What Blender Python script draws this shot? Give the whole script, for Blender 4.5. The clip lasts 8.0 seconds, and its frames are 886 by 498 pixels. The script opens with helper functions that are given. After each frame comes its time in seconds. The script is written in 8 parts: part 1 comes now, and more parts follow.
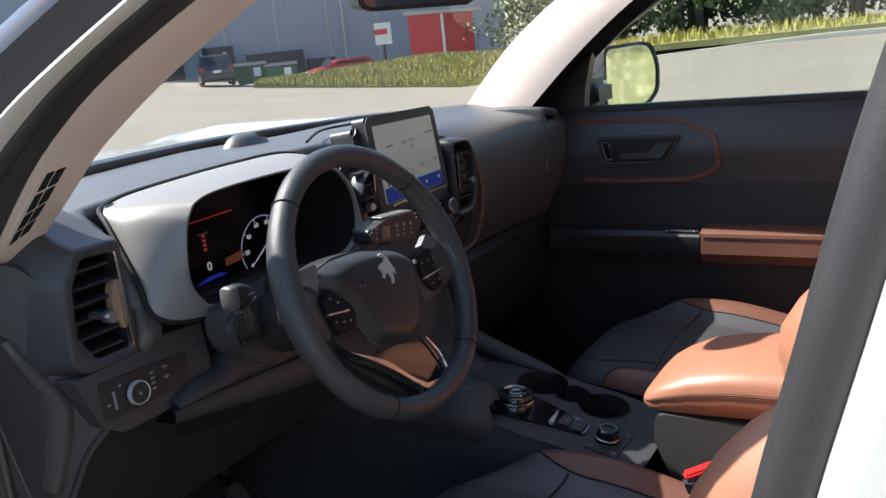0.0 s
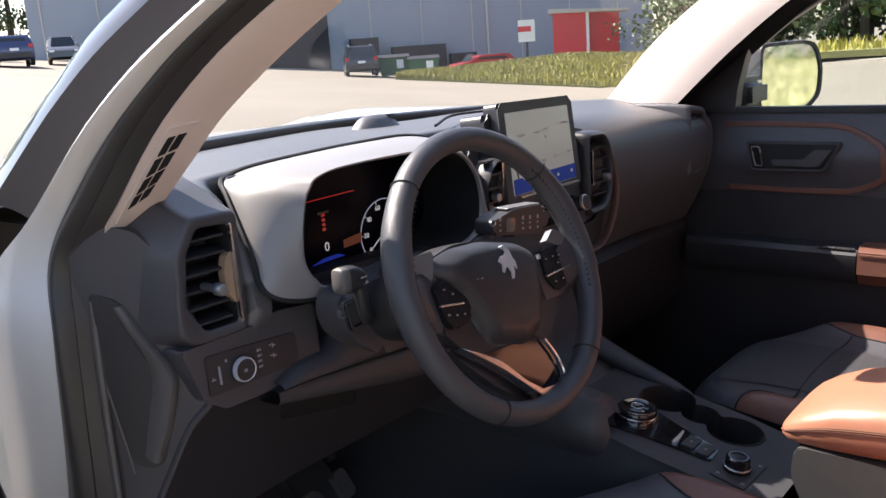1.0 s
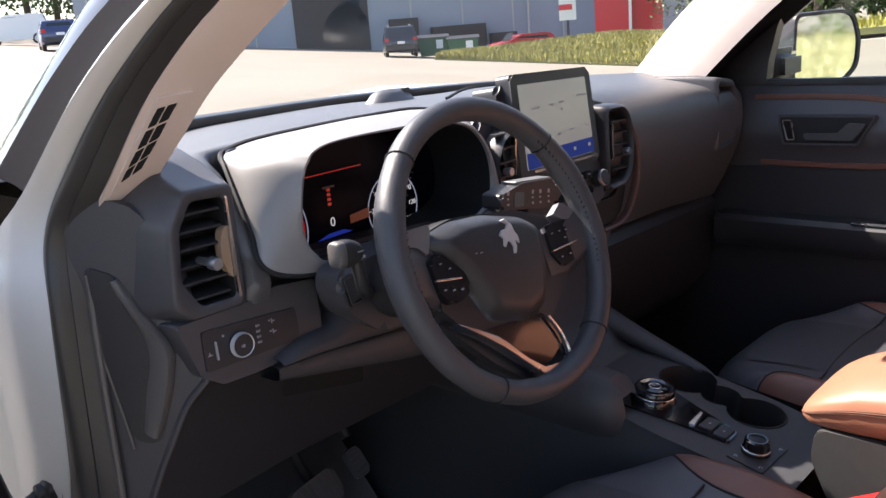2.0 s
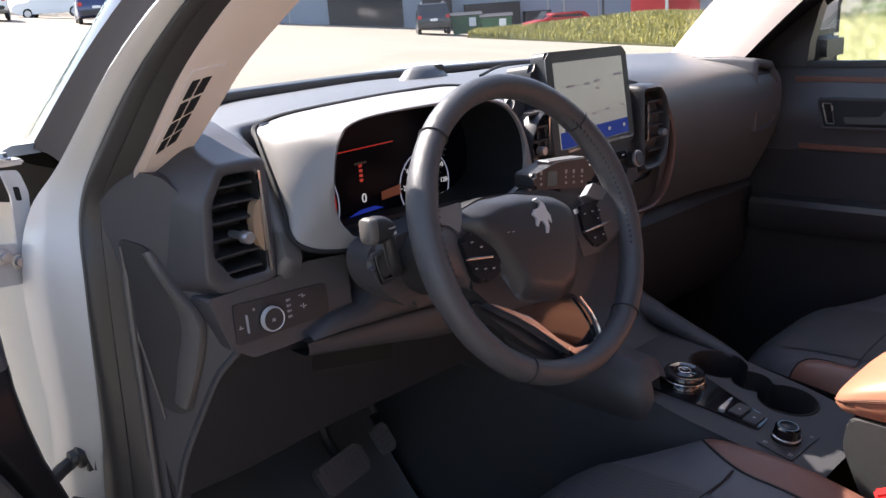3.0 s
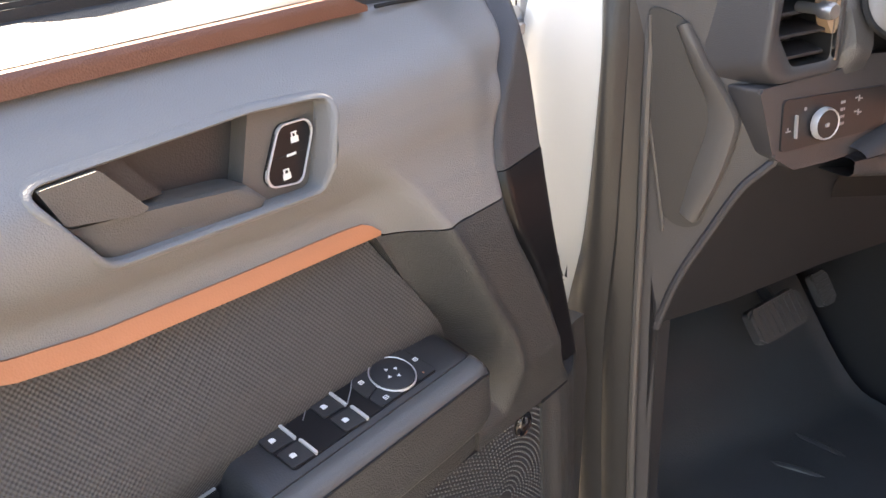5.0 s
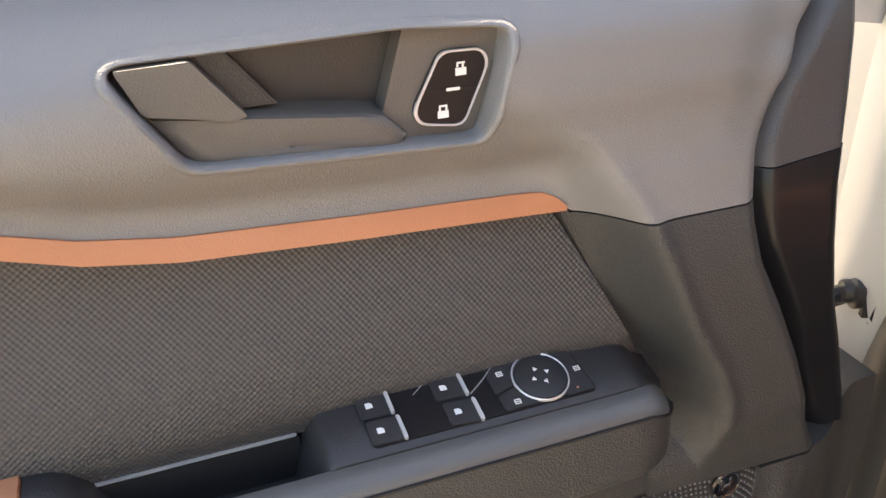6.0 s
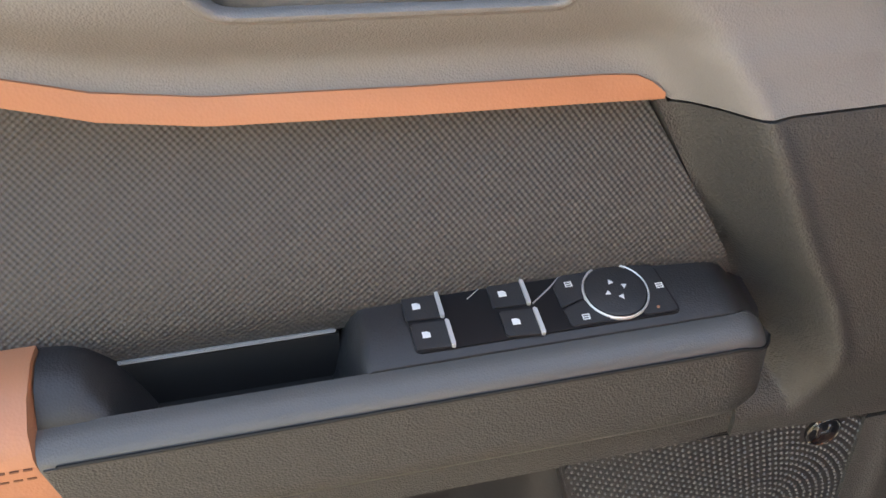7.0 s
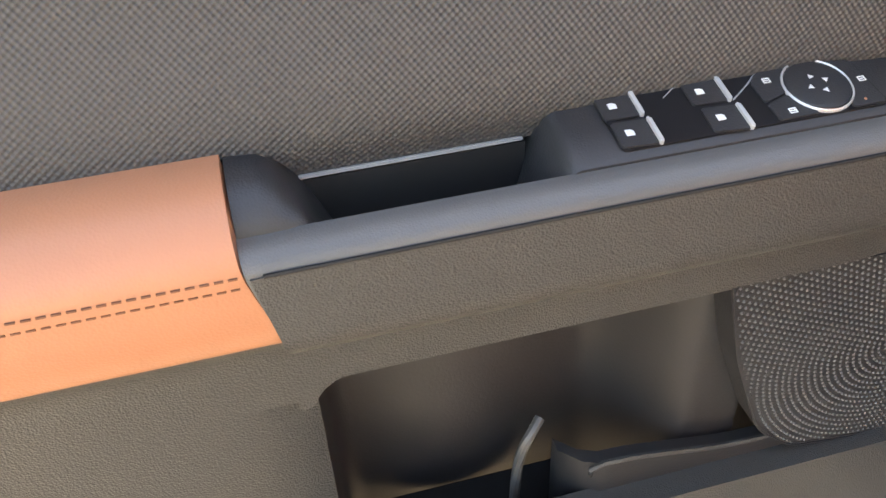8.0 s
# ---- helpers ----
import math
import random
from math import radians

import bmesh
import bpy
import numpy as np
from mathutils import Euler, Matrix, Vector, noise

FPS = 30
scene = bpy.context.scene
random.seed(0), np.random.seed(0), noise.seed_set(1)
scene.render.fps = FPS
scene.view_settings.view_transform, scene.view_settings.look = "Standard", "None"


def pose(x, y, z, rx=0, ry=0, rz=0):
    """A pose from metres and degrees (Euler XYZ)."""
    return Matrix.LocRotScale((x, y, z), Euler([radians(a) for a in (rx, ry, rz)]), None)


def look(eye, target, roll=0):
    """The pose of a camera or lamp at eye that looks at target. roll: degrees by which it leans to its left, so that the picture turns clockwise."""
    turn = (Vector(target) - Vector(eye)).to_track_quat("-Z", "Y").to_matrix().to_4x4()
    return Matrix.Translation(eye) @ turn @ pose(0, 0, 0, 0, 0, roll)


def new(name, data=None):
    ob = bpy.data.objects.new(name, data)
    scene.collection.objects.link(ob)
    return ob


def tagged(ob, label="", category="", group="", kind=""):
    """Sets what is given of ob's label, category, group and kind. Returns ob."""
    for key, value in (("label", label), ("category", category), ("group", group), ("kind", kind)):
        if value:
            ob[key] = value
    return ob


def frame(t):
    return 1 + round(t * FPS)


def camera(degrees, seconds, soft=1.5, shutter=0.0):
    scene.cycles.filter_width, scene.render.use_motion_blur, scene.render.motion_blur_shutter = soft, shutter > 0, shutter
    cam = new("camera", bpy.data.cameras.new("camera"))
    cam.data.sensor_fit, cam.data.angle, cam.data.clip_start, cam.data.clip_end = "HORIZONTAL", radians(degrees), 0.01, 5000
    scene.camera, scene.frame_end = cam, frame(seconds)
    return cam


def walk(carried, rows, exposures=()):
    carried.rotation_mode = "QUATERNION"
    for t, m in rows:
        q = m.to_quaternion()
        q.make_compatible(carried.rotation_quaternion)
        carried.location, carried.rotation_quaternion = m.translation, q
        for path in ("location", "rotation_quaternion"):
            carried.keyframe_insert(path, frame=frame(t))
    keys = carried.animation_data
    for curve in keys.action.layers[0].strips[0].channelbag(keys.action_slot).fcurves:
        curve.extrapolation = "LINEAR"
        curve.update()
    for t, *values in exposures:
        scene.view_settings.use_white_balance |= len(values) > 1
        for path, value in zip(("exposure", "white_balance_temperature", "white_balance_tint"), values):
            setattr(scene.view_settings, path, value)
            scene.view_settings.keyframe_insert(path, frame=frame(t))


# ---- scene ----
cam = camera(55.0, 8.0)
PATH = [
    (0, (-1.179, -0.563, 1.396), (0.468, 0.469, 0.924), -6.2),
    (0.5, (-1.13, -0.494, 1.378), (0.425, 0.677, 0.917), -4.9),
    (1, (-1.126, -0.531, 1.375), (0.347, 0.743, 0.923), -4.0),
    (1.5, (-1.097, -0.547, 1.365), (0.325, 0.778, 0.895), -4.4),
    (2.8, (-1.077, -0.547, 1.357), (0.289, 0.818, 0.837), -4.2),
    (3, (-1.081, -0.542, 1.357), (0.263, 0.841, 0.826), -4.0),
    (3.5, (-1.097, -0.492, 1.346), (0.158, 0.957, 0.775), -3.3),
    (4, (-1.107, -0.425, 1.336), (0.043, 1.078, 0.689), -4.3),
    (4.5, (-1.14, -0.353, 1.318), (-0.141, 1.211, 0.572), -5.5),
    (5, (-1.19, -0.285, 1.286), (-0.455, 1.372, 0.44), -4.5),
    (5.2, (-1.177, -0.272, 1.287), (-0.618, 1.437, 0.412), -4.4),
    (6.3, (-1.037, -0.2, 1.251), (-1.323, 1.524, 0.277), -1.4),
    (6.5, (-1.036, -0.193, 1.252), (-1.371, 1.503, 0.245), -1.7),
    (7, (-1.044, -0.169, 1.222), (-1.412, 1.448, 0.104), -1.8),
    (7.5, (-1.101, -0.197, 1.18), (-1.462, 1.347, -0.038), -2.8),
    (8, (-1.137, -0.198, 1.166), (-1.438, 1.332, -0.086), -3.1),
]
CAR = Matrix.Translation((0, 0, -0.13)) @ Matrix.Scale(1.1, 4)     # the car's drawing to metres
EXPOSURES = [(0.0, 1.2, 6350, 8), (1.0, 1.55, 6750, 16), (3.5, 2.05, 6650, 15), (4.5, 3.2, 7650, 17), (5.2, 3.15, 8450, 14), (6.5, 3.0, 9000, 13), (7.0, 3.15, 8800, 11), (7.5, 3.55, 8700, 12), (8.0, 3.6, 9200, 12)]
walk(cam, [(t, look(CAR @ Vector(eye), CAR @ Vector(target), roll)) for t, eye, target, roll in PATH], EXPOSURES)

# ---- light ----
SUN_AZ, SUN_EL = 13.0, 48.0          # degrees to the left of the car's nose, height over the horizon
world = bpy.data.worlds.new("sky")
scene.world = world
world.use_nodes = True
wn = world.node_tree
sky = wn.nodes.new("ShaderNodeTexSky")
sky.sky_type = 'NISHITA'
sky.sun_disc = False
sky.sun_elevation = radians(SUN_EL)
sky.sun_rotation = radians(-SUN_AZ)
wn.nodes["Background"].inputs["Strength"].default_value = 0.12
wn.links.new(sky.outputs[0], wn.nodes["Background"].inputs["Color"])
sun = new("sun", bpy.data.lights.new("sun", 'SUN'))
sun.data.energy, sun.data.angle, sun.data.color = 5.0, radians(0.5), (1.0, 0.955, 0.88)
sun_to = Vector((-math.sin(radians(SUN_AZ)) * math.cos(radians(SUN_EL)), math.cos(radians(SUN_AZ)) * math.cos(radians(SUN_EL)), math.sin(radians(SUN_EL))))
sun.matrix_world = look(sun_to * 30, (0, 0, 0))


# ---- materials ----
def mat(name, color, rough=0.5, metal=0.0, vary=0.12, scale=6.0, bump=0.0, grain=400.0, coat=0.0, spec=0.5, kind="noise", fine=0.0, sheen=0.0):
    m = bpy.data.materials.new(name)
    m.use_nodes = True
    nt = m.node_tree
    p = nt.nodes["Principled BSDF"]
    tc = nt.nodes.new("ShaderNodeTexCoord")
    n1 = nt.nodes.new("ShaderNodeTexNoise")
    n1.inputs["Scale"].default_value = scale
    n1.inputs["Detail"].default_value = 6
    nt.links.new(tc.outputs["Object"], n1.inputs["Vector"])
    n2 = nt.nodes.new("ShaderNodeTexNoise")
    n2.inputs["Scale"].default_value = grain
    n2.inputs["Detail"].default_value = 2
    nt.links.new(tc.outputs["Object"], n2.inputs["Vector"])
    mix = nt.nodes.new("ShaderNodeMix")
    mix.data_type = 'RGBA'
    mix.inputs[6].default_value = (*[c * (1 - vary) for c in color], 1)
    mix.inputs[7].default_value = (*[min(1, c * (1 + vary)) for c in color], 1)
    add = nt.nodes.new("ShaderNodeMath")
    add.operation = 'MULTIPLY_ADD'
    add.inputs[1].default_value = fine
    nt.links.new(n2.outputs[0], add.inputs[0])
    nt.links.new(n1.outputs[0], add.inputs[2])
    nt.links.new(add.outputs[0], mix.inputs[0])
    nt.links.new(mix.outputs[2], p.inputs["Base Color"])
    rr = nt.nodes.new("ShaderNodeMapRange")
    rr.inputs["To Min"].default_value = max(0.0, rough - 0.06)
    rr.inputs["To Max"].default_value = min(1.0, rough + 0.06)
    nt.links.new(n1.outputs[0], rr.inputs[0])
    nt.links.new(rr.outputs[0], p.inputs["Roughness"])
    p.inputs["Metallic"].default_value = metal
    p.inputs["Coat Weight"].default_value = coat
    p.inputs["Specular IOR Level"].default_value = spec
    p.inputs["Sheen Weight"].default_value = sheen
    if bump:
        if kind == "cells":
            tx = nt.nodes.new("ShaderNodeTexVoronoi")
            tx.inputs["Scale"].default_value = grain
            nt.links.new(tc.outputs["Object"], tx.inputs["Vector"])
            src = tx.outputs["Distance"]
        else:
            src = n2.outputs[0]
        b = nt.nodes.new("ShaderNodeBump")
        b.inputs["Strength"].default_value = bump
        b.inputs["Distance"].default_value = 0.001
        nt.links.new(src, b.inputs["Height"])
        nt.links.new(b.outputs[0], p.inputs["Normal"])
    return m


def weave_mat(name, color, pitch, direction=(1, 0, 0), other=(0, 0, 1), rough=0.55):
    """A fine two-way weave of dimples, pitch in metres."""
    m = mat(name, color, rough, 0, 0.15, 4.0)
    nt = m.node_tree
    p = nt.nodes["Principled BSDF"]
    tc = nt.nodes.new("ShaderNodeTexCoord")
    sines = []
    for d in (direction, other):
        dot = nt.nodes.new("ShaderNodeVectorMath")
        dot.operation = 'DOT_PRODUCT'
        dot.inputs[1].default_value = [c * 2 * math.pi / pitch for c in d]
        nt.links.new(tc.outputs["Object"], dot.inputs[0])
        s = nt.nodes.new("ShaderNodeMath")
        s.operation = 'SINE'
        nt.links.new(dot.outputs["Value"], s.inputs[0])
        sines.append(s)
    mul = nt.nodes.new("ShaderNodeMath")
    mul.operation = 'MULTIPLY'
    nt.links.new(sines[0].outputs[0], mul.inputs[0])
    nt.links.new(sines[1].outputs[0], mul.inputs[1])
    b = nt.nodes.new("ShaderNodeBump")
    b.inputs["Strength"].default_value = 0.55
    b.inputs["Distance"].default_value = 0.0007
    nt.links.new(mul.outputs[0], b.inputs["Height"])
    nt.links.new(b.outputs[0], p.inputs["Normal"])
    old = p.inputs["Base Color"].links[0].from_socket
    rng = nt.nodes.new("ShaderNodeMapRange")
    rng.inputs["From Min"].default_value, rng.inputs["From Max"].default_value = -1, 1
    rng.inputs["To Min"].default_value, rng.inputs["To Max"].default_value = 0.70, 1.12
    nt.links.new(mul.outputs[0], rng.inputs[0])
    vm = nt.nodes.new("ShaderNodeVectorMath")
    vm.operation = 'SCALE'
    nt.links.new(old, vm.inputs[0])
    nt.links.new(rng.outputs[0], vm.inputs["Scale"])
    nt.links.new(vm.outputs[0], p.inputs["Base Color"])
    return m


def glow(name, color, strength):
    m = bpy.data.materials.new(name)
    m.use_nodes = True
    p = m.node_tree.nodes["Principled BSDF"]
    p.inputs["Base Color"].default_value = (*[c * 0.3 for c in color], 1)
    p.inputs["Emission Color"].default_value = (*color, 1)
    p.inputs["Emission Strength"].default_value = strength
    p.inputs["Roughness"].default_value = 0.15
    return m


def glass(name, tint=(1, 1, 1), gloss=0.02, amount=0.045):
    """Thin window glass: clear, with a weak mirror that grows at grazing angles."""
    m = bpy.data.materials.new(name)
    m.use_nodes = True
    nt = m.node_tree
    nt.nodes.remove(nt.nodes["Principled BSDF"])
    tr = nt.nodes.new("ShaderNodeBsdfTransparent")
    tr.inputs[0].default_value = (*tint, 1)
    gl = nt.nodes.new("ShaderNodeBsdfGlossy")
    gl.inputs["Roughness"].default_value = gloss
    lw = nt.nodes.new("ShaderNodeLayerWeight")
    pw = nt.nodes.new("ShaderNodeMath")
    pw.operation = 'POWER'
    pw.inputs[1].default_value = 5.0
    nt.links.new(lw.outputs["Facing"], pw.inputs[0])
    fr = nt.nodes.new("ShaderNodeMath")
    fr.operation = 'MULTIPLY_ADD'
    fr.inputs[1].default_value, fr.inputs[2].default_value = 0.75, amount
    nt.links.new(pw.outputs[0], fr.inputs[0])
    mx = nt.nodes.new("ShaderNodeMixShader")
    nt.links.new(fr.outputs[0], mx.inputs[0])
    nt.links.new(tr.outputs[0], mx.inputs[1])
    nt.links.new(gl.outputs[0], mx.inputs[2])
    nt.links.new(mx.outputs[0], nt.nodes["Material Output"].inputs[0])
    return m


M_HOOD = mat("hood_grey", (0.228, 0.217, 0.212), 0.40, 0.0, 0.06, 5, 0.15, 900, kind="cells", spec=0.75)
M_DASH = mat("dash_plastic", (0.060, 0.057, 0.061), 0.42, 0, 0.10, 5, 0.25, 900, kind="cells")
M_DASHTOP = mat("dash_top", (0.076, 0.075, 0.077), 0.42, 0, 0.12, 5, 0.35, 700, kind="cells", spec=0.8)
M_BLACK = mat("black_plastic", (0.027, 0.0265, 0.029), 0.42, 0, 0.15, 7, 0.15, 800, kind="cells")
# for seams, and for recesses whose inner shade is painted black
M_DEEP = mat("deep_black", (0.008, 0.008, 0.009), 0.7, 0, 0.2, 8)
M_GLOSS = mat("piano_black", (0.010, 0.010, 0.012), 0.08, 0, 0.1, 8, coat=0.5)
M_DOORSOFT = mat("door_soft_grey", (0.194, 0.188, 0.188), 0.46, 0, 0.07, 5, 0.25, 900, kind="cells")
M_DOORLOW = mat("door_lower_charcoal", (0.048, 0.0485, 0.0485), 0.42, 0, 0.12, 6, 0.5, 800, kind="cells")
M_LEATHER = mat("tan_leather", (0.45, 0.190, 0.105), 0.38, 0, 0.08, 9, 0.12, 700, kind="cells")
M_TAN = mat("deeper_tan_leather", (0.345, 0.148, 0.088), 0.42, 0, 0.10, 9, 0.12, 700, kind="cells")
# tan leather darkened to how it looks in shade
M_TAN_SHADED = mat("shaded_tan_leather", (0.145, 0.062, 0.042), 0.42, 0, 0.12, 9, 0.25, 700, kind="cells")
M_SEAT = mat("black_seat_leather", (0.076, 0.075, 0.083), 0.45, 0, 0.12, 9, 0.3, 700, kind="cells")
M_RIM = mat("wheel_leather", (0.048, 0.048, 0.053), 0.40, 0, 0.12, 9, 0.35, 900, kind="cells")
M_WHITE = mat("white_paint", (0.72, 0.705, 0.665), 0.22, 0, 0.02, 3, coat=0.6)
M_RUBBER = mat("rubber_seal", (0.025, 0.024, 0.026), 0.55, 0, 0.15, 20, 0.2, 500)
M_SEAL = mat("soft_door_seal", (0.045, 0.042, 0.040), 0.42, 0, 0.15, 20, 0.2, 500)
M_TRIM = mat("beige_trim", (0.72, 0.60, 0.53), 0.70, 0, 0.05, 6, 0.2, 900)
M_LINING = mat("light_lining", (0.30, 0.29, 0.28), 0.85, 0, 0.05, 6, 0.2, 900)
M_CARPET = mat("carpet", (0.048, 0.048, 0.053), 0.95, 0, 0.3, 30, 0.9, 900, fine=0.4)
M_MAT = mat("rubber_mat", (0.078, 0.081, 0.086), 0.34, 0, 0.15, 12, 0.3, 300)
M_CHROME = mat("satin_chrome", (0.80, 0.79, 0.78), 0.26, 1.0, 0.03, 9)
M_GRIP = mat("grip_grey", (0.105, 0.096, 0.090), 0.42, 0, 0.07, 5, 0.2, 900, kind="cells")
M_SILVER = mat("silver_paint", (0.60, 0.60, 0.61), 0.34, 0.35, 0.03, 9)
M_SATIN = mat("satin_black", (0.012, 0.012, 0.014), 0.30, 0, 0.1, 8, spec=0.3)
M_CONSIDE = mat("console_side", (0.040, 0.040, 0.043), 0.55, 0, 0.1, 8, 0.2, 800, kind="cells")
M_RAIL = mat("armrest_rail", (0.098, 0.096, 0.096), 0.32, 0, 0.1, 8, 0.15, 900, kind="cells")
M_DARKBROWN = mat("dark_brown_leather", (0.085, 0.045, 0.036), 0.45, 0, 0.1, 9, 0.15, 700, kind="cells")
M_BRONZE = mat("bronze_plastic", (0.34, 0.23, 0.15), 0.45, 0, 0.06, 9)
# blacker than rubber: the recessed strip's shade is put into the colour
M_GASKET = mat("matt_gasket", (0.008, 0.0075, 0.009), 0.9, 0, 0.15, 20, 0.2, 500, spec=0.02)
M_DISPLAY = mat("dark_display", (0.005, 0.005, 0.010), 0.25, 0, 0.1, 8, spec=0.08)
M_SPOKE = mat("satin_spoke", (0.20, 0.20, 0.205), 0.36, 0.4, 0.04, 9)
M_BIN = mat("speckled_bin", (0.036, 0.036, 0.035), 0.7, 0, 0.35, 60, 0.25, 900, fine=0.8)
M_STEEL = mat("bare_steel", (0.45, 0.45, 0.46), 0.38, 0.9, 0.15, 30)
M_GREYMETAL = mat("painted_hinge", (0.55, 0.55, 0.55), 0.4, 0.1, 0.1, 20)
M_WINDSHIELD = glass("windshield_glass", (0.96, 0.98, 0.97))
M_SIDEGLASS = glass("side_glass", (0.90, 0.94, 0.92))
M_MIRROR = mat("mirror_glass", (0.86, 0.88, 0.88), 0.01, 1.0, 0.0, 3)
M_INSERT = weave_mat("woven_insert", (0.066, 0.063, 0.063), 0.0036, (-0.9135, -0.4067, 0.18), (0.10, 0.05, 1.0))
# paler than the grille itself: the web's highlights are in this colour
M_GRILLE = mat("grille_mesh", (0.075, 0.075, 0.073), 0.4, 0, 0.1, 20)
M_PERF = weave_mat("perforated_leather", (0.060, 0.060, 0.064), 0.0050, (1, 0, 0), (0, 1, 0), 0.5)
M_STITCH = mat("stitching", (0.17, 0.07, 0.04), 0.8, 0, 0.1, 50)
M_ICON = mat("white_icon", (0.80, 0.80, 0.80), 0.5, 0, 0.0, 5)
M_SCREEN = glow("screen_pale", (0.58, 0.59, 0.55), 0.085)
M_SCREENBLUE = glow("screen_blue", (0.03, 0.06, 0.30), 0.12)
M_GREYICON = mat("grey_icon", (0.30, 0.30, 0.31), 0.5, 0, 0.0, 5)


# ---- mesh helpers ----
def finish(bm, sharp=38):
    bmesh.ops.recalc_face_normals(bm, faces=bm.faces[:])
    for fc in bm.faces:
        fc.smooth = True
    lim = radians(sharp)
    for e in bm.edges:
        if len(e.link_faces) == 2 and e.calc_face_angle(0) > lim:
            e.smooth = False


SPACE = [Matrix.Identity(4)]          # the space that parts are built in


def part(name, bm, material, parent=None, label="", sharp=38):
    bm.transform(SPACE[0])
    finish(bm, sharp)
    me = bpy.data.meshes.new(name)
    bm.to_mesh(me)
    bm.free()
    me.materials.append(material)
    ob = new(name, me)
    if parent is not None:
        ob.parent = parent
    if label:
        ob["label"] = label
    return ob


def thing(name, label, category, at=(0, 0, 0), group="", kind=""):
    ob = new(name)
    ob.empty_display_size = 0.05
    ob.location = at
    return tagged(ob, label, category, group, kind)


def join(*bms):
    out = bmesh.new()
    for b in bms:
        me = bpy.data.meshes.new("tmp")
        b.to_mesh(me)
        b.free()
        out.from_mesh(me)
        bpy.data.meshes.remove(me)
    return out


def box(c, s, bevel=0.0, m=None, seg=2):
    bm = bmesh.new()
    bmesh.ops.create_cube(bm, size=1)
    bmesh.ops.scale(bm, vec=s, verts=bm.verts)
    if bevel:
        bmesh.ops.bevel(bm, geom=bm.edges[:], offset=bevel, segments=seg, affect='EDGES', clamp_overlap=True)
    bmesh.ops.translate(bm, vec=c, verts=bm.verts)
    if m is not None:
        bm.transform(m)
    return bm


def prism(pts, c0, c1, m=None, bevel=0.0, seg=2, both=False):
    """A plate with the outline pts (a, b), from c0 to c1 along the third axis; bevel rounds the edge at c1 (or both)."""
    bm = bmesh.new()
    lo = [bm.verts.new((a, b, c0)) for a, b in pts]
    hi = [bm.verts.new((a, b, c1)) for a, b in pts]
    n = len(pts)
    bm.faces.new(lo[::-1])
    top = bm.faces.new(hi)
    for i in range(n):
        bm.faces.new((lo[i], lo[(i + 1) % n], hi[(i + 1) % n], hi[i]))
    if bevel:
        es = bm.edges[:] if both else list(top.edges)
        bmesh.ops.bevel(bm, geom=es, offset=bevel, segments=seg, affect='EDGES', clamp_overlap=True)
    if m is not None:
        bm.transform(m)
    return bm


def ring_plate(outer, inner, c0, c1, m=None, bevel=0.0):
    """A frame between two outlines with the same count of corners."""
    bm = bmesh.new()
    n = len(outer)
    rows = [[bm.verts.new((a, b, c)) for a, b in o] for o, c in ((outer, c0), (outer, c1), (inner, c1), (inner, c0))]
    top = []
    for k in range(4):
        for i in range(n):
            fc = bm.faces.new((rows[k][i], rows[k][(i + 1) % n], rows[(k + 1) % 4][(i + 1) % n], rows[(k + 1) % 4][i]))
            if k == 1:
                top.append(fc)
    if bevel:
        es = {e for fc in top for e in fc.edges if sum(x in top for x in e.link_faces) == 1}
        bmesh.ops.bevel(bm, geom=list(es), offset=bevel, segments=2, affect='EDGES', clamp_overlap=True)
    if m is not None:
        bm.transform(m)
    return bm


def rounded(pts, r, n=4):
    """The outline with its corners rounded by about r."""
    out = []
    k = len(pts)
    for i in range(k):
        p, a, b = Vector(pts[i]), Vector(pts[i - 1]), Vector(pts[(i + 1) % k])
        ra = min(r, (a - p).length * 0.45)
        rb = min(r, (b - p).length * 0.45)
        s, e = p + (a - p).normalized() * ra, p + (b - p).normalized() * rb
        for j in range(n + 1):
            t = j / n
            out.append(tuple((1 - t) ** 2 * s + 2 * t * (1 - t) * p + t * t * e))
    return out


def rect(cx, cy, w, h, r=0.0):
    p = [(cx - w / 2, cy - h / 2), (cx + w / 2, cy - h / 2), (cx + w / 2, cy + h / 2), (cx - w / 2, cy + h / 2)]
    return rounded(p, r) if r else p


def spline(pts, n=8, closed=False):
    """Points along a Catmull-Rom curve through pts."""
    P = [Vector(p) for p in pts]
    k = len(P)
    out = []
    for i in range(k if closed else k - 1):
        p0 = P[i - 1] if closed or i > 0 else 2 * P[0] - P[1]
        p1, p2 = P[i], P[(i + 1) % k]
        p3 = P[(i + 2) % k] if closed or i + 2 < k else 2 * P[-1] - P[-2]
        for j in range(n):
            t = j / n
            out.append(0.5 * ((2 * p1) + (p2 - p0) * t + (2 * p0 - 5 * p1 + 4 * p2 - p3) * t * t + (3 * p1 - p0 - 3 * p2 + p3) * t ** 3))
    if not closed:
        out.append(P[-1])
    return out


def loft(rows, closed=False, caps=False):
    bm = bmesh.new()
    V = [[bm.verts.new(p) for p in r] for r in rows]
    n = len(V[0])
    for a, b in zip(V, V[1:]):
        for i in range(n if closed else n - 1):
            bm.faces.new((a[i], a[(i + 1) % n], b[(i + 1) % n], b[i]))
    if caps and closed:
        bm.faces.new(V[0][::-1])
        bm.faces.new(V[-1])
    return bm


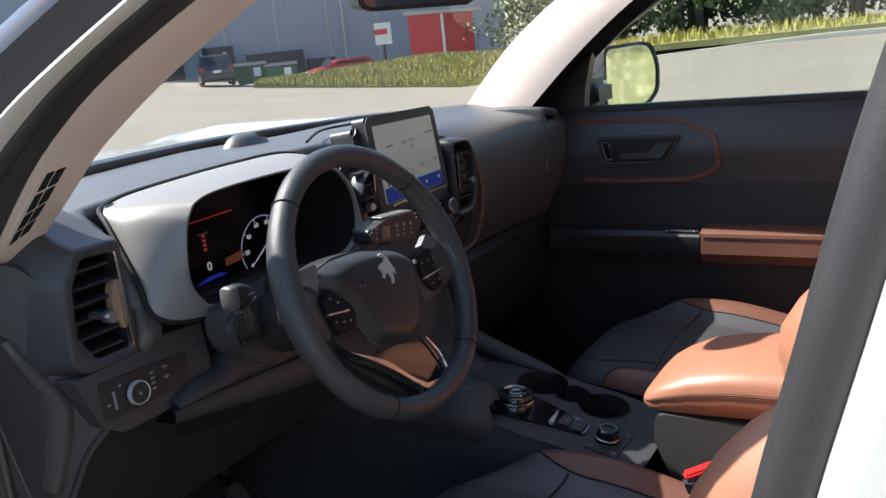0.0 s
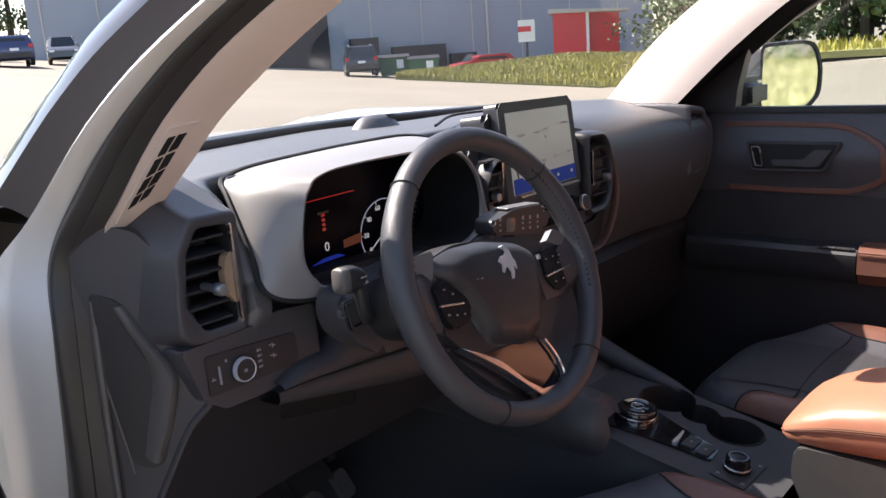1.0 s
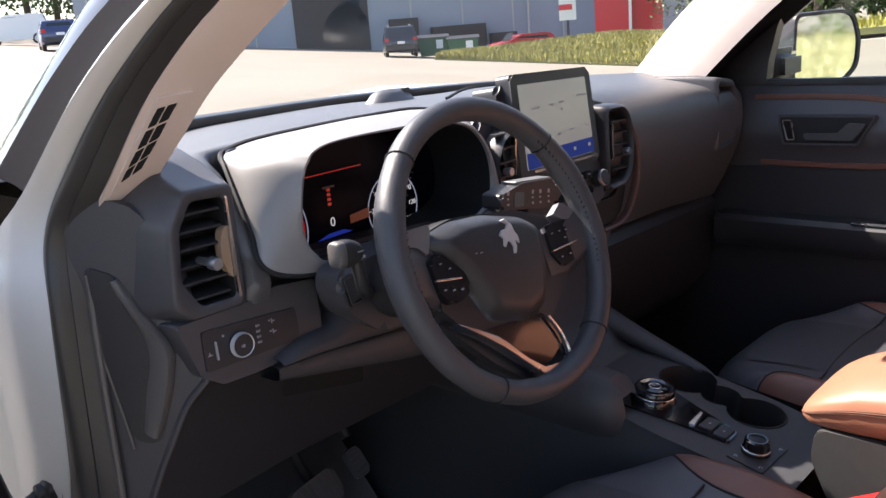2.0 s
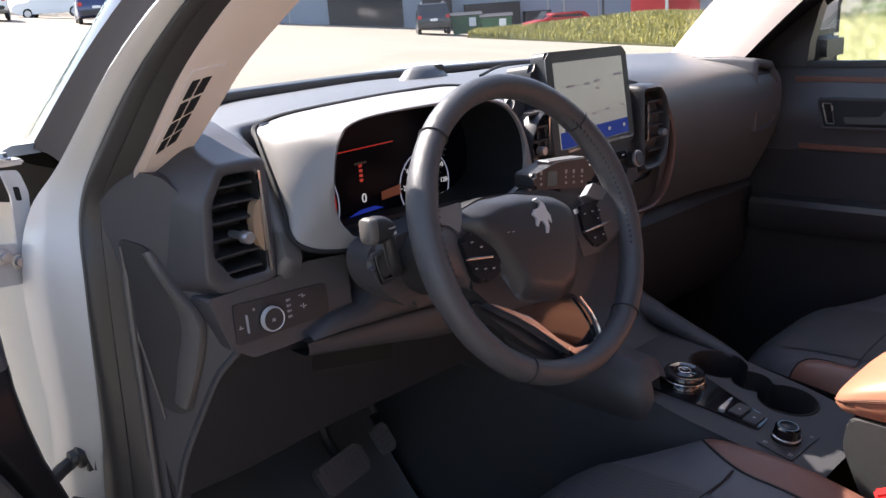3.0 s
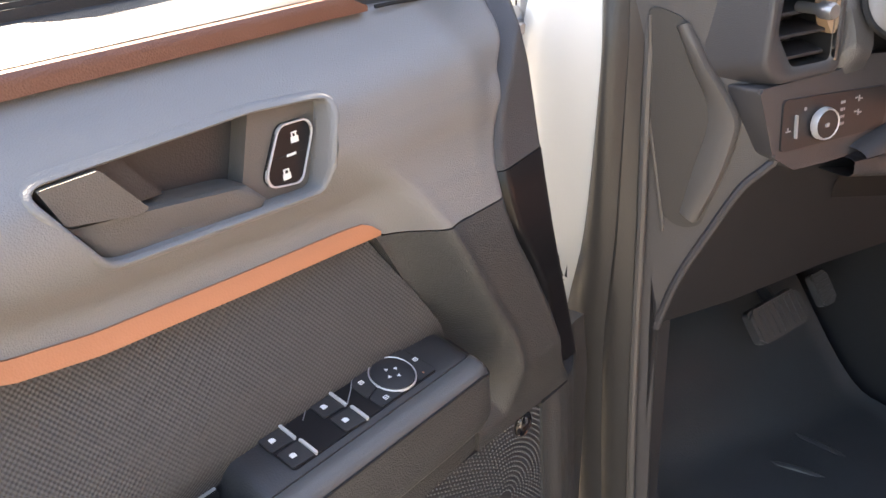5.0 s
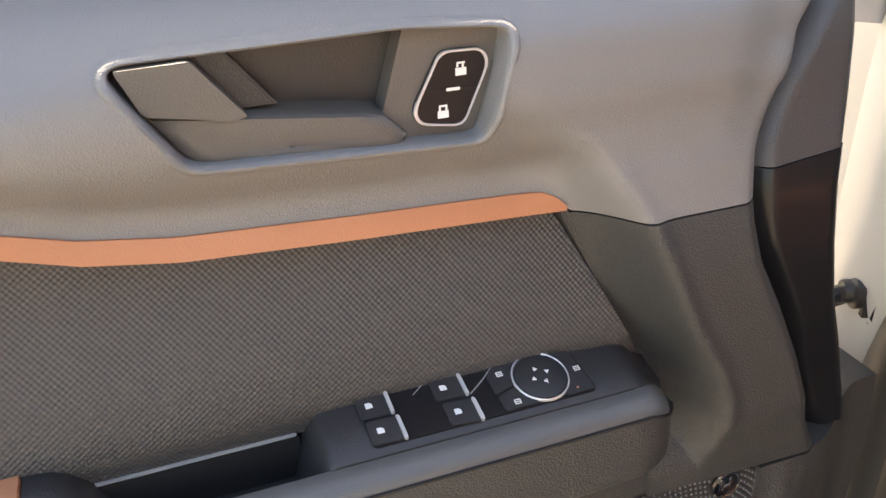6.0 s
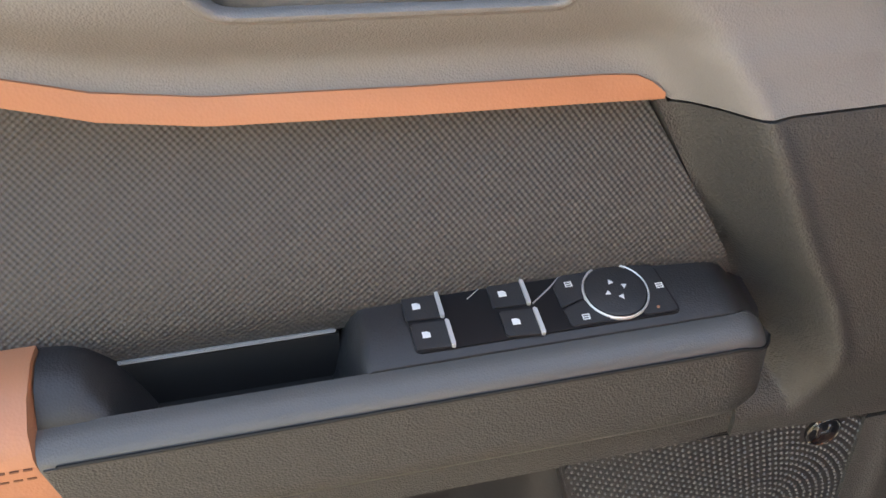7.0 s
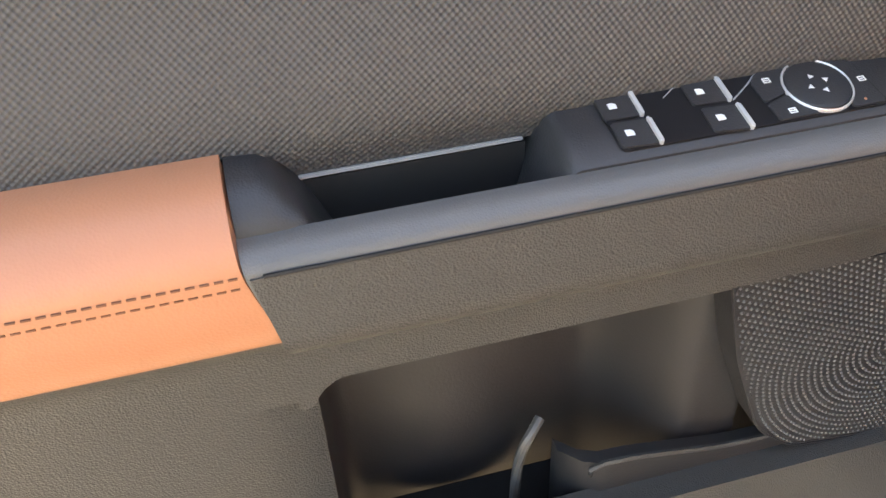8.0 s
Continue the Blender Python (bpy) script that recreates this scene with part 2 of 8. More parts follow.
def sweep(path, profile, up=(0, 0, 1), closed=False, scale=None, caps=True):
    """Profile (a, b) carried along path: a to the side, b along up."""
    P = [Vector(p) for p in path]
    rows = []
    k = len(P)
    for i in range(k):
        if closed:
            t = P[(i + 1) % k] - P[i - 1]
        else:
            t = P[min(i + 1, k - 1)] - P[max(i - 1, 0)]
        t.normalize()
        s = t.cross(Vector(up)).normalized()
        u = s.cross(t)
        f = 1 if scale is None else scale[i]
        rows.append([P[i] + s * (a * f) + u * (b * f) for a, b in profile])
    if closed:
        rows.append(rows[0])
        bm = loft(rows, True)
        bmesh.ops.remove_doubles(bm, verts=bm.verts, dist=1e-6)
        return bm
    return loft(rows, True, caps)


def circle(r, n=12, ry=None):
    return [(r * math.cos(2 * math.pi * i / n), (ry or r) * math.sin(2 * math.pi * i / n)) for i in range(n)]


def tube(path, r, n=10, closed=False, up=(0, 0, 1)):
    return sweep(path, circle(r, n), up, closed)


def lathe(profile, m=None, n=32):
    """Profile of (radius, height) turned round the third axis."""
    rows = [[Vector((r * math.cos(2 * math.pi * i / n), r * math.sin(2 * math.pi * i / n), h)) for i in range(n)] for r, h in profile]
    bm = loft(rows, True)
    bmesh.ops.remove_doubles(bm, verts=bm.verts, dist=1e-6)
    if m is not None:
        bm.transform(m)
    return bm


def frame_m(o, a, b, c):
    """Maps (a, b, c) to the world."""
    return Matrix(((a[0], b[0], c[0], o[0]), (a[1], b[1], c[1], o[1]), (a[2], b[2], c[2], o[2]), (0, 0, 0, 1)))


def facing(y, x=0, z=0, tilt=0, yaw=0):
    """(across, up, towards the rear) on a face at y; tilt leans its top forwards."""
    pivot = Matrix.Translation((0, 0, 1.12 if z == 0 else 0))
    r = pivot @ Matrix.Rotation(radians(yaw), 4, 'Z') @ Matrix.Rotation(radians(-tilt), 4, 'X') @ pivot.inverted()
    return Matrix.Translation((x, y, z)) @ r @ frame_m((0, 0, 0), (1, 0, 0), (0, 0, 1), (0, -1, 0))


def sheet(fn, nu, nv, thick=0.0):
    """A surface fn(s, t) over 0..1, given thickness along its normal."""
    bm = loft([[Vector(fn(i / nu, j / nv)) for j in range(nv + 1)] for i in range(nu + 1)])
    if thick:
        bmesh.ops.recalc_face_normals(bm, faces=bm.faces[:])
        bmesh.ops.solidify(bm, geom=bm.faces[:], thickness=thick)
    return bm


def lerp(a, b, t):
    return a + (b - a) * t


def smooth(a, b, x):
    t = max(0.0, min(1.0, (x - a) / (b - a)))
    return t * t * (3 - 2 * t)


# ---- ground and surroundings ----
def ground_z(x, y):
    """The lot is level round the car and climbs gently towards the far left."""
    f = smooth(5, 24, math.hypot(x, y)) * (1 - smooth(60, 74, abs(math.degrees(math.atan2(x, y)))) * (1 if x > 0 else 0))
    return f * (-0.0695 * x + 0.0748 * y) * (1 - 0.85 * smooth(90, 300, math.hypot(x, y)))


M_LOT = mat("pale_asphalt", (0.200, 0.172, 0.136), 0.85, 0, 0.22, 0.25, 0.5, 60, fine=0.35)
M_GRASS = mat("dry_grass", (0.200, 0.190, 0.075), 0.9, 0, 0.5, 0.6, 0.8, 25, fine=0.5)
M_BUILD = mat("grey_cladding", (0.27, 0.30, 0.34), 0.6, 0, 0.08, 0.4, 0.1, 20)
M_RED = mat("red_panel", (0.62, 0.03, 0.04), 0.45, 0, 0.08, 1)
M_DUMP = mat("green_steel", (0.03, 0.11, 0.06), 0.5, 0, 0.2, 3)
M_LEAF = mat("leaves", (0.055, 0.085, 0.025), 0.6, 0, 0.5, 1.2, fine=0.3)
M_LEAF_YELLOW = mat("yellow_weeds", (0.38, 0.33, 0.07), 0.7, 0, 0.4, 2, fine=0.3)
M_BARK = mat("bark", (0.10, 0.075, 0.055), 0.9, 0, 0.3, 8, 0.6, 60)
M_CONCRETE = mat("concrete", (0.48, 0.45, 0.40), 0.85, 0, 0.12, 2, 0.3, 80)
M_CARDARK = mat("dark_car_paint", (0.025, 0.028, 0.035), 0.25, 0.2, 0.1, 2, coat=0.6)
M_CARBLUE = mat("blue_car_paint", (0.05, 0.06, 0.13), 0.25, 0.2, 0.1, 2, coat=0.6)
M_CARRED = mat("red_car_paint", (0.45, 0.03, 0.04), 0.25, 0.1, 0.1, 2, coat=0.6)
M_CARGLASS = mat("car_window", (0.02, 0.025, 0.03), 0.06, 0, 0.1, 2)
M_TYRE = mat("tyre", (0.02, 0.02, 0.02), 0.85, 0, 0.1, 8)
M_LAMP = mat("red_lamp", (0.5, 0.02, 0.02), 0.2, 0, 0.1, 8)


def build_ground():
    rings = [0, 3, 6, 9, 13, 18, 24, 32, 42, 55, 75, 110, 170, 300, 700, 1800]
    n = 72
    bm = bmesh.new()
    mid = bm.verts.new((0, 0, 0))
    prev = None
    for r in rings[1:]:
        row = []
        for i in range(n):
            x, y = r * math.cos(2 * math.pi * i / n), r * math.sin(2 * math.pi * i / n)
            row.append(bm.verts.new((x, y, ground_z(x, y))))
        for i in range(n):
            if prev is None:
                bm.faces.new((mid, row[i], row[(i + 1) % n]))
            else:
                bm.faces.new((prev[i], row[i], row[(i + 1) % n], prev[(i + 1) % n]))
        prev = row
    return tagged(part("ground", bm, M_LOT), "pale sunlit asphalt parking lot, worn and dusty", "ground", kind="structure")


build_ground()


def on_ground(x, y, z=0.0):
    return Vector((x, y, ground_z(x, y) + z))


def parked_car(paint, at, heading, label, tall=1.7, rails=False):
    """A parked estate car seen from afar; at is the middle of its footprint, heading turns its nose from +y."""
    c = thing("parked_car", label, "car", group="cars parked on the lot")
    side = [(-2.2, 0.42), (-2.25, 0.75), (-2.2, 1.0), (-2.05, 1.25), (-1.85, tall - 0.06), (-1.5, tall), (0.3, tall - 0.02), (0.75, tall - 0.18), (1.25, 1.08), (2.0, 0.98), (2.28, 0.8), (2.3, 0.45), (1.9, 0.3), (-1.9, 0.3)]
    k = tall / 1.7
    rows = []
    for w, inset in ((-0.92, 0.10), (-0.90, 0.0), (-0.55, 0.0), (0, 0), (0.55, 0.0), (0.90, 0.0), (0.92, 0.10)):
        rows.append([Vector((w * (1 - 0.16 * smooth(1.0, tall, z)), y * (1 - inset * 0.2), z)) for y, z in side])
    part("body", loft(rows, True, True), paint, c)
    rear = prism(rounded([(-0.66, 1.08), (0.66, 1.08), (0.55, tall - 0.16), (-0.55, tall - 0.16)], 0.06), -0.02, 0.03, facing(-2.06, 0, 0, 12))
    part("rear_window", rear, M_CARGLASS, c)
    front = prism(rounded([(-0.68, 0), (0.68, 0), (0.56, 0.66), (-0.56, 0.66)], 0.06), -0.02, 0.02, Matrix.Translation((0, 1.22, 1.1)) @ Matrix.Rotation(radians(38), 4, 'X') @ frame_m((0, 0, 0), (1, 0, 0), (0, 0, 1), (0, -1, 0)))
    part("windscreen", front, M_CARGLASS, c)
    for s in (-1, 1):
        sw = prism(rounded([(-1.7, 1.08), (0.95, 1.08), (0.45, tall - 0.18), (-1.5, tall - 0.16)], 0.06), -0.03, 0.03, frame_m((s * 0.85, 0, 0), (0, 1, 0), (-s * 0.12, 0, 1), (s, 0, 0)))
        sw.transform(Matrix.Translation((s * 0.13, 0, 0)))
        part("side_window", sw, M_CARGLASS, c)
        part("tail_lamp", box((s * 0.78, -2.2, 0.98), (0.22, 0.12, 0.2), 0.03), M_LAMP, c)
        part("headlight", box((s * 0.70, 2.24, 0.78), (0.34, 0.1, 0.14), 0.03), M_ICON, c)
        for y in (-1.4, 1.4):
            m = Matrix.Translation((s * 0.82, y, 0.34)) @ Matrix.Rotation(radians(90), 4, 'Y')
            w = part("wheel", lathe([(0, -0.1), (0.24, -0.11), (0.34, -0.09), (0.34, 0.09), (0.24, 0.11), (0, 0.1)], m, 20), M_TYRE, c)
            part("rim", lathe([(0, -0.125), (0.2, -0.118), (0.2, 0.118), (0, 0.125)], m, 16), M_STEEL, w)
        if rails:
            part("roof_rail", tube([(s * 0.62, -1.5, tall), (s * 0.62, -1.4, tall + 0.06), (s * 0.62, 0.1, tall + 0.06), (s * 0.62, 0.2, tall)], 0.02, 6), M_STEEL, c)
    part("bumper", box((0, -2.24, 0.55), (1.6, 0.14, 0.2), 0.05), M_BLACK, c)
    part("number_plate", box((0, -2.29, 0.82), (0.42, 0.02, 0.14), 0.01), M_ICON, c)
    c.matrix_world = Matrix.Translation(on_ground(*at)) @ Matrix.Rotation(radians(heading), 4, 'Z')
    return c


parked_car(M_CARDARK, (34.6, 35.8), -42, "dark suv parked by the grey building", 1.72, True)
parked_car(M_CARBLUE, (19.4, 46.2), -20, "dark blue estate car parked on the lot", 1.55)
parked_car(M_CARDARK, (24.9, 51.6), 155, "black suv parked nose out on the lot", 1.65, True)
parked_car(M_CARRED, (31.0, 58.5), -20, "dark red car parked under the trees", 1.6)
parked_car(M_WHITE, (15.4, 50.0), -20, "white car parked on the lot", 1.6)
parked_car(M_WHITE, (21.9, 58.0), 60, "white van parked far off", 1.9)
parked_car(M_CARRED, (46.9, 36.3), 60, "red and white car parked beyond the grass", 1.5)


def grey_building():
    b = thing("grey_building", "large grey metal-clad building with a dark gate", "building")
    o = on_ground(45.3, 49.4, -0.8)
    along = Vector((0.756, -0.655, 0)).normalized()
    out = Vector((-0.655, -0.756, 0)).normalized()
    m = frame_m(o, along, (0, 0, 1), out)
    part("wall", prism([(-22, -2), (26, -2), (26, 13), (-22, 13)], -14, 0, m), M_BUILD, b)
    part("roof", prism([(-22.4, 13), (26.4, 13), (26.4, 13.5), (-22.4, 13.5)], -14.4, 0.4, m), M_CONCRETE, b)
    # flat black panel paints the dark inside of the gate
    part("gate", prism([(-6.0, 0.3), (-0.3, 0.3), (-0.3, 6.2), (-6.0, 6.2)], -0.02, 0.12, m), M_DEEP, b, "dark open gate")
    for i in range(12):
        x = -21 + i * 4.0
        part("panel_joint", prism([(x - 0.05, -1), (x + 0.05, -1), (x + 0.05, 13), (x - 0.05, 13)], 0, 0.06, m), M_CONCRETE, b)
    part("downpipe", tube([m @ Vector((12.2, 0, 0.2)), m @ Vector((12.2, 13, 0.2))], 0.09, 8, up=(1, 0, 0)), M_CONCRETE, b)
    w = part("window", prism([(17.6, 2.9), (19.2, 2.9), (19.2, 4.1), (17.6, 4.1)], 0, 0.08, m), M_CARGLASS, b)
    for x0, x1, h in ((1.2, 3.4, 3.0), (4.4, 8.6, 2.2), (9.0, 11.0, 1.4)):
        part("stacked_pallets", prism([(x0, 0.4), (x1, 0.4), (x1, h), (x0, h)], 0.1, 1.4, m, 0.05), M_DEEP, b)
    return b


grey_building()


def red_kiosk():
    k = thing("red_shed", "red shed with a pale flat roof beside the building", "shed")
    o = on_ground(51.0, 33.0, 0)
    m = frame_m((o[0], o[1], 1.4), (0.52, -0.85, 0), (0, 0, 1), (-0.85, -0.52, 0))
    part("wall", prism([(0, -1), (2.3, -1), (2.3, 2.0), (0, 2.2)], -3, 0, m), M_RED, k)
    part("wall", prism([(2.5, -1), (4.6, -1), (4.6, 1.8), (2.5, 1.95)], -3, -0.4, m), M_RED, k)
    part("post", prism([(2.3, -1), (2.5, -1), (2.5, 1.95), (2.3, 1.95)], -0.1, 0.1, m), M_ICON, k)
    part("roof", prism([(-0.3, 2.0), (5.2, 1.85), (5.2, 2.0), (-0.3, 2.3)], -3.2, 0.5, m), M_CONCRETE, k)
    return k


red_kiosk()


def notice_board():
    k = thing("notice_board", "white and red notice board on a post", "sign")
    o = (46.7, 32.3, 1.5)
    m = frame_m(o, (0.57, -0.82, 0), (0, 0, 1), (-0.82, -0.57, 0))
    part("board", prism([(-0.55, 0.1), (0.55, 0.1), (0.55, 1.5), (-0.55, 1.5)], 0, 0.08, m), M_ICON, k)
    part("band", prism([(-0.55, 0.75), (0.3, 0.75), (0.3, 1.1), (-0.55, 1.1)], 0.082, 0.1, m), M_RED, k)
    part("post", prism([(-0.08, -1.5), (0.08, -1.5), (0.08, 1.5), (-0.08, 1.5)], -0.06, 0, m), M_BLACK, k)
    return k


notice_board()


def dumpster(at, heading):
    d = thing("dumpster", "green steel dumpster with a sloping lid", "dumpster", group="dumpsters by the building")
    part("bin", loft([[Vector((x * s, y * s, z)) for x, y in ((-0.9, -0.6), (0.9, -0.6), (0.9, 0.6), (-0.9, 0.6))] for s, z in ((0.85, 0.1), (1.0, 1.1))], True, True), M_DUMP, d)
    part("lid", prism([(-0.65, 1.1), (0.65, 1.1), (0.65, 1.32), (-0.65, 1.15)], -0.95, 0.95, frame_m((0, 0, 0), (0, 1, 0), (0, 0, 1), (1, 0, 0))), M_BLACK, d)
    part("label_plate", box((0.35, -0.62, 0.75), (0.4, 0.02, 0.5), 0.005), M_ICON, d)
    d.matrix_world = Matrix.Translation(on_ground(*at)) @ Matrix.Rotation(radians(heading), 4, 'Z')


dumpster((36.4, 34.8), -45)
dumpster((36.9, 32.9), -48)


def blades(name, count, area, h, spread, material, label, clump=1):
    """A field of bent grass blades; area(r1, r2) gives a place on the ground."""
    verts, faces = [], []
    rnd = random.Random(len(name) + count)
    for _ in range(count):
        p = area(rnd.random(), rnd.random())
        a, hh = rnd.random() * 6.283, h * (0.4 + rnd.random())
        w = spread * (0.5 + rnd.random())
        d = Vector((math.cos(a), math.sin(a), 0))
        q = Vector((-d.y, d.x, 0)) * (hh * 0.5 * rnd.random())
        i = len(verts)
        verts += [p - d * w, p + d * w, p + d * w * 0.6 + q * 0.4 + Vector((0, 0, hh * 0.6)), p - d * w * 0.6 + q * 0.4 + Vector((0, 0, hh * 0.6)), p + q + Vector((0, 0, hh))]
        faces += [(i, i + 1, i + 2, i + 3), (i + 3, i + 2, i + 4)]
    me = bpy.data.meshes.new(name)
    me.from_pydata(verts, [], faces)
    me.materials.append(material)
    return tagged(new(name, me), label, "grass", kind="stuff")


def bank_place(s, t):
    """The grassy bank between the lot and the building."""
    a, b = Vector((32.6, 31.2, 0)), Vector((42.0, 13.0, 0))
    p = a.lerp(b, s) + Vector((0.80, 0.42, 0)) * (t * (2.5 + 14 * smooth(0, 0.35, s)))
    p.z = ground_z(p.x, p.y) + 0.1 + 1.6 * smooth(0, 0.9, t) * smooth(-0.1, 0.5, s)
    return p


tagged(part("grass_bank", sheet(lambda s, t: bank_place(s, t), 20, 10, 0.3), M_GRASS), "low grassy bank, green and dry yellow", "grass", kind="structure")
blades("tall_grass", 42000, bank_place, 0.24, 0.022, M_GRASS, "tall uncut grass on the bank")
blades("yellow_weeds", 9000, lambda s, t: bank_place(s, t * 0.7), 0.26, 0.022, M_LEAF_YELLOW, "yellow flowering weeds on the bank")


def verge_place(s, t):
    a, b = Vector((33.2, 12.6, 0)), Vector((37.0, -14.0, 0))
    p = a.lerp(b, s) + Vector((1, 0.1, 0)) * (t * 7)
    p.z = ground_z(p.x, p.y) + 0.12 + 0.15 * t
    return p


tagged(part("verge", sheet(verge_place, 20, 6, 0.25), M_GRASS), "strip of dry grass before the trees", "grass", kind="structure")
blades("verge_weeds", 3000, lambda s, t: verge_place(s * s, t * 0.6), 0.55, 0.04, M_LEAF_YELLOW, "dry yellow weeds along the kerb")
tagged(part("kerb", sweep([on_ground(33.0, 12.5, 0.05), on_ground(34.5, 4, 0.05), on_ground(36.8, -14, 0.05)], rect(0, 0, 0.25, 0.3, 0.03)), M_CONCRETE), "pale concrete kerb along the lot", "kerb", kind="structure")


def tree(at, h, seed, spread=1.0, base=None):
    """A tree with a tapered trunk, limbs and a crown of many leaf clumps."""
    rnd = random.Random(seed)
    t = thing("tree", "leafy green tree at the edge of the lot", "tree", group="trees round the lot")
    z0 = ground_z(*at) if base is None else base
    o = Vector((at[0], at[1], z0))
    wood = []
    trunk = [Vector((0, 0, -0.3)), Vector((rnd.uniform(-.2, .2), rnd.uniform(-.2, .2), h * 0.3)), Vector((rnd.uniform(-.4, .4), rnd.uniform(-.4, .4), h * 0.75))]
    sp = spline(trunk, 4)
    wood.append(sweep(sp, circle(0.03 * h, 7), (1, 0, 0), scale=[lerp(1, 0.25, i / (len(sp) - 1)) for i in range(len(sp))]))
    tips = []
    for i in range(9):
        a, f = i * 2.4 + rnd.random(), 0.18 + 0.5 * rnd.random()
        s = trunk[1].lerp(trunk[2], f)
        e = s + Vector((math.cos(a), math.sin(a), 0.5 + 0.5 * rnd.random())) * (h * 0.26 * spread)
        wood.append(sweep([s, s.lerp(e, 0.5) + Vector((0, 0, 0.1)), e], circle(0.010 * h, 5), (0.3, 0.2, 1), scale=[1, 0.7, 0.3]))
        tips.append(e)
    part("trunk", join(*wood), M_BARK, t)
    verts, faces = [], []
    centres = tips + [Vector((rnd.gauss(0, 0.16 * spread), rnd.gauss(0, 0.16 * spread), rnd.uniform(0.12, 0.95))) * h for _ in range(26)]
    for c in centres:
        rad = h * rnd.uniform(0.08, 0.16)
        for _ in range(70):
            d = Vector((rnd.gauss(0, 1), rnd.gauss(0, 1), rnd.gauss(0, 0.8))).normalized() * rad * rnd.random() ** 0.4
            n = Vector((rnd.gauss(0, 1), rnd.gauss(0, 1), rnd.gauss(0, 1))).normalized()
            u = n.orthogonal().normalized() * (0.020 * h * rnd.uniform(0.6, 1.3))
            v = n.cross(u).normalized() * u.length * 0.6
            p = c + d
            i = len(verts)
            verts += [p - u, p + v, p + u, p - v]
            faces.append((i, i + 1, i + 2, i + 3))
    me = bpy.data.meshes.new("crown")
    me.from_pydata(verts, [], faces)
    me.materials.append(M_LEAF)
    cr = new("crown", me)
    cr.parent = t
    t.location = o
    return t


rt = random.Random(5)
for i in range(15):
    s = i / 14
    tree((lerp(41.5, 46, s) + rt.uniform(-1.5, 2), lerp(16.5, -16, s) + rt.uniform(-1, 1)), rt.uniform(7, 10), 10 + i, 1.6)
    tree((lerp(45.5, 50, s) + rt.uniform(-1.5, 2), lerp(17.5, -15, s) + rt.uniform(-1, 1)), rt.uniform(8, 11), 210 + i, 1.7)
for i in range(9):
    s = i / 8
    tree((lerp(2, 46, s) + rt.uniform(-2, 2), lerp(86, 72, s) + rt.uniform(-2, 2)), rt.uniform(11, 15), 40 + i, 1.4, 4.5)
for p, h in (((50.5, 22.5), 6.0), ((48.0, 19.5), 7.5), ((53.5, 25.0), 7.0), ((46.0, 17.0), 8.0)):
    tree(p, h, int(p[0] * 10), 1.3)
for i in range(7):
    tree((lerp(-30, -6, i / 6) + rt.uniform(-2, 2), -34 + rt.uniform(-3, 3)), rt.uniform(8, 11), 80 + i, 1.4)
for i in range(5):
    tree((lerp(4, 40, i / 4), -30 + rt.uniform(-3, 3)), rt.uniform(7, 10), 95 + i, 1.4)


def flag_pole():
    k = thing("flag_pole", "white pole with a small red banner", "pole")
    part("pole", tube([(31.6, 67, 3.5), (31.6, 67, 11)], 0.14, 8, up=(1, 0, 0)), M_ICON, k)
    part("banner", box((32.3, 66.6, 8.2), (1.0, 0.05, 3.4), 0.01, None), M_RED, k)


flag_pole()


def rear_field(s, t):
    """Dry rough ground behind the car."""
    p = Vector((lerp(-6, 40, s), lerp(-9, -32, t), 0))
    p.z = ground_z(p.x, p.y) + 0.06 + 0.25 * smooth(0.3, 1.0, t)
    return p


tagged(part("dry_field", sheet(rear_field, 24, 16, 0.2), M_GRASS), "dry rough grass field behind the car", "grass", kind="structure")
M_HAY = mat("dry_hay", (0.30, 0.27, 0.15), 0.9, 0, 0.4, 0.8, 0.5, 25, fine=0.5)
blades("field_grass", 5000, rear_field, 0.22, 0.05, M_HAY, "dry yellow grass on the field")
for i in range(9):
    tree((lerp(-2, 34, i / 8) + rt.uniform(-1, 1), -29 + rt.uniform(-2, 2)), rt.uniform(4.5, 7.5), 120 + i, 1.5)


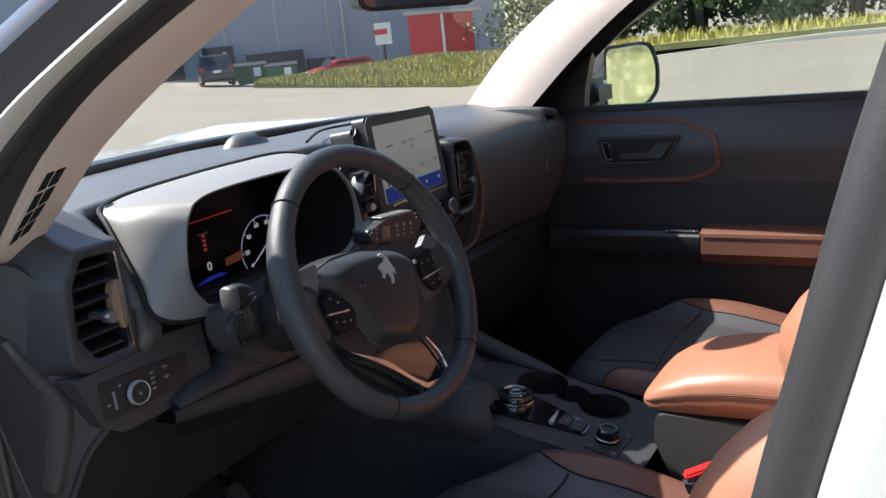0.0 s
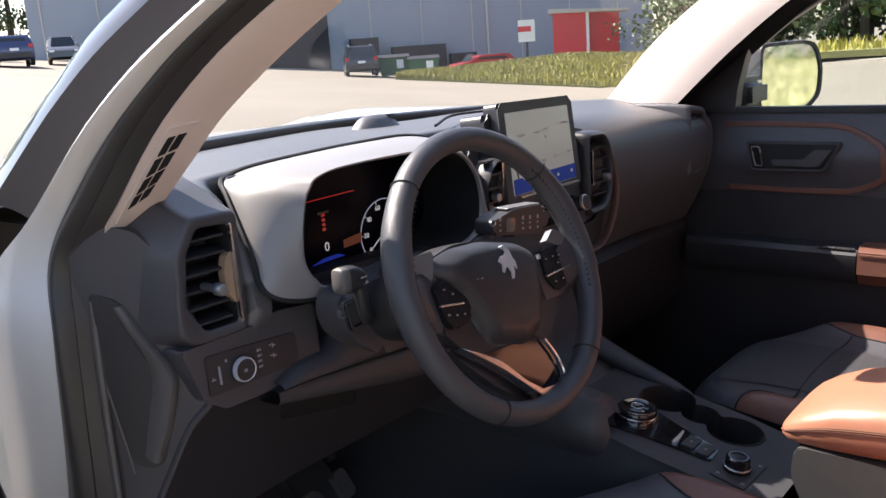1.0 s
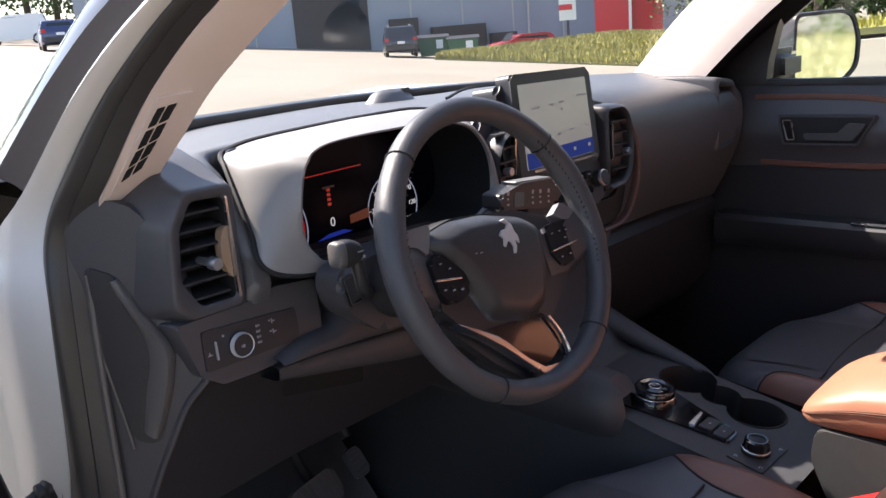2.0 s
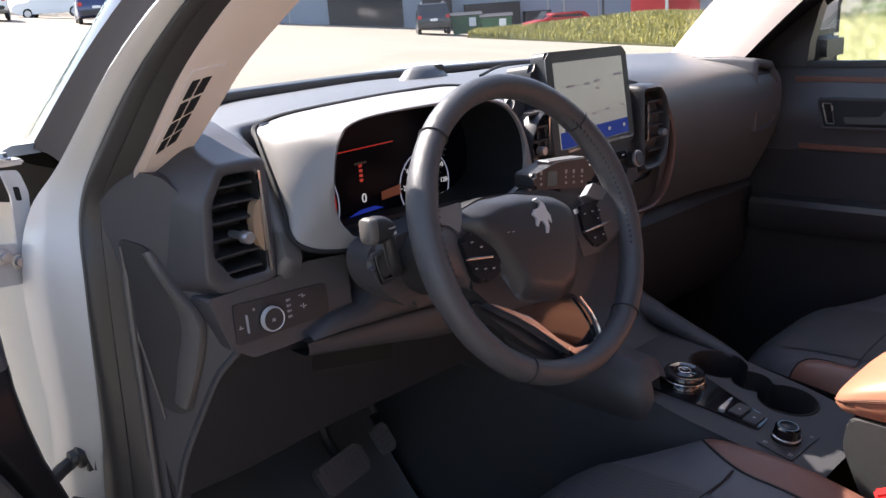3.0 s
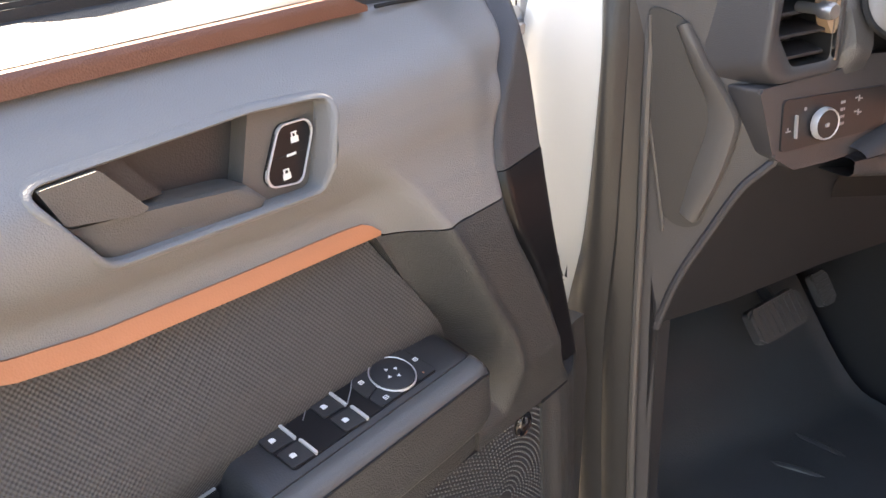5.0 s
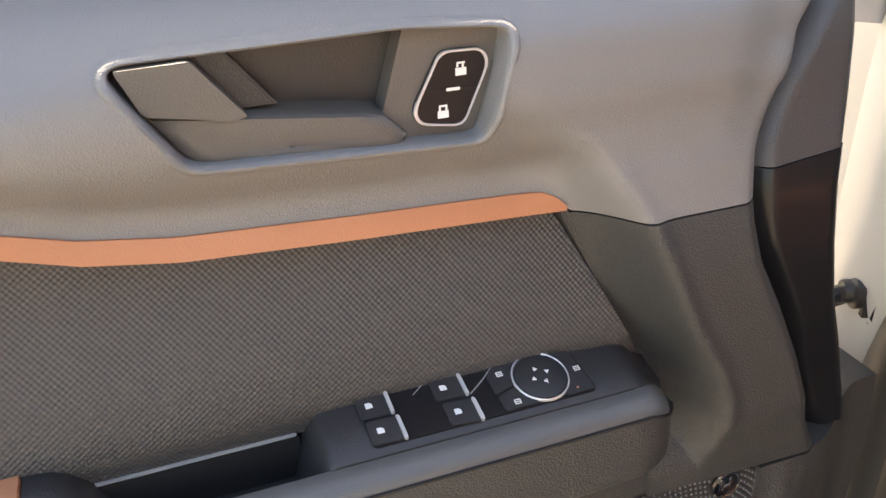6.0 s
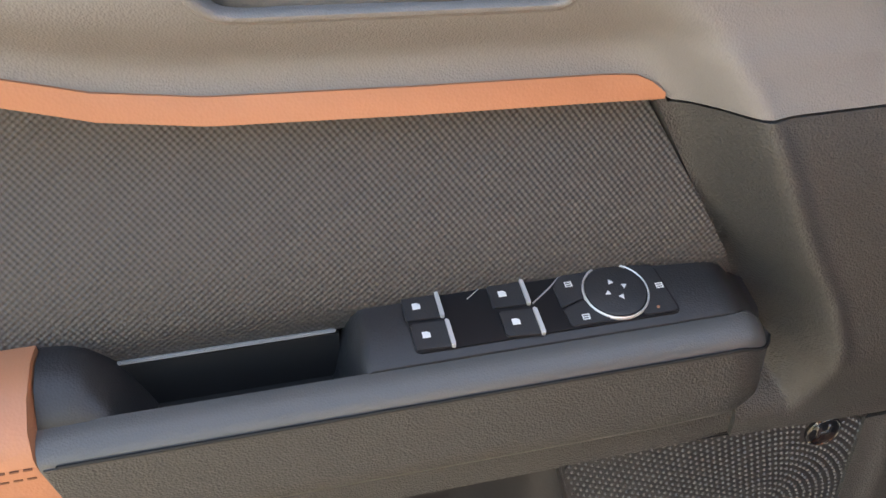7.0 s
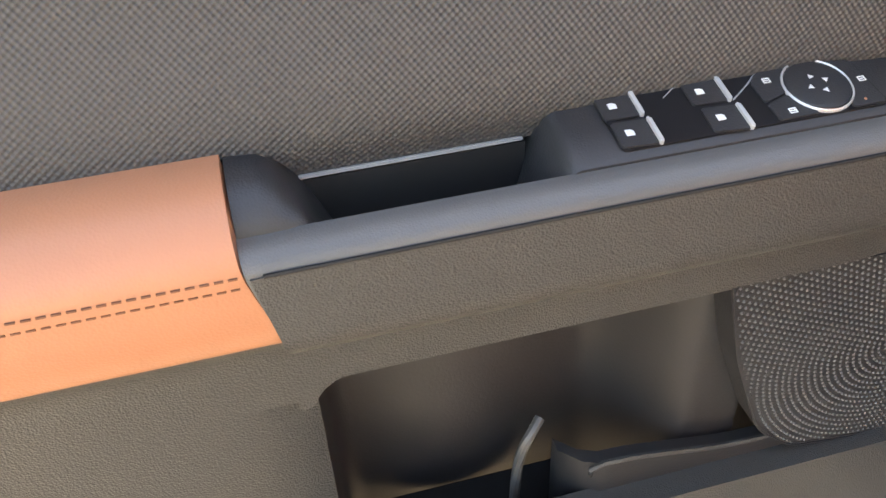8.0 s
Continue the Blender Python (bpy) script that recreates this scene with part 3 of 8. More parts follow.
# ---- car body ----
SPACE[0] = CAR
car = thing("car_body", "white painted car body with beige pillar trim and open driver's doorway", "car body")
TOP_PTS = {  # edges of the strips of the driver's windscreen pillar, from roof to sill
    "glass": [(-0.575, -0.10, 1.62), (-0.638, 0.30, 1.449), (-0.665, 0.44, 1.36), (-0.705, 0.60, 1.235)],
    "strip": [(-0.585, -0.16, 1.62), (-0.650, 0.24, 1.440), (-0.682, 0.38, 1.355), (-0.725, 0.50, 1.240)],
    "edge": [(-0.6171, -0.322, 1.62), (-0.6976, 0.0511, 1.44), (-0.7332, 0.2009, 1.35), (-0.7584, 0.3282, 1.2402), (-0.776, 0.387, 1.183), (-0.792, 0.395, 1.11), (-0.792, 0.405, 0.95), (-0.792, 0.43, 0.75), (-0.792, 0.415, 0.5)],
    "seal": [(-0.5996, -0.352, 1.62), (-0.6724, 0.0409, 1.44), (-0.7044, 0.1867, 1.35), (-0.726, 0.2863, 1.2606), (-0.744, 0.328, 1.19), (-0.757, 0.318, 1.11), (-0.76, 0.34, 0.95), (-0.758, 0.385, 0.79), (-0.755, 0.38, 0.5)],
    "trim": [(-0.58, -0.38, 1.62), (-0.65, 0.015, 1.44), (-0.6804, 0.1645, 1.3484), (-0.7037, 0.2548, 1.2515), (-0.712, 0.305, 1.195), (-0.722, 0.302, 1.11), (-0.728, 0.298, 0.95), (-0.73, 0.3, 0.79), (-0.73, 0.3, 0.5)],
    "wind": [(-0.535, -0.38, 1.62), (-0.601, -0.015, 1.440), (-0.624, 0.150, 1.346), (-0.640, 0.215, 1.288), (-0.652, 0.272, 1.236)],
}


def strip(a, b, bulge, mid=3, thick=0.004, na=None, lean=Vector((-1, 0, 0)), lobes=0.0):
    """A strip of surface between two edges, arched outwards by bulge, with folds along it where lobes is set."""
    ca, cb = spline(TOP_PTS[a][:na], 6), spline(TOP_PTS[b][:na], 6)
    n = min(len(ca), len(cb))
    rows = []
    for i in range(n):
        p, q = ca[i], cb[i]
        rows.append([p.lerp(q, j / (mid + 1)) + lean * (bulge * math.sin(math.pi * j / (mid + 1)) - lobes * math.exp(-((j / (mid + 1) - 0.66) / 0.07) ** 2)) for j in range(mid + 2)])
    bm = loft(rows)
    bmesh.ops.recalc_face_normals(bm, faces=bm.faces[:])
    bmesh.ops.solidify(bm, geom=bm.faces[:], thickness=thick)
    return bm


part("pillar_cladding", strip("glass", "strip", 0.004), M_GLOSS, car, "glossy black cladding along the windscreen pillar")
part("outer_seal", strip("strip", "edge", -0.004, 3, 0.004, 4), M_GASKET, car, "black rubber strip")
part("pillar_jamb", strip("edge", "seal", 0.005, 5), M_WHITE, car)
part("door_seal", strip("seal", "trim", 0.016, 11, 0.003, lobes=0.006), M_SEAL, car, "soft black rubber door seal")
part("seal_lip", tube([p + Vector((-0.004, -0.004, 0)) for p in spline(TOP_PTS["trim"], 6)[28:]], 0.0042, 8, up=(1, 0, 0)), M_GRIP, car, "grey lip inside the door seal")
part("pillar_trim", strip("trim", "wind", 0.006, 4, 0.004, 5), M_TRIM, car, "beige plastic pillar trim with a demister grille")

COWL = [(-0.66, 0.40, 1.272), (-0.60, 0.46, 1.272), (-0.40, 0.56, 1.268), (0.0, 0.63, 1.262), (0.40, 0.585, 1.250), (0.60, 0.47, 1.240), (0.66, 0.40, 1.238)]
HEAD = [(-0.56, -0.22, 1.62), (-0.50, -0.20, 1.63), (-0.32, -0.16, 1.645), (0.0, -0.13, 1.65), (0.32, -0.16, 1.645), (0.50, -0.20, 1.63), (0.56, -0.22, 1.62)]
cw, hd = spline(COWL, 6), spline(HEAD, 6)
ws = part("windscreen", loft([[p.lerp(q, j / 10) + Vector((0, 0.04, 0.02)) * math.sin(math.pi * j / 10) for j in range(11)] for p, q in zip(cw, hd)]), M_WINDSHIELD, car, "clear windscreen glass")
ws.visible_shadow = False
part("cowl", sweep([p + Vector((0, 0.02, -0.006)) for p in cw], rect(0, 0, 0.05, 0.016, 0.005)), M_BLACK, car, "black cowl strip under the windscreen")


def hood_at(s, t):
    x = lerp(-0.84, 0.84, s)
    y = lerp(0.66 - 0.25 * (abs(x) / 0.84) ** 2.5, 1.66 - 0.10 * (x / 0.84) ** 2, t)
    z = 1.205 + 0.03 * smooth(0.55, 0.75, abs(x)) - 0.02 * smooth(0.82, 1.0, t) - 0.05 * smooth(0.78, 0.84, abs(x)) - 0.018 * x
    return (x, y, z)


part("hood", sheet(hood_at, 40, 16, 0.012), M_WHITE, car, "white hood with raised edges")
part("front_end", loft([[Vector(hood_at(i / 20, 1.0)) + Vector((0, d, h)) for i in range(21)] for d, h in ((0, 0), (0.03, -0.05), (0.06, -0.4), (0, -0.75))]), M_WHITE, car)
for sx in (-1, 1):
    part("fender", loft([[Vector((sx * x, y, z)) for y in (0.50, 0.80, 1.20, 1.62)] for x, z in ((0.83, 1.165), (0.87, 1.12), (0.90, 0.95), (0.90, 0.62))]), M_WHITE, car)


def roof_at(s, t):
    x = lerp(-0.56, 0.56, s)
    y = lerp(-0.24 + 0.08 * (1 - (x / 0.56) ** 2), -2.3, t)
    return (x, y, 1.635 + 0.03 * (1 - (x / 0.56) ** 2) + 0.05 * smooth(0, 0.3, t))


part("roof", sheet(roof_at, 12, 12, 0.03), M_WHITE, car)
part("roof_lining", sheet(lambda s, t: Vector(roof_at(s, t)) - Vector((0, 0, 0.045)), 12, 12, 0.008), M_LINING, car, "light fabric roof lining")
for sx in (-1, 1):
    part("roof_rail", sweep([(sx * 0.575, -0.25, 1.63), (sx * 0.60, -0.9, 1.67), (sx * 0.60, -1.6, 1.67), (sx * 0.58, -2.3, 1.62)], rect(0, 0, 0.09, 0.07, 0.02)), M_WHITE, car)
    part("rear_quarter", loft([[Vector((sx * x, y, z)) for y in (-1.35, -1.9, -2.3)] for x, z in ((0.60, 1.63), (0.72, 1.2), (0.78, 0.9), (0.78, 0.4))]), M_WHITE, car)
part("tailgate", prism([(-0.78, 0.4), (0.78, 0.4), (0.72, 1.2), (0.58, 1.62), (-0.58, 1.62), (-0.72, 1.2)], 0, 0.03, facing(-2.3)), M_BLACK, car)
part("floor_pan", box((0, -0.7, 0.43), (1.5, 3.0, 0.04)), M_CARPET, car, "black carpeted floor")
part("firewall", loft([[Vector((x, y, z)) for x in (-0.72, 0.72)] for y, z in ((0.78, 1.10), (0.80, 0.80), (0.72, 0.60), (0.55, 0.46))]), M_CARPET, car, "black carpeted bulkhead")
part("sill", box((-0.755, -0.35, 0.43), (0.10, 1.6, 0.12), 0.02), M_WHITE, car)
part("sill_plate", box((-0.72, -0.30, 0.495), (0.11, 1.2, 0.012), 0.004), M_BLACK, car, "black ribbed sill plate")
part("kick_panel", prism([(0.52, 0.46), (0.30, 0.46), (0.285, 0.86), (0.30, 1.0), (0.52, 1.05)], 0, 0.02, frame_m((-0.70, 0, 0), (0, 1, 0), (0, 0, 1), (-1, 0, 0)), 0.006), M_BLACK, car, "black kick panel beside the footwell")
# centre pillar by the front seat
bp_seal = [(-0.745, -0.655, 1.62), (-0.735, -0.563, 1.40), (-0.735, -0.513, 1.22), (-0.735, -0.476, 1.05), (-0.735, -0.455, 0.80), (-0.735, -0.45, 0.50)]
part("door_seal", sweep(spline(bp_seal, 5), circle(0.021, 12), (1, 0, 0)), M_RUBBER, car, "soft black rubber door seal")
part("centre_pillar", sweep(spline([Vector(p) + Vector((-0.02, -0.085, 0)) for p in bp_seal], 5), rounded([(-0.072, -0.04), (0.072, -0.04), (0.072, 0.04), (-0.072, 0.04)], 0.015), (1, 0, 0)), M_WHITE, car)
part("centre_pillar", sweep(spline([(0.70, -0.62, 1.60), (0.72, -0.56, 1.20), (0.73, -0.52, 0.5)], 5), rect(0, 0, 0.08, 0.12, 0.02), (1, 0, 0)), M_BLACK, car)
# passenger side windscreen pillar
pf = spline([(0.665, 0.55, 1.16), (0.640, 0.47, 1.235), (0.600, 0.30, 1.385), (0.565, 0.10, 1.50), (0.53, -0.20, 1.615)], 6)
pb = spline([(0.612, 0.345, 1.155), (0.590, 0.278, 1.223), (0.553, 0.117, 1.356), (0.515, -0.055, 1.466), (0.47, -0.33, 1.588)], 6)
part("pillar_trim", loft([[p.lerp(q, j / 5) + Vector((-0.012, -0.006, 0)) * math.sin(math.pi * j / 5) for j in range(6)] for p, q in zip(pf, pb)]), M_TRIM, car, "beige plastic pillar trim")
part("pillar_jamb", loft([[p + Vector((dx, dy, 0)) for dx, dy in ((0, 0), (0.03, -0.008), (0.10, 0.02), (0.16, 0.0))] for p in pb]), M_GASKET, car)

# demister grille in the pillar trim
tr, wd = spline(TOP_PTS["trim"][:5], 6), spline(TOP_PTS["wind"], 6)


def trim_at(k, across):
    i = min(int(k), len(tr) - 2)
    f = k - i
    return tr[i].lerp(tr[i + 1], f).lerp(wd[i].lerp(wd[i + 1], f), across) + Vector((-0.011, -0.004, 0))


def on_trim(k0, k1, a0, a1, lift):
    n = 6
    rows = [[trim_at(lerp(k0, k1, i / n), lerp(a0, a1, j / 3)) + Vector((-lift, -lift * 0.5, 0)) for j in range(4)] for i in range(n + 1)]
    bm = loft(rows)
    bmesh.ops.recalc_face_normals(bm, faces=bm.faces[:])
    bmesh.ops.solidify(bm, geom=bm.faces[:], thickness=0.002)
    return bm


grille = part("demister_grille", on_trim(13.6, 21.6, 0.34, 0.86, 0.001), M_TRIM, car, "beige demister grille with black slots")
for i in range(4):
    part("slot", on_trim(14.4 + i * 1.60, 15.7 + i * 1.60, 0.46, 0.57, 0.0032), M_DEEP, grille)
    part("slot", on_trim(14.4 + i * 1.60, 15.7 + i * 1.60, 0.61, 0.74, 0.0032), M_DEEP, grille)

# hinge side of the doorway
def hinge_post():
    h = thing("hinge_set", "grey steel door hinge bolted to the pillar", "door hinge")
    back = facing(0.405)
    part("leaf", prism(rounded([(-0.794, 1.232), (-0.776, 1.230), (-0.770, 1.206), (-0.776, 1.146), (-0.792, 1.148), (-0.788, 1.205)], 0.004), 0, 0.006, back, 0.0015), M_GREYMETAL, h)
    part("slot", prism(rounded([(-0.785, 1.214), (-0.779, 1.213), (-0.778, 1.198), (-0.784, 1.199)], 0.002), 0.006, 0.0064, back), M_DEEP, h)
    part("base_plate", prism(rounded([(-0.822, 1.158), (-0.780, 1.152), (-0.778, 1.108), (-0.822, 1.112)], 0.006), -0.004, 0.004, back, 0.0015), M_GREYMETAL, h)
    for x, z in ((-0.806, 1.143), (-0.793, 1.135)):
        part("bolt", lathe([(0, 0.010), (0.0048, 0.010), (0.0056, 0.008), (0.0058, 0.004), (0.0085, 0.0035), (0.0085, 0)], frame_m((x, 0.401, z), (1, 0, 0), (0, 0, 1), (0, -1, 0)), 12), M_STEEL, h)
    part("bracket", box((-0.786, 0.415, 1.238), (0.036, 0.03, 0.006), 0.002), M_STEEL, h)
    part("screw", lathe([(0, 0.008), (0.005, 0.008), (0.006, 0.003), (0.009, 0.002), (0.009, 0)], frame_m((-0.786, 0.410, 1.241), (1, 0, 0), (0, 1, 0), (0, 0, 1)), 12), M_STEEL, h)
    return h


hinge_post()
part("fender_flange", loft([[Vector(p) for p in r] for r in (
    [(-0.80, 0.56, 1.235), (-0.80, 0.52, 1.16), (-0.80, 0.52, 1.0), (-0.80, 0.54, 0.6)],
    [(-0.845, 0.585, 1.225), (-0.86, 0.56, 1.15), (-0.87, 0.555, 1.0), (-0.87, 0.56, 0.6)])]), M_WHITE, car)
part("jamb_wall", loft([[Vector(p) for p in r] for r in (
    [(-0.772, 0.44, 1.19), (-0.772, 0.45, 1.0), (-0.772, 0.475, 0.6)],
    [(-0.80, 0.52, 1.19), (-0.80, 0.52, 1.0), (-0.80, 0.54, 0.6)])]), M_WHITE, car)
strap = thing("door_check", "black door check arm with its bolt", "door check")
part("arm", tube([(-0.772, 0.385, 0.905), (-0.80, 0.38, 0.897), (-0.86, 0.345, 0.885)], 0.008, 8), M_BLACK, strap)
part("bracket", box((-0.770, 0.38, 0.905), (0.012, 0.04, 0.045), 0.006), M_BLACK, strap)
part("bolt", lathe([(0, 0.014), (0.009, 0.014), (0.010, 0.008), (0.014, 0.006), (0.014, 0)], frame_m((-0.777, 0.376, 0.907), (0, 1, 0), (0, 0, 1), (-1, 0, 0)), 12), M_BLACK, strap)


# ---- driver's door, standing open ----
DM = frame_m((-0.83, 0.36, 0), (-0.9135, -0.4067, 0), (0, 0, 1), (0.4067, -0.9135, 0))     # (along the door, up, towards the cabin)
door = thing("driver_door", "open driver's door with grey, charcoal and tan leather trim", "car door")


def curve(points, x):
    """A smooth value through (x, value) points."""
    if x <= points[0][0]:
        return points[0][1]
    for (a, va), (b, vb) in zip(points, points[1:]):
        if x <= b:
            return lerp(va, vb, smooth(a, b, x))
    return points[-1][1]


def line(points, x):
    if x <= points[0][0]:
        return points[0][1]
    for (a, va), (b, vb) in zip(points, points[1:]):
        if x <= b:
            return lerp(va, vb, (x - a) / (b - a))
    return points[-1][1]


def strip_top(u):
    return line([(0.25, 1.079), (0.357, 1.0845), (0.44, 1.090), (0.48, 1.097), (0.515, 1.109), (0.60, 1.135), (1.0, 1.16)], u)


def strip_low(u):
    return strip_top(u) - 0.0115


def ridge_u(z):
    return line([(0.855, 0.190), (0.885, 0.172), (0.900, 0.163), (0.920, 0.156), (0.940, 0.158), (0.965, 0.1675), (1.00, 0.1885), (1.03, 0.202), (1.066, 0.217), (1.10, 0.238), (1.14, 0.28), (1.2, 0.40)], z)


def trim_w(u, z):
    """How far the door trim stands towards the cabin."""
    w = 0.080
    w += 0.018 * math.exp(-((z - 1.143) / 0.036) ** 2)
    w -= (0.044 + 0.010 * smooth(0.46, 0.62, u)) * smooth(1.160 - 0.040 * smooth(0.46, 0.62, u), 1.215, z)
    w -= 0.009 * math.exp(-((z - strip_top(u) - 0.010) / 0.014) ** 2) * smooth(0.235, 0.280, u)
    r, e = ridge_u(z), soft_edge(z)
    proud = line([(0.868, 0.027), (0.885, 0.029), (0.925, 0.038), (1.00, 0.0375), (1.03, 0.036), (1.05, 0.033), (1.066, 0.029), (1.09, 0.022), (1.12, 0.007), (1.145, 0.0)], z)
    w += proud * max(smooth(r + 0.031, r - 0.007, u), smooth(0.925, 0.885, z))
    w += 0.0045 * math.exp(-((u - r) / 0.008) ** 2) * smooth(1.12, 1.05, z) * smooth(0.90, 0.94, z)
    w -= 0.005 * smooth(0.176, 0.140, u) * smooth(1.06, 1.11, z) + 0.012 * smooth(0.165, 0.112, u) * smooth(1.12, 1.15, z)
    w -= 0.005 * smooth(e + 0.010, e - 0.001, u) ** 2
    return w


def end_w(u, z):
    """The black end piece in front of the trim, with a shallow channel between the two."""
    w = line([(0.868, 0.088), (0.94, 0.0960), (0.98, 0.1020), (1.02, 0.1015), (1.06, 0.0975), (1.10, 0.0865), (1.14, 0.0800), (1.17, 0.0720), (1.2035, 0.0450)], z)
    e = soft_edge(z)
    return w - 0.016 * smooth(e - 0.022, e - 0.004, u) - 0.006 * smooth(end_front(z) + 0.010, end_front(z), u) ** 2


def end_front(z):
    return line([(0.868, 0.022), (0.94, 0.0503), (0.98, 0.0687), (1.02, 0.0775), (1.06, 0.0805), (1.10, 0.0730), (1.14, 0.0715), (1.17, 0.0710), (1.2035, 0.055)], z)


def inside(pts, u, z):
    hit = False
    for (x0, y0), (x1, y1) in zip(pts, pts[1:] + pts[:1]):
        if (y0 > z) != (y1 > z) and u < (x1 - x0) * (z - y0) / (y1 - y0) + x0:
            hit = not hit
    return hit


def door_sheet(lo, hi, u0, u1, nu, nv, thick=0.012, lift=0.0, wf=trim_w, hole=None):
    """Trim between two edges given as functions of the place along the door."""
    rows = []
    for i in range(nu + 1):
        rows.append([])
        for j in range(nv + 1):
            t = j / nv
            a0 = u0(1.0) if callable(u0) else u0
            a1 = u1(1.0) if callable(u1) else u1
            u = lerp(a0, a1, i / nu)
            z = lerp(lo(u), hi(u), t)
            for _ in range(3):
                a0 = u0(z) if callable(u0) else u0
                a1 = u1(z) if callable(u1) else u1
                u = lerp(a0, a1, i / nu)
                z = lerp(lo(u), hi(u), t)
            rows[-1].append(Vector((u, z, wf(u, z) + lift)))
    top = rows
    cut = [[bool(hole) and inside(hole, *((rows[i][j] + rows[i + 1][j + 1]) / 2).xy) for j in range(nv)] for i in range(nu)]
    if hole:
        for i in range(1, nu):
            for j in range(1, nv):
                if len({cut[i - 1][j - 1], cut[i][j - 1], cut[i - 1][j], cut[i][j]}) == 2:      # on the hole's rim
                    p = rows[i][j]
                    best = None
                    for a, b in zip(hole, hole[1:] + hole[:1]):
                        a, b = Vector(a), Vector(b)
                        q = a + (b - a) * min(1.0, max(0.0, (p.xy - a).dot(b - a) / (b - a).length_squared))
                        if best is None or (q - p.xy).length < (best - p.xy).length:
                            best = q
                    rows[i][j] = Vector((best.x, best.y, wf(best.x, best.y) + lift))
    back = [[Vector((p.x, p.y, p.z - thick)) for p in r] for r in rows]
    bm = bmesh.new()
    T = [[bm.verts.new(p) for p in r] for r in top]
    B = [[bm.verts.new(p) for p in r] for r in back]
    for i in range(nu):
        for j in range(nv):
            if cut[i][j]:
                continue
            bm.faces.new((T[i][j], T[i + 1][j], T[i + 1][j + 1], T[i][j + 1]))
            bm.faces.new((B[i][j], B[i][j + 1], B[i + 1][j + 1], B[i + 1][j]))
    edge = [(i, 0) for i in range(nu)] + [(nu, j) for j in range(nv)] + [(i, nv) for i in range(nu, 0, -1)] + [(0, j) for j in range(nv, 0, -1)]
    for (i, j), (k, l) in zip(edge, edge[1:] + edge[:1]):
        bm.faces.new((T[i][j], B[i][j], B[k][l], T[k][l]))
    bm.transform(DM)
    return bm


def front_edge(z):
    return line([(0.45, 0.0), (0.80, -0.04), (0.90, -0.030), (1.00, -0.005), (1.06, 0.010), (1.13, 0.016), (1.20, 0.026), (1.25, 0.04)], z)


def soft_edge(z):
    """Where the trim ends and the black end piece of the door begins."""
    return line([(0.868, 0.066), (0.90, 0.084), (0.93, 0.096), (0.96, 0.108), (1.00, 0.128), (1.03, 0.1439), (1.052, 0.1495), (1.066, 0.1505), (1.09, 0.147), (1.12, 0.1325), (1.15, 0.112), (1.18, 0.088), (1.2035, 0.066)], z)


def seam_z(u):
    return line([(0.0, 1.0660), (0.2480, 1.0665), (0.2505, 1.0795), (1.0, 1.0795)], u)


def insert_front(z):
    return lerp(0.200, 0.2545, (z - 0.966) / 0.104)


HANDLE = [(0.2888, 1.1697), (0.2834, 1.1655), (0.2945, 1.1230), (0.2990, 1.1155), (0.4238, 1.1232), (0.4330, 1.1260), (0.4578, 1.1655), (0.4530, 1.1713), (0.3344, 1.1727)]     # mid-line of the handle's rim


def grow(pts, d):
    """The outline moved outwards by d."""
    out, n = [], len(pts)
    turn = sum(pts[k][0] * pts[(k + 1) % n][1] - pts[(k + 1) % n][0] * pts[k][1] for k in range(n))
    for k in range(n):
        a, b, c = (Vector(pts[(k + q) % n]) for q in (-1, 0, 1))
        n1, n2 = ((Vector((v.y, -v.x)).normalized() * (1 if turn > 0 else -1)) for v in (b - a, c - b))
        m = (n1 + n2).normalized()
        out.append(tuple(b + m * (d / max(0.5, m.dot(n1)))))
    return out


upper = part("upper_trim", door_sheet(lambda u: (seam_z(u) if u < 0.246 else strip_top(u) - 0.010), lambda u: 1.1955 + 0.0045 * smooth(0.12, 0.20, u), soft_edge, 1.02, 220, 56, 0.055, hole=HANDLE), M_DOORSOFT, door, "soft grey upper door trim")
part("end_piece", door_sheet(lambda u: 0.868, lambda u: 1.0783 - 0.09 * (u - 0.087), end_front, lambda z: soft_edge(z) + 0.003, 24, 40, 0.08, 0.0, end_w), M_SATIN, door, "black end piece of the door", 60)
# same soft grey as the upper trim, its shade put into a darker plastic
part("end_cap", door_sheet(lambda u: 1.0788 - 0.09 * (u - 0.087), lambda u: 1.2035, end_front, lambda z: soft_edge(z) + 0.003, 24, 30, 0.08, -0.001, end_w), M_DASH, door, "grey end cap of the upper trim, coloured as if shaded", 60)
part("leather_strip", door_sheet(strip_low, lambda u: strip_top(u) - 0.0006 - 0.0095 * smooth(0.266, 0.2450, u) ** 2, 0.2485, 1.0, 120, 4, 0.012, 0.0015), M_LEATHER, door, "narrow tan leather strip")
part("insert_panel", door_sheet(lambda u: 0.9712, lambda u: strip_low(u) - 0.0005, insert_front, 1.0, 70, 16, 0.010, 0, lambda u, z: 0.066 + 0.022 * smooth(1.085, 0.985, z) - 0.004 * smooth(0.985, 0.972, z) + 0.003 * smooth(0.26, 0.21, u)), M_INSERT, door, "dark woven-textured insert panel")
part("front_trim", door_sheet(lambda u: max(0.868, 0.8715 + 0.0387 * (u - 0.112)), lambda u: seam_z(u) - 0.0012, soft_edge, lambda z: max(0.198, insert_front(z) - 0.001), 70, 50, 0.07), M_DOORLOW, door, "grained charcoal door trim")


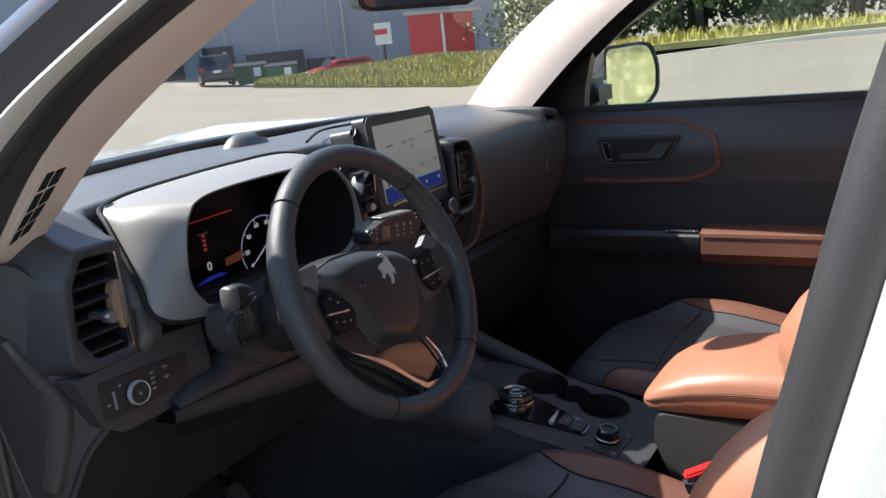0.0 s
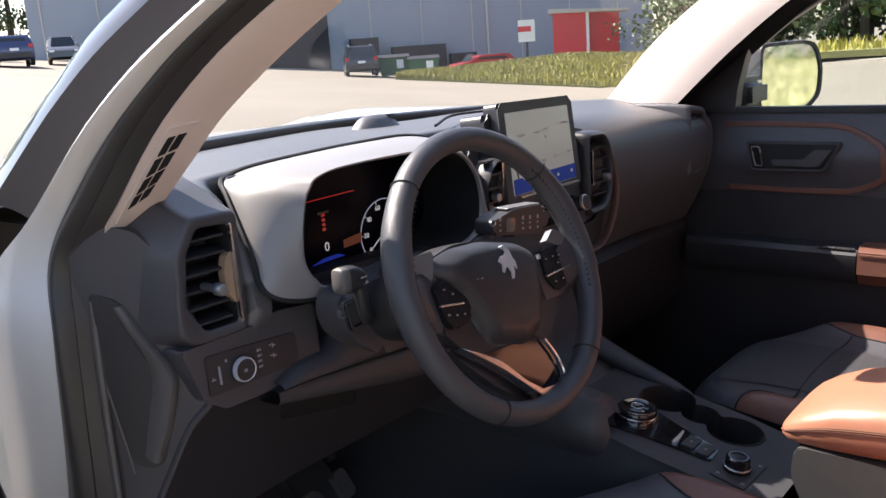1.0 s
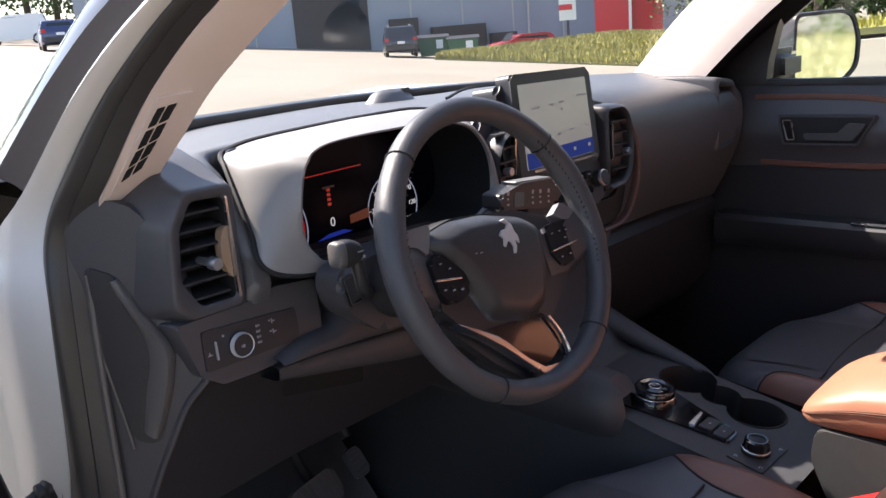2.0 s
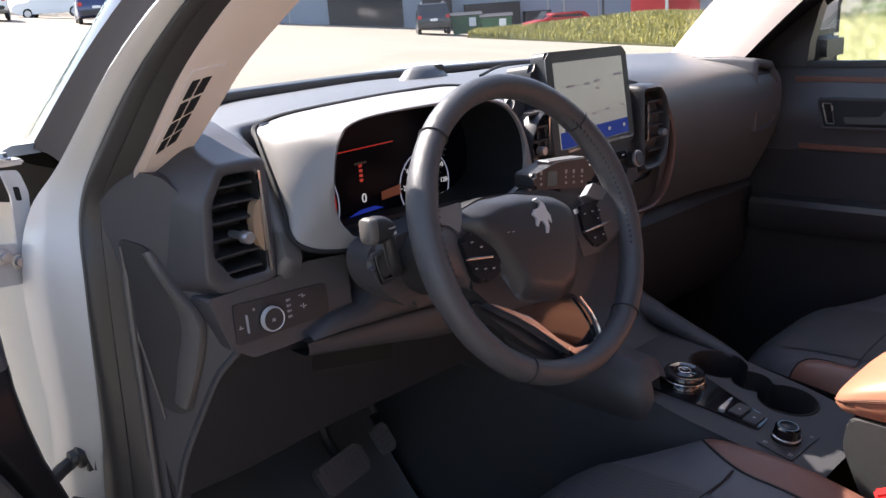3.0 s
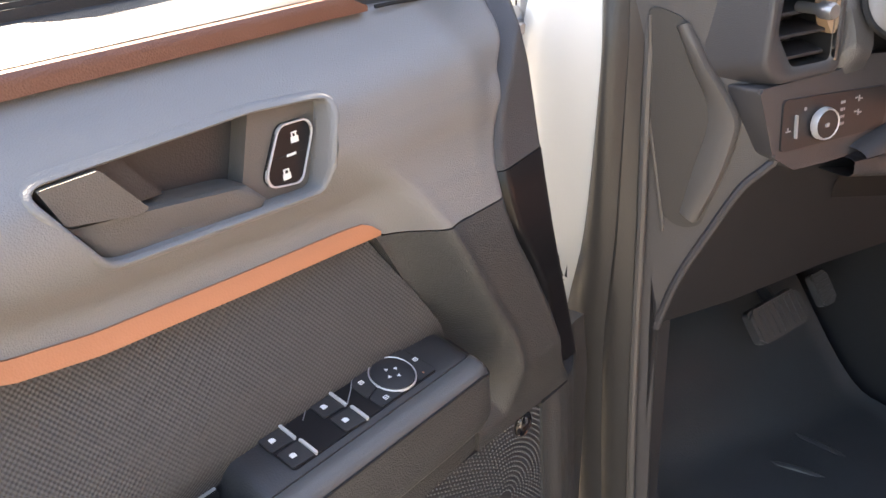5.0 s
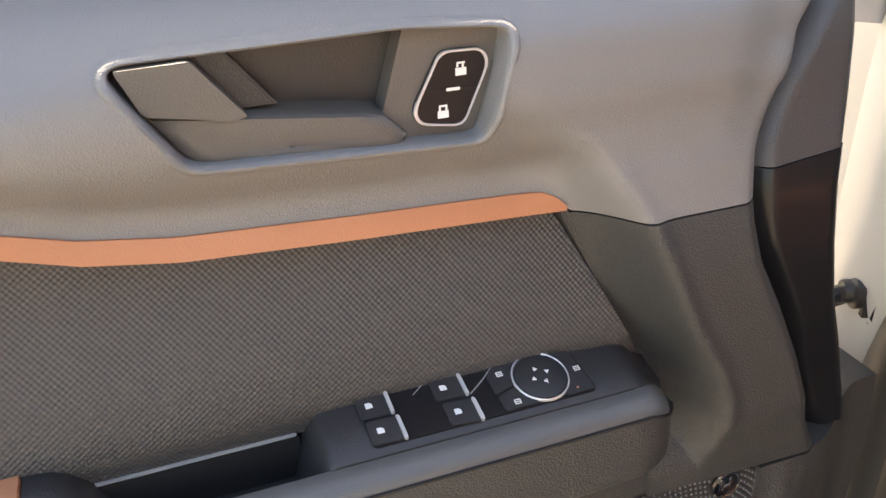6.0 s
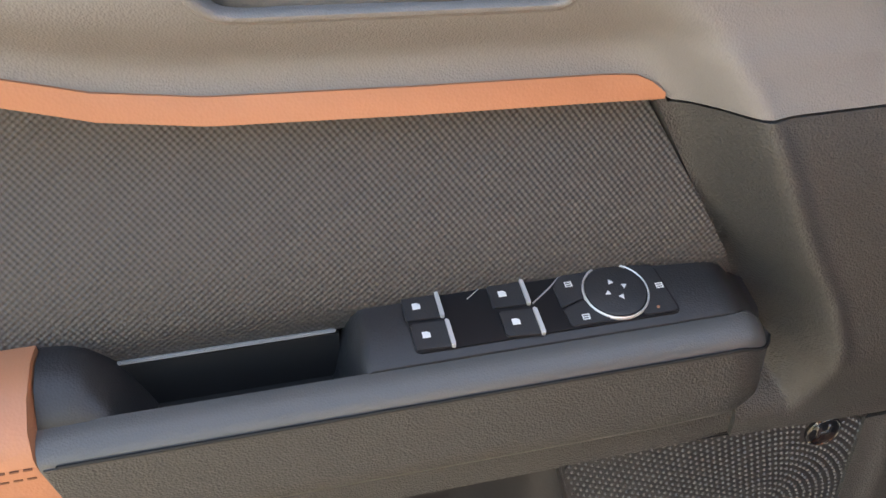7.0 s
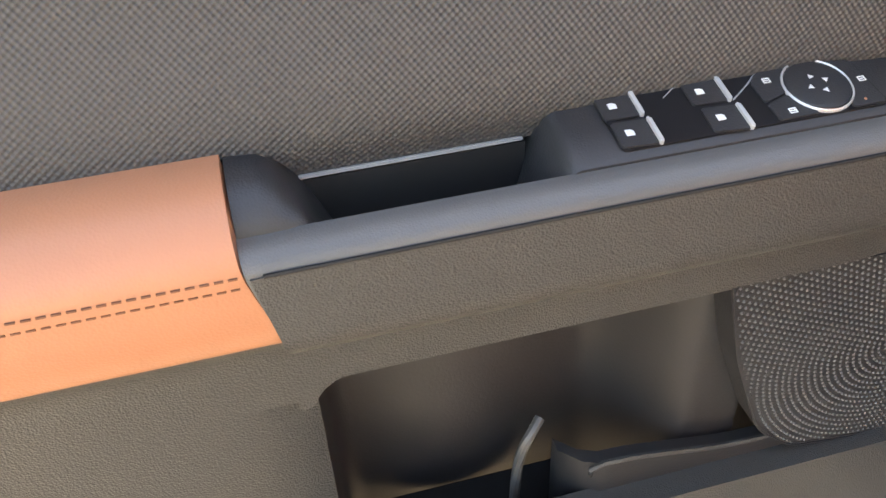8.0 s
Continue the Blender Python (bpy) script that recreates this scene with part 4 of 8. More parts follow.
part("belt_strip", door_sheet(lambda u: 1.2000 - 0.0005 * smooth(0.25, 0.21, u), lambda u: 1.2112 - 0.0085 * smooth(0.240, 0.212, u) ** 2, 0.212, 1.0, 60, 4, 0.012, 0.0, lambda u, z: 0.0535 - 0.002 * smooth(1.2085, 1.2112, z)), M_TAN_SHADED, door, "tan leather strip under the window")
# darker plastic stands in for the shade of mirror and sail
part("belt_top", door_sheet(lambda u: 1.2118, lambda u: 1.2225, 0.190, 1.0, 24, 8, 0.012, 0, lambda u, z: lerp(0.050, -0.024, (z - 1.2118) / 0.0107) - 0.006 * smooth(1.2135, 1.2118, z)), M_DASH, door, "grey soft top edge of the door, darkened as if shaded")
part("window_gasket", box((0.595, 1.2250, -0.026), (0.82, 0.012, 0.010), 0.003, DM), M_RUBBER, door)
wg = part("window_glass", prism([(0.20, 1.20), (1.0, 1.20), (1.0, 1.46), (0.62, 1.60), (0.40, 1.50), (0.20, 1.30)], -0.036, -0.032, DM), M_SIDEGLASS, door, "clear side window")
wg.visible_shadow = False
sail_edge = [Vector((p[0], p[1])) for p in rounded([(0.048, 1.1860), (0.194, 1.1860), (0.199, 1.233), (0.180, 1.277), (0.158, 1.335), (0.120, 1.335), (0.068, 1.268), (0.054, 1.236)], 0.004)]
sail_mid = Vector((0.12, 1.25))
part("mirror_sail", loft([[DM @ Vector((lerp(sail_mid.x, p.x, f) + du * smooth(0.13, 0.19, p.x), lerp(sail_mid.y, p.y, f), w)) for p in sail_edge] for f, du, w in ((1.0, 0.034, -0.030), (1.0, 0.027, 0.006), (1.0, 0.016, 0.024), (1.0, 0.006, 0.033), (0.985, 0.002, 0.0370), (0.94, 0.0, 0.0385), (0.5, 0.0, 0.0395), (0.02, 0.0, 0.0395))], True, True), M_DASH, door, "dark grey triangular mirror cover", 60)
part("sail_seam", tube([DM @ Vector((u, 1.1958 + 0.0045 * smooth(0.12, 0.20, u), trim_w(u, 1.196) + 0.0002)) for u in [0.044 + 0.0132 * k for k in range(13)]], 0.0013, 6), M_DEEP, door)
part("window_frame", sweep([DM @ Vector(p) for p in ((0.07, 1.22, -0.02), (0.16, 1.31, -0.025), (0.34, 1.44, -0.03), (0.56, 1.57, -0.04), (0.70, 1.62, -0.04), (1.0, 1.63, -0.04))], rect(0, 0, 0.05, 0.045, 0.012), (0, 1, 0.3)), M_BLACK, door)
part("outer_skin", prism(rounded([(0.0, 0.42), (1.05, 0.42), (1.05, 1.20), (0.03, 1.20)], 0.03), -0.075, -0.062, DM, 0.004), M_WHITE, door, "white outer door panel")
part("inner_shell", prism(rounded([(0.015, 0.45), (1.03, 0.45), (1.03, 1.206), (0.06, 1.206), (0.045, 1.0), (0.01, 0.85)], 0.02), -0.060, 0.020, DM, 0.004), M_BLACK, door)
part("lower_trim", door_sheet(lambda u: 0.45, lambda u: 0.8625, 0.508, 1.0, 24, 20, 0.06, 0, lambda u, z: 0.1065 - 0.02 * smooth(0.6, 0.45, z) - 0.010 * smooth(0.535, 0.508, u)), M_DOORLOW, door, "grained charcoal lower door trim")
part("arm_band", door_sheet(lambda u: 0.8745 - 0.0125 * smooth(0.495, 0.512, u), lambda u: 0.925, 0.190, 1.0, 80, 10, 0.02, 0, lambda u, z: lerp(trim_w(u, z) - 0.004, lerp(0.1065, 0.122, smooth(0.895, 0.922, z)), smooth(0.185, 0.230, u))), M_DOORLOW, door, "grained band under the armrest")
part("lower_trim", door_sheet(lambda u: 0.45, lambda u: 0.8676, front_edge, 0.113, 30, 24, 0.05, 0, lambda u, z: trim_w(u, 0.868) - 0.045 * smooth(0.068, -0.02, u) + 0.004 * math.exp(-((u - 0.092) / 0.008) ** 2) * smooth(0.868, 0.85, z)), M_DOORLOW, door)
part("lower_trim", door_sheet(lambda u: 0.45, lambda u: 0.715, 0.10, 0.515, 30, 10, 0.02, 0, lambda u, z: 0.115 - 0.02 * smooth(0.6, 0.45, z)), M_DOORLOW, door)


# armrest
def nose(u):
    """How far the armrest's front end rounds back."""
    return 0.036 * (1 - math.sqrt(max(0.0, 1 - ((0.228 - u) / 0.037) ** 2))) if u < 0.228 else 0.0


def arm_section(u, top=0.9722, back=0.1190):
    """The armrest's rail: nearly flat on top, with its seam at the outer corner."""
    f = 0.1348 - nose(u)
    b = min(back, f - 0.012)
    t = top - 0.020 * smooth(0.215, 0.190, u)
    sect = ((b, 0.915), (b, t), (f - 0.014, t), (f - 0.009, t - 0.0008), (f - 0.004, t - 0.0030), (f - 0.001, t - 0.0060), (f, t - 0.009), (f, 0.935), (f - 0.006, 0.928), (f - 0.02, 0.922), (f - 0.03, 0.918))
    return [Vector((u - 0.011 * smooth(0.975, 0.915, z) * smooth(0.48, 0.5265, u), z, min(w, 0.999))) for w, z in sect]


def arm_body(u0, u1, n, **kw):
    bm = loft([arm_section(lerp(u0, u1, i / n), **kw) for i in range(n + 1)], True, True)
    bm.transform(DM)
    return bm


arm = part("armrest", arm_body(0.192, 0.5265, 90), M_RAIL, door, "black armrest with window switches")


def housing_section(u):
    """The switch housing: its top leans towards the cabin; both ends run out round."""
    drop = 0.012 * smooth(0.386, 0.398, u) ** 2 + 0.028 * smooth(0.396, 0.406, u) + 0.022 * smooth(0.230, 0.194, u) ** 2
    out = 0.1195 - 0.75 * nose(u)
    z = lambda w: 1.0068 - 0.267 * w - drop
    return [Vector((u, q, w)) for w, q in ((0.080, 0.93), (0.080, z(0.0815) - 0.003), (0.0815, z(0.0815)), (0.098, z(0.098)), (out - 0.003, z(out - 0.003)), (out, z(out) - 0.0015), (out, 0.93))]


hb = loft([housing_section(u) for u in [0.194 + i * 0.003 for i in range(10)] + [0.225 + i * 0.02 for i in range(8)] + [0.374 + i * 0.002 for i in range(17)]], True, True)
hb.transform(DM)
part("switch_housing", hb, M_BLACK, door, "black housing of the window switches", 50)
# black plates here and behind paint the shade inside the pull cup
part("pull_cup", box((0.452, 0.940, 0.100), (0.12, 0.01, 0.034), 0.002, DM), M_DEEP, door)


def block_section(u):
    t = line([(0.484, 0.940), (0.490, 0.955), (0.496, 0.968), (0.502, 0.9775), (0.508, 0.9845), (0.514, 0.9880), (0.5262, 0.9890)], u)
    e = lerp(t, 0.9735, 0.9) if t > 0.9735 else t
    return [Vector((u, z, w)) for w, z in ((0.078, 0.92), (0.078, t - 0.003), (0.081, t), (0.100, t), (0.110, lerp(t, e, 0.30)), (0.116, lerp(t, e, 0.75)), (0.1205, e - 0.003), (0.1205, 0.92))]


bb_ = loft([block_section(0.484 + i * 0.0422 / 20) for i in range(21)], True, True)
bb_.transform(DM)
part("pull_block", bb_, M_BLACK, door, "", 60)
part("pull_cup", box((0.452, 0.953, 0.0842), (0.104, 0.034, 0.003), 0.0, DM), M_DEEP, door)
part("cup_edge", box((0.45, 0.9715, 0.0850), (0.098, 0.0018, 0.002), 0.0005, DM), M_GREYICON, door)


def pad_section(u):
    return [Vector((u - 0.012 * smooth(0.975, 0.915, z) * smooth(0.60, 0.5275, u), z, w)) for w, z in ((0.082, 0.905), (0.082, 0.990), (0.100, 0.991), (0.116, 0.986), (0.127, 0.978), (0.1325, 0.968), (0.1335, 0.962), (0.1325, 0.957), (0.1330, 0.952), (0.131, 0.935), (0.127, 0.922), (0.118, 0.913), (0.10, 0.905))]


pad_bm = loft([pad_section(0.5275 + i * 0.02) for i in range(22)], True, True)
pad_bm.transform(DM)
pad = part("armrest_pad", pad_bm, M_LEATHER, door, "stitched tan leather armrest pad")
for zz, ww in ((0.9640, 0.1334), (0.9585, 0.1328)):
    st = bmesh.new()
    for i in range(78):
        b = box((0.530 + i * 0.0052, zz, ww), (0.0034, 0.0008, 0.0010), 0.0, DM)
        me = bpy.data.meshes.new("t")
        b.to_mesh(me)
        b.free()
        st.from_mesh(me)
        bpy.data.meshes.remove(me)
    part("stitching", st, M_STITCH, pad)
part("seam_line", tube([DM @ Vector((u, 0.9642 - 0.012 * smooth(0.225, 0.194, u), 0.1354 - nose(u))) for u in [0.195 + i * 0.0041 for i in range(80)]], 0.0009, 6), M_DEEP, arm)

part("kick_panel", box((0.705, 0.55, 0.79), (0.03, 0.50, 0.70)), M_BLACK, car, "black kick panel beside the footwell")
part("side_wall", box((-0.712, 0.62, 0.74), (0.02, 0.36, 0.60)), M_BLACK, car)
part("firewall", box((0, 0.80, 0.80), (1.40, 0.03, 0.70)), M_BLACK, car)
for sx in (-1, 1):
    part("rear_side", loft([[Vector((sx * x, y, z)) for y in (-0.55, -1.0, -1.5, -2.3)] for x, z in ((0.70, 0.42), (0.72, 0.9), (0.71, 1.20))]), M_BLACK, car)

part("arm_face", door_sheet(lambda u: 0.9165 + 0.004 * smooth(0.26, 0.21, u), lambda u: 0.9636 - 0.012 * smooth(0.225, 0.194, u), 0.194, lambda z: line([(0.9165, 0.5150), (0.9636, 0.5240)], z), 100, 6, 0.006, 0, lambda u, z: 0.1356 - 0.006 * smooth(0.925, 0.9165, z) - nose(u)), M_DOORLOW, door, "grained charcoal face of the armrest")
# unseen box added inside the dash to keep sunlight out of the underside
part("dash_light_blocker", box((-0.02, 0.55, 1.10), (1.36, 0.44, 0.22)), M_DEEP, car)

for sx in (-1, 1):
    part("rear_window", loft([[Vector((sx * x, y, z)) for y in (-0.60, -1.0, -1.5, -2.3)] for x, z in ((0.715, 1.19), (0.68, 1.35), (0.615, 1.62))]), M_GLOSS, car, "dark tinted rear side window")


def road_wheel(x, y):
    w = part("road_wheel", lathe([(0.16, -0.095), (0.30, -0.10), (0.335, -0.07), (0.34, 0.0), (0.335, 0.07), (0.30, 0.10), (0.23, 0.10), (0.225, 0.02), (0.16, 0.0)], frame_m((x, y, 0.458), (0, 1, 0), (0, 0, 1), (1 if x > 0 else -1, 0, 0)), 40), M_RUBBER, car, "black tyre")
    rim_m = frame_m((x, y, 0.458), (0, 1, 0), (0, 0, 1), (1 if x > 0 else -1, 0, 0))
    part("wheel_rim", lathe([(0, 0.05), (0.05, 0.05), (0.06, 0.035), (0.20, 0.055), (0.225, 0.085), (0.228, 0.02)], rim_m, 40), M_STEEL, w, "grey wheel rim")


for wx in (-0.78, 0.78):
    for wy in (1.05, -1.55):
        road_wheel(wx, wy)

part("strip_end", prism([(0.240, 1.0670), (0.262, 1.0690), (0.262, 1.0760), (0.240, 1.0700)], 0.060, 0.0770, DM), M_DOORSOFT, door)


# ---- details of the driver's door ----
def mini(shapes, c0, c1, m):
    """Several small flat shapes joined into one sign."""
    return join(*[prism(p, c0, c1, m) for p in shapes])


def lettering(text, size, m, material, parent, name="lettering", depth=0.0004):
    cu = bpy.data.curves.new(name, 'FONT')
    cu.body, cu.size, cu.align_x, cu.align_y, cu.extrude = text, size, 'CENTER', 'CENTER', depth
    tmp = bpy.data.objects.new("tmp", cu)
    scene.collection.objects.link(tmp)
    me = bpy.data.meshes.new_from_object(tmp.evaluated_get(bpy.context.evaluated_depsgraph_get()))
    bpy.data.objects.remove(tmp)
    bpy.data.curves.remove(cu)
    bm = bmesh.new()
    bm.from_mesh(me)
    bpy.data.meshes.remove(me)
    bm.transform(m)
    return part(name, bm, material, parent)


# inner handle in its dish
BZ, BZI = grow(HANDLE, 0.0026), grow(HANDLE, -0.0024)


def bezel_ring(f, lift, w=None):
    return [DM @ Vector((lerp(p[0], q[0], f), lerp(p[1], q[1], f), w if w else trim_w(lerp(p[0], q[0], f), lerp(p[1], q[1], f)) + lift)) for p, q in zip(rounded(BZ, 0.008), rounded(BZI, 0.007))]


bez = part("handle_bezel", loft([bezel_ring(-0.08, -0.004), bezel_ring(0.04, 0.0002), bezel_ring(0.22, 0.0013), bezel_ring(0.45, 0.0019), bezel_ring(0.72, 0.0014), bezel_ring(0.92, -0.0004), bezel_ring(1.0, -0.004), bezel_ring(1.0, 0, 0.052)], True), M_DOORSOFT, door, "grey rim round the inner handle", 60)
part("handle_dish", prism(rounded(BZ, 0.007), 0.040, 0.0560, DM), M_BLACK, door)
part("handle_dish", prism(rounded([(0.331, 1.1730), (0.2900, 1.1690), (0.2830, 1.1640), (0.2945, 1.1180), (0.340, 1.1170), (0.3435, 1.1310)], 0.003), 0.050, 0.0790, DM, 0.0008), M_GRIP, door)
part("dish_back", prism(rounded([(0.331, 1.173), (0.344, 1.125), (0.425, 1.125), (0.455, 1.166), (0.4525, 1.1715)], 0.003), 0.054, 0.0660, DM), M_BLACK, door, "dark grey back of the handle recess")
lever_low = [(0.4435, 1.1480), (0.4420, 1.1462), (0.4300, 1.1280), (0.4225, 1.1240), (0.345, 1.1195), (0.336, 1.1205), (0.3335, 1.1240), (0.3440, 1.1345), (0.352, 1.1365), (0.3995, 1.1425)]
lv = loft([[DM @ Vector((x, z - dz, w)) for x, z in lever_low] for dz, w in ((0.0, 0.060), (0.0, 0.0800), (0.0008, 0.0845))], True)
lv2 = loft([[DM @ Vector((lerp(x, 0.386, f), lerp(z, 1.1265, f) - 0.0008, w)) for x, z in lever_low] for f, w in ((0.0, 0.0845), (0.06, 0.0868), (0.22, 0.0872), (0.98, 0.0850))], True)
part("door_handle", join(lv, lv2), M_GRIP, door, "grey pull lever of the door", 50)
part("lever_grip", prism(rounded([(0.4520, 1.1683), (0.4231, 1.1688), (0.4032, 1.1435), (0.4090, 1.1425), (0.4439, 1.1490)], 0.0015), 0.076, 0.0900, DM, 0.0010), M_GRIP, door, "flat grey paddle of the lever")
part("lever_side", prism([(0.4235, 1.1695), (0.4085, 1.1690), (0.3890, 1.1440), (0.4040, 1.1440)], 0.064, 0.0800, DM, 0.001), M_BLACK, door)
PILL = rounded([(0.3160, 1.1585), (0.2955, 1.1580), (0.2920, 1.1510), (0.3050, 1.1222), (0.3270, 1.1255), (0.3300, 1.1320)], 0.005)
PILLI = [((x - 0.309) * 0.925 + 0.309, (y - 1.140) * 0.950 + 1.140) for x, y in PILL]
lockb = part("lock_switch", prism(PILL, 0.074, 0.0815, DM, 0.001), M_SATIN, door, "black lock switch with a bright rim")
part("rim", ring_plate(PILL, PILLI, 0.0805, 0.0828, DM, 0.0006), M_SILVER, lockb)
part("divider", prism([(0.3240, 1.1413), (0.2985, 1.1403), (0.2985, 1.1395), (0.3240, 1.1405)], 0.0815, 0.0819, DM), M_DEEP, lockb)
part("bar", prism(rect(0.310, 1.1405, 0.0065, 0.0014), 0.0819, 0.0823, DM), M_ICON, lockb)
for cy, ope in ((1.1495, 1), (1.1305, 0)):
    cx = 0.3060 if ope else 0.3150
    sh = [rect(cx, cy - 0.0014, 0.0052, 0.0034), rect(cx - 0.0016 + 0.0006 * ope, cy + 0.0014, 0.0008, 0.0024), rect(cx + 0.0016, cy + 0.0012 + 0.0006 * ope, 0.0008, 0.0024), rect(cx, cy + 0.0026, 0.0040, 0.0008)]
    part("padlock_sign", mini(sh, 0.0815, 0.0820, DM), M_ICON, lockb)

# window switches and mirror dial on the armrest
AM = frame_m((-0.83, 0.36, 1.0072), (-0.9135, -0.4067, 0), (0.4067, -0.9135, -0.267), (0.105, -0.236, 0.966))     # (along the door, towards the cabin, up)
plate = part("switch_plate", prism(rounded([(0.3702, 0.0832), (0.3684, 0.1163), (0.2445, 0.1165), (0.2475, 0.0885), (0.262, 0.0850), (0.285, 0.0840)], 0.003), -0.002, 0.0008, AM, 0.0004), M_SATIN, door, "glossy black switch plate")
for (su, sb), (lu, lb) in (((0.3640, 0.0925), (0.3537, 0.0930)), ((0.3625, 0.1083), (0.3520, 0.1092)), ((0.3236, 0.0928), (0.3132, 0.0934)), ((0.3214, 0.1088), (0.3112, 0.1102))):
    sw = part("window_switch", prism(rounded([(su + 0.0062, sb - 0.0068), (su + 0.0062, sb + 0.0068), (lu, lb + 0.0070), (lu, lb - 0.0070)], 0.0012), 0.0006, 0.0018, AM, 0.0005), M_BLACK, plate)
    part("chrome_lip", prism(rounded([(lu + 0.0010, lb - 0.0072), (lu + 0.0007, lb + 0.0070), (lu - 0.0012, lb + 0.0074), (lu - 0.0008, lb - 0.0066)], 0.0008), 0.0006, 0.0032, AM, 0.0006), M_SILVER, sw)
    part("window_sign", mini([[(su + 0.0019, sb + 0.0016), (su - 0.0017, sb + 0.0016), (su - 0.0017, sb - 0.0006), (su - 0.0005, sb - 0.0016), (su + 0.0019, sb - 0.0016)]], 0.0018, 0.0021, AM), M_ICON, sw)
md = Vector((0.2710, 0.1006))
part("mirror_dial", lathe([(0, 0.0022), (0.0120, 0.0022), (0.0140, 0.0018), (0.0146, 0.0010), (0.0146, 0.0)], AM @ Matrix.Translation((md.x, md.y, 0.0006)), 40), M_BLACK, plate, "round mirror dial with a bright ring")
part("dial_ring", lathe([(0.0148, 0.0012), (0.0153, 0.0018), (0.0158, 0.0012), (0.0158, 0.0), (0.0148, 0.0)], AM @ Matrix.Translation((md.x, md.y, 0.0008)), 48), M_SILVER, plate)
for ang in (0, 90, 180, 270):
    r = Matrix.Translation((md.x, md.y, 0)) @ Matrix.Rotation(radians(ang + 18), 4, 'Z')
    part("arrow_sign", prism([(0.0038, -0.0013), (0.0062, 0), (0.0038, 0.0013)], 0.0028, 0.0031, AM @ r), M_ICON, plate)
for shape, pu, pw in (([(0.2800, 0.0855), (0.2892, 0.0856), (0.2960, 0.0888), (0.2992, 0.0938), (0.2985, 0.1050), (0.2860, 0.1013)], 0.2917, 0.0930), ([(0.2860, 0.1026), (0.2983, 0.1063), (0.2972, 0.1157), (0.2780, 0.1157)], 0.2893, 0.1120), ([(0.2620, 0.0872), (0.2486, 0.0892), (0.2458, 0.1157), (0.2620, 0.1157)], 0.2495, 0.1012)):
    wedge = part("mirror_button", prism(rounded(shape, 0.0016), 0.0004, 0.0016, AM, 0.0004), M_BLACK, plate)
    part("mirror_sign", mini([rect(pu, pw, 0.0034, 0.0005), rect(pu, pw - 0.0012, 0.0034, 0.0005), rect(pu, pw + 0.0012, 0.0034, 0.0005), rect(pu - 0.0015, pw, 0.0005, 0.0029), rect(pu + 0.0015, pw, 0.0005, 0.0029)], 0.0016, 0.0019, AM), M_ICON, wedge)
part("signal_dot", prism([(0.2547 + p, 0.1128 + q) for p, q in circle(0.0007, 10)], 0.0014, 0.0019, AM), M_LEATHER, wedge, "small orange signal dot")
part("plate_line", tube([AM @ Vector((0.3700, 0.0838, 0.0010)), AM @ Vector((0.3000, 0.0845, 0.0010))], 0.0004, 5), M_GREYICON, plate)
part("plate_line", tube([AM @ Vector(p) for p in ((0.3400, 0.0920, 0.0010), (0.3330, 0.0870, 0.0010), (0.3260, 0.0850, 0.0010))], 0.0003, 5), M_GREYICON, plate)
part("plate_line", tube(spline([AM @ Vector(p) for p in ((0.3110, 0.1000, 0.0010), (0.3010, 0.0930, 0.0010), (0.2930, 0.0870, 0.0010), (0.2820, 0.0855, 0.0010))], 5), 0.0004, 5), M_GREYICON, plate)

# pocket and loudspeaker
def pocket_back(s, t):
    u, z = lerp(0.255, 0.518, s), lerp(0.62, 0.885, t)
    w = 0.022 + 0.022 * math.exp(-((u - 0.43) / 0.060) ** 2 - ((z - 0.74) / 0.075) ** 2)
    w += 0.062 * smooth(0.345, 0.289, u) ** 1.6 + 0.060 * smooth(0.495, 0.516, u)
    return DM @ Vector((u, z, w))


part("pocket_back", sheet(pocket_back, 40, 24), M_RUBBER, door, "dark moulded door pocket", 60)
part("pocket_roof", prism(rounded([(0.290, 0.8720), (0.290, 0.880), (0.518, 0.880), (0.5175, 0.852), (0.5120, 0.852), (0.5060, 0.864), (0.4965, 0.8710)], 0.004), 0.03, 0.1050, DM, 0.003), M_DOORLOW, door)
part("pocket_lip", door_sheet(lambda u: 0.60, lambda u: 0.742 - 0.014 * smooth(0.35, 0.25, u) - 0.004 * smooth(0.352, 0.372, u), 0.20, 0.372, 16, 10, 0.010, 0, lambda u, z: 0.0985 - 0.02 * smooth(0.355, 0.372, u)), M_BLACK, door, "black front lip of the door pocket")
part("lip_edge", tube([DM @ Vector((u, 0.7428 - 0.014 * smooth(0.35, 0.25, u), 0.0985)) for u in (0.21, 0.25, 0.27, 0.29, 0.31, 0.33, 0.35)] + [DM @ Vector(q) for q in ((0.358, 0.738, 0.098), (0.356, 0.728, 0.094), (0.350, 0.715, 0.092), (0.344, 0.69, 0.092))], 0.0020, 6), M_DOORLOW, door)
# floor blackened to carry the shade deep in the pocket
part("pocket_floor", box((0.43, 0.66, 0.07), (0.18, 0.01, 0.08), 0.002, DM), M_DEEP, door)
part("pocket_rib", tube(spline([DM @ Vector(q) for q in ((0.378, 0.752, 0.062), (0.386, 0.746, 0.068), (0.3925, 0.733, 0.070), (0.3955, 0.712, 0.070), (0.397, 0.67, 0.069))], 4), 0.0034, 8), M_RAIL, door)
GR = rounded([(0.293, 0.8765), (0.278, 0.815), (0.252, 0.748), (0.225, 0.723), (0.10, 0.705), (0.095, 0.80), (0.112, 0.8695)], 0.010)
spk = part("speaker_grille", prism(GR, 0.09, 0.1045, DM, 0.0015), M_BLACK, door, "black perforated loudspeaker grille")
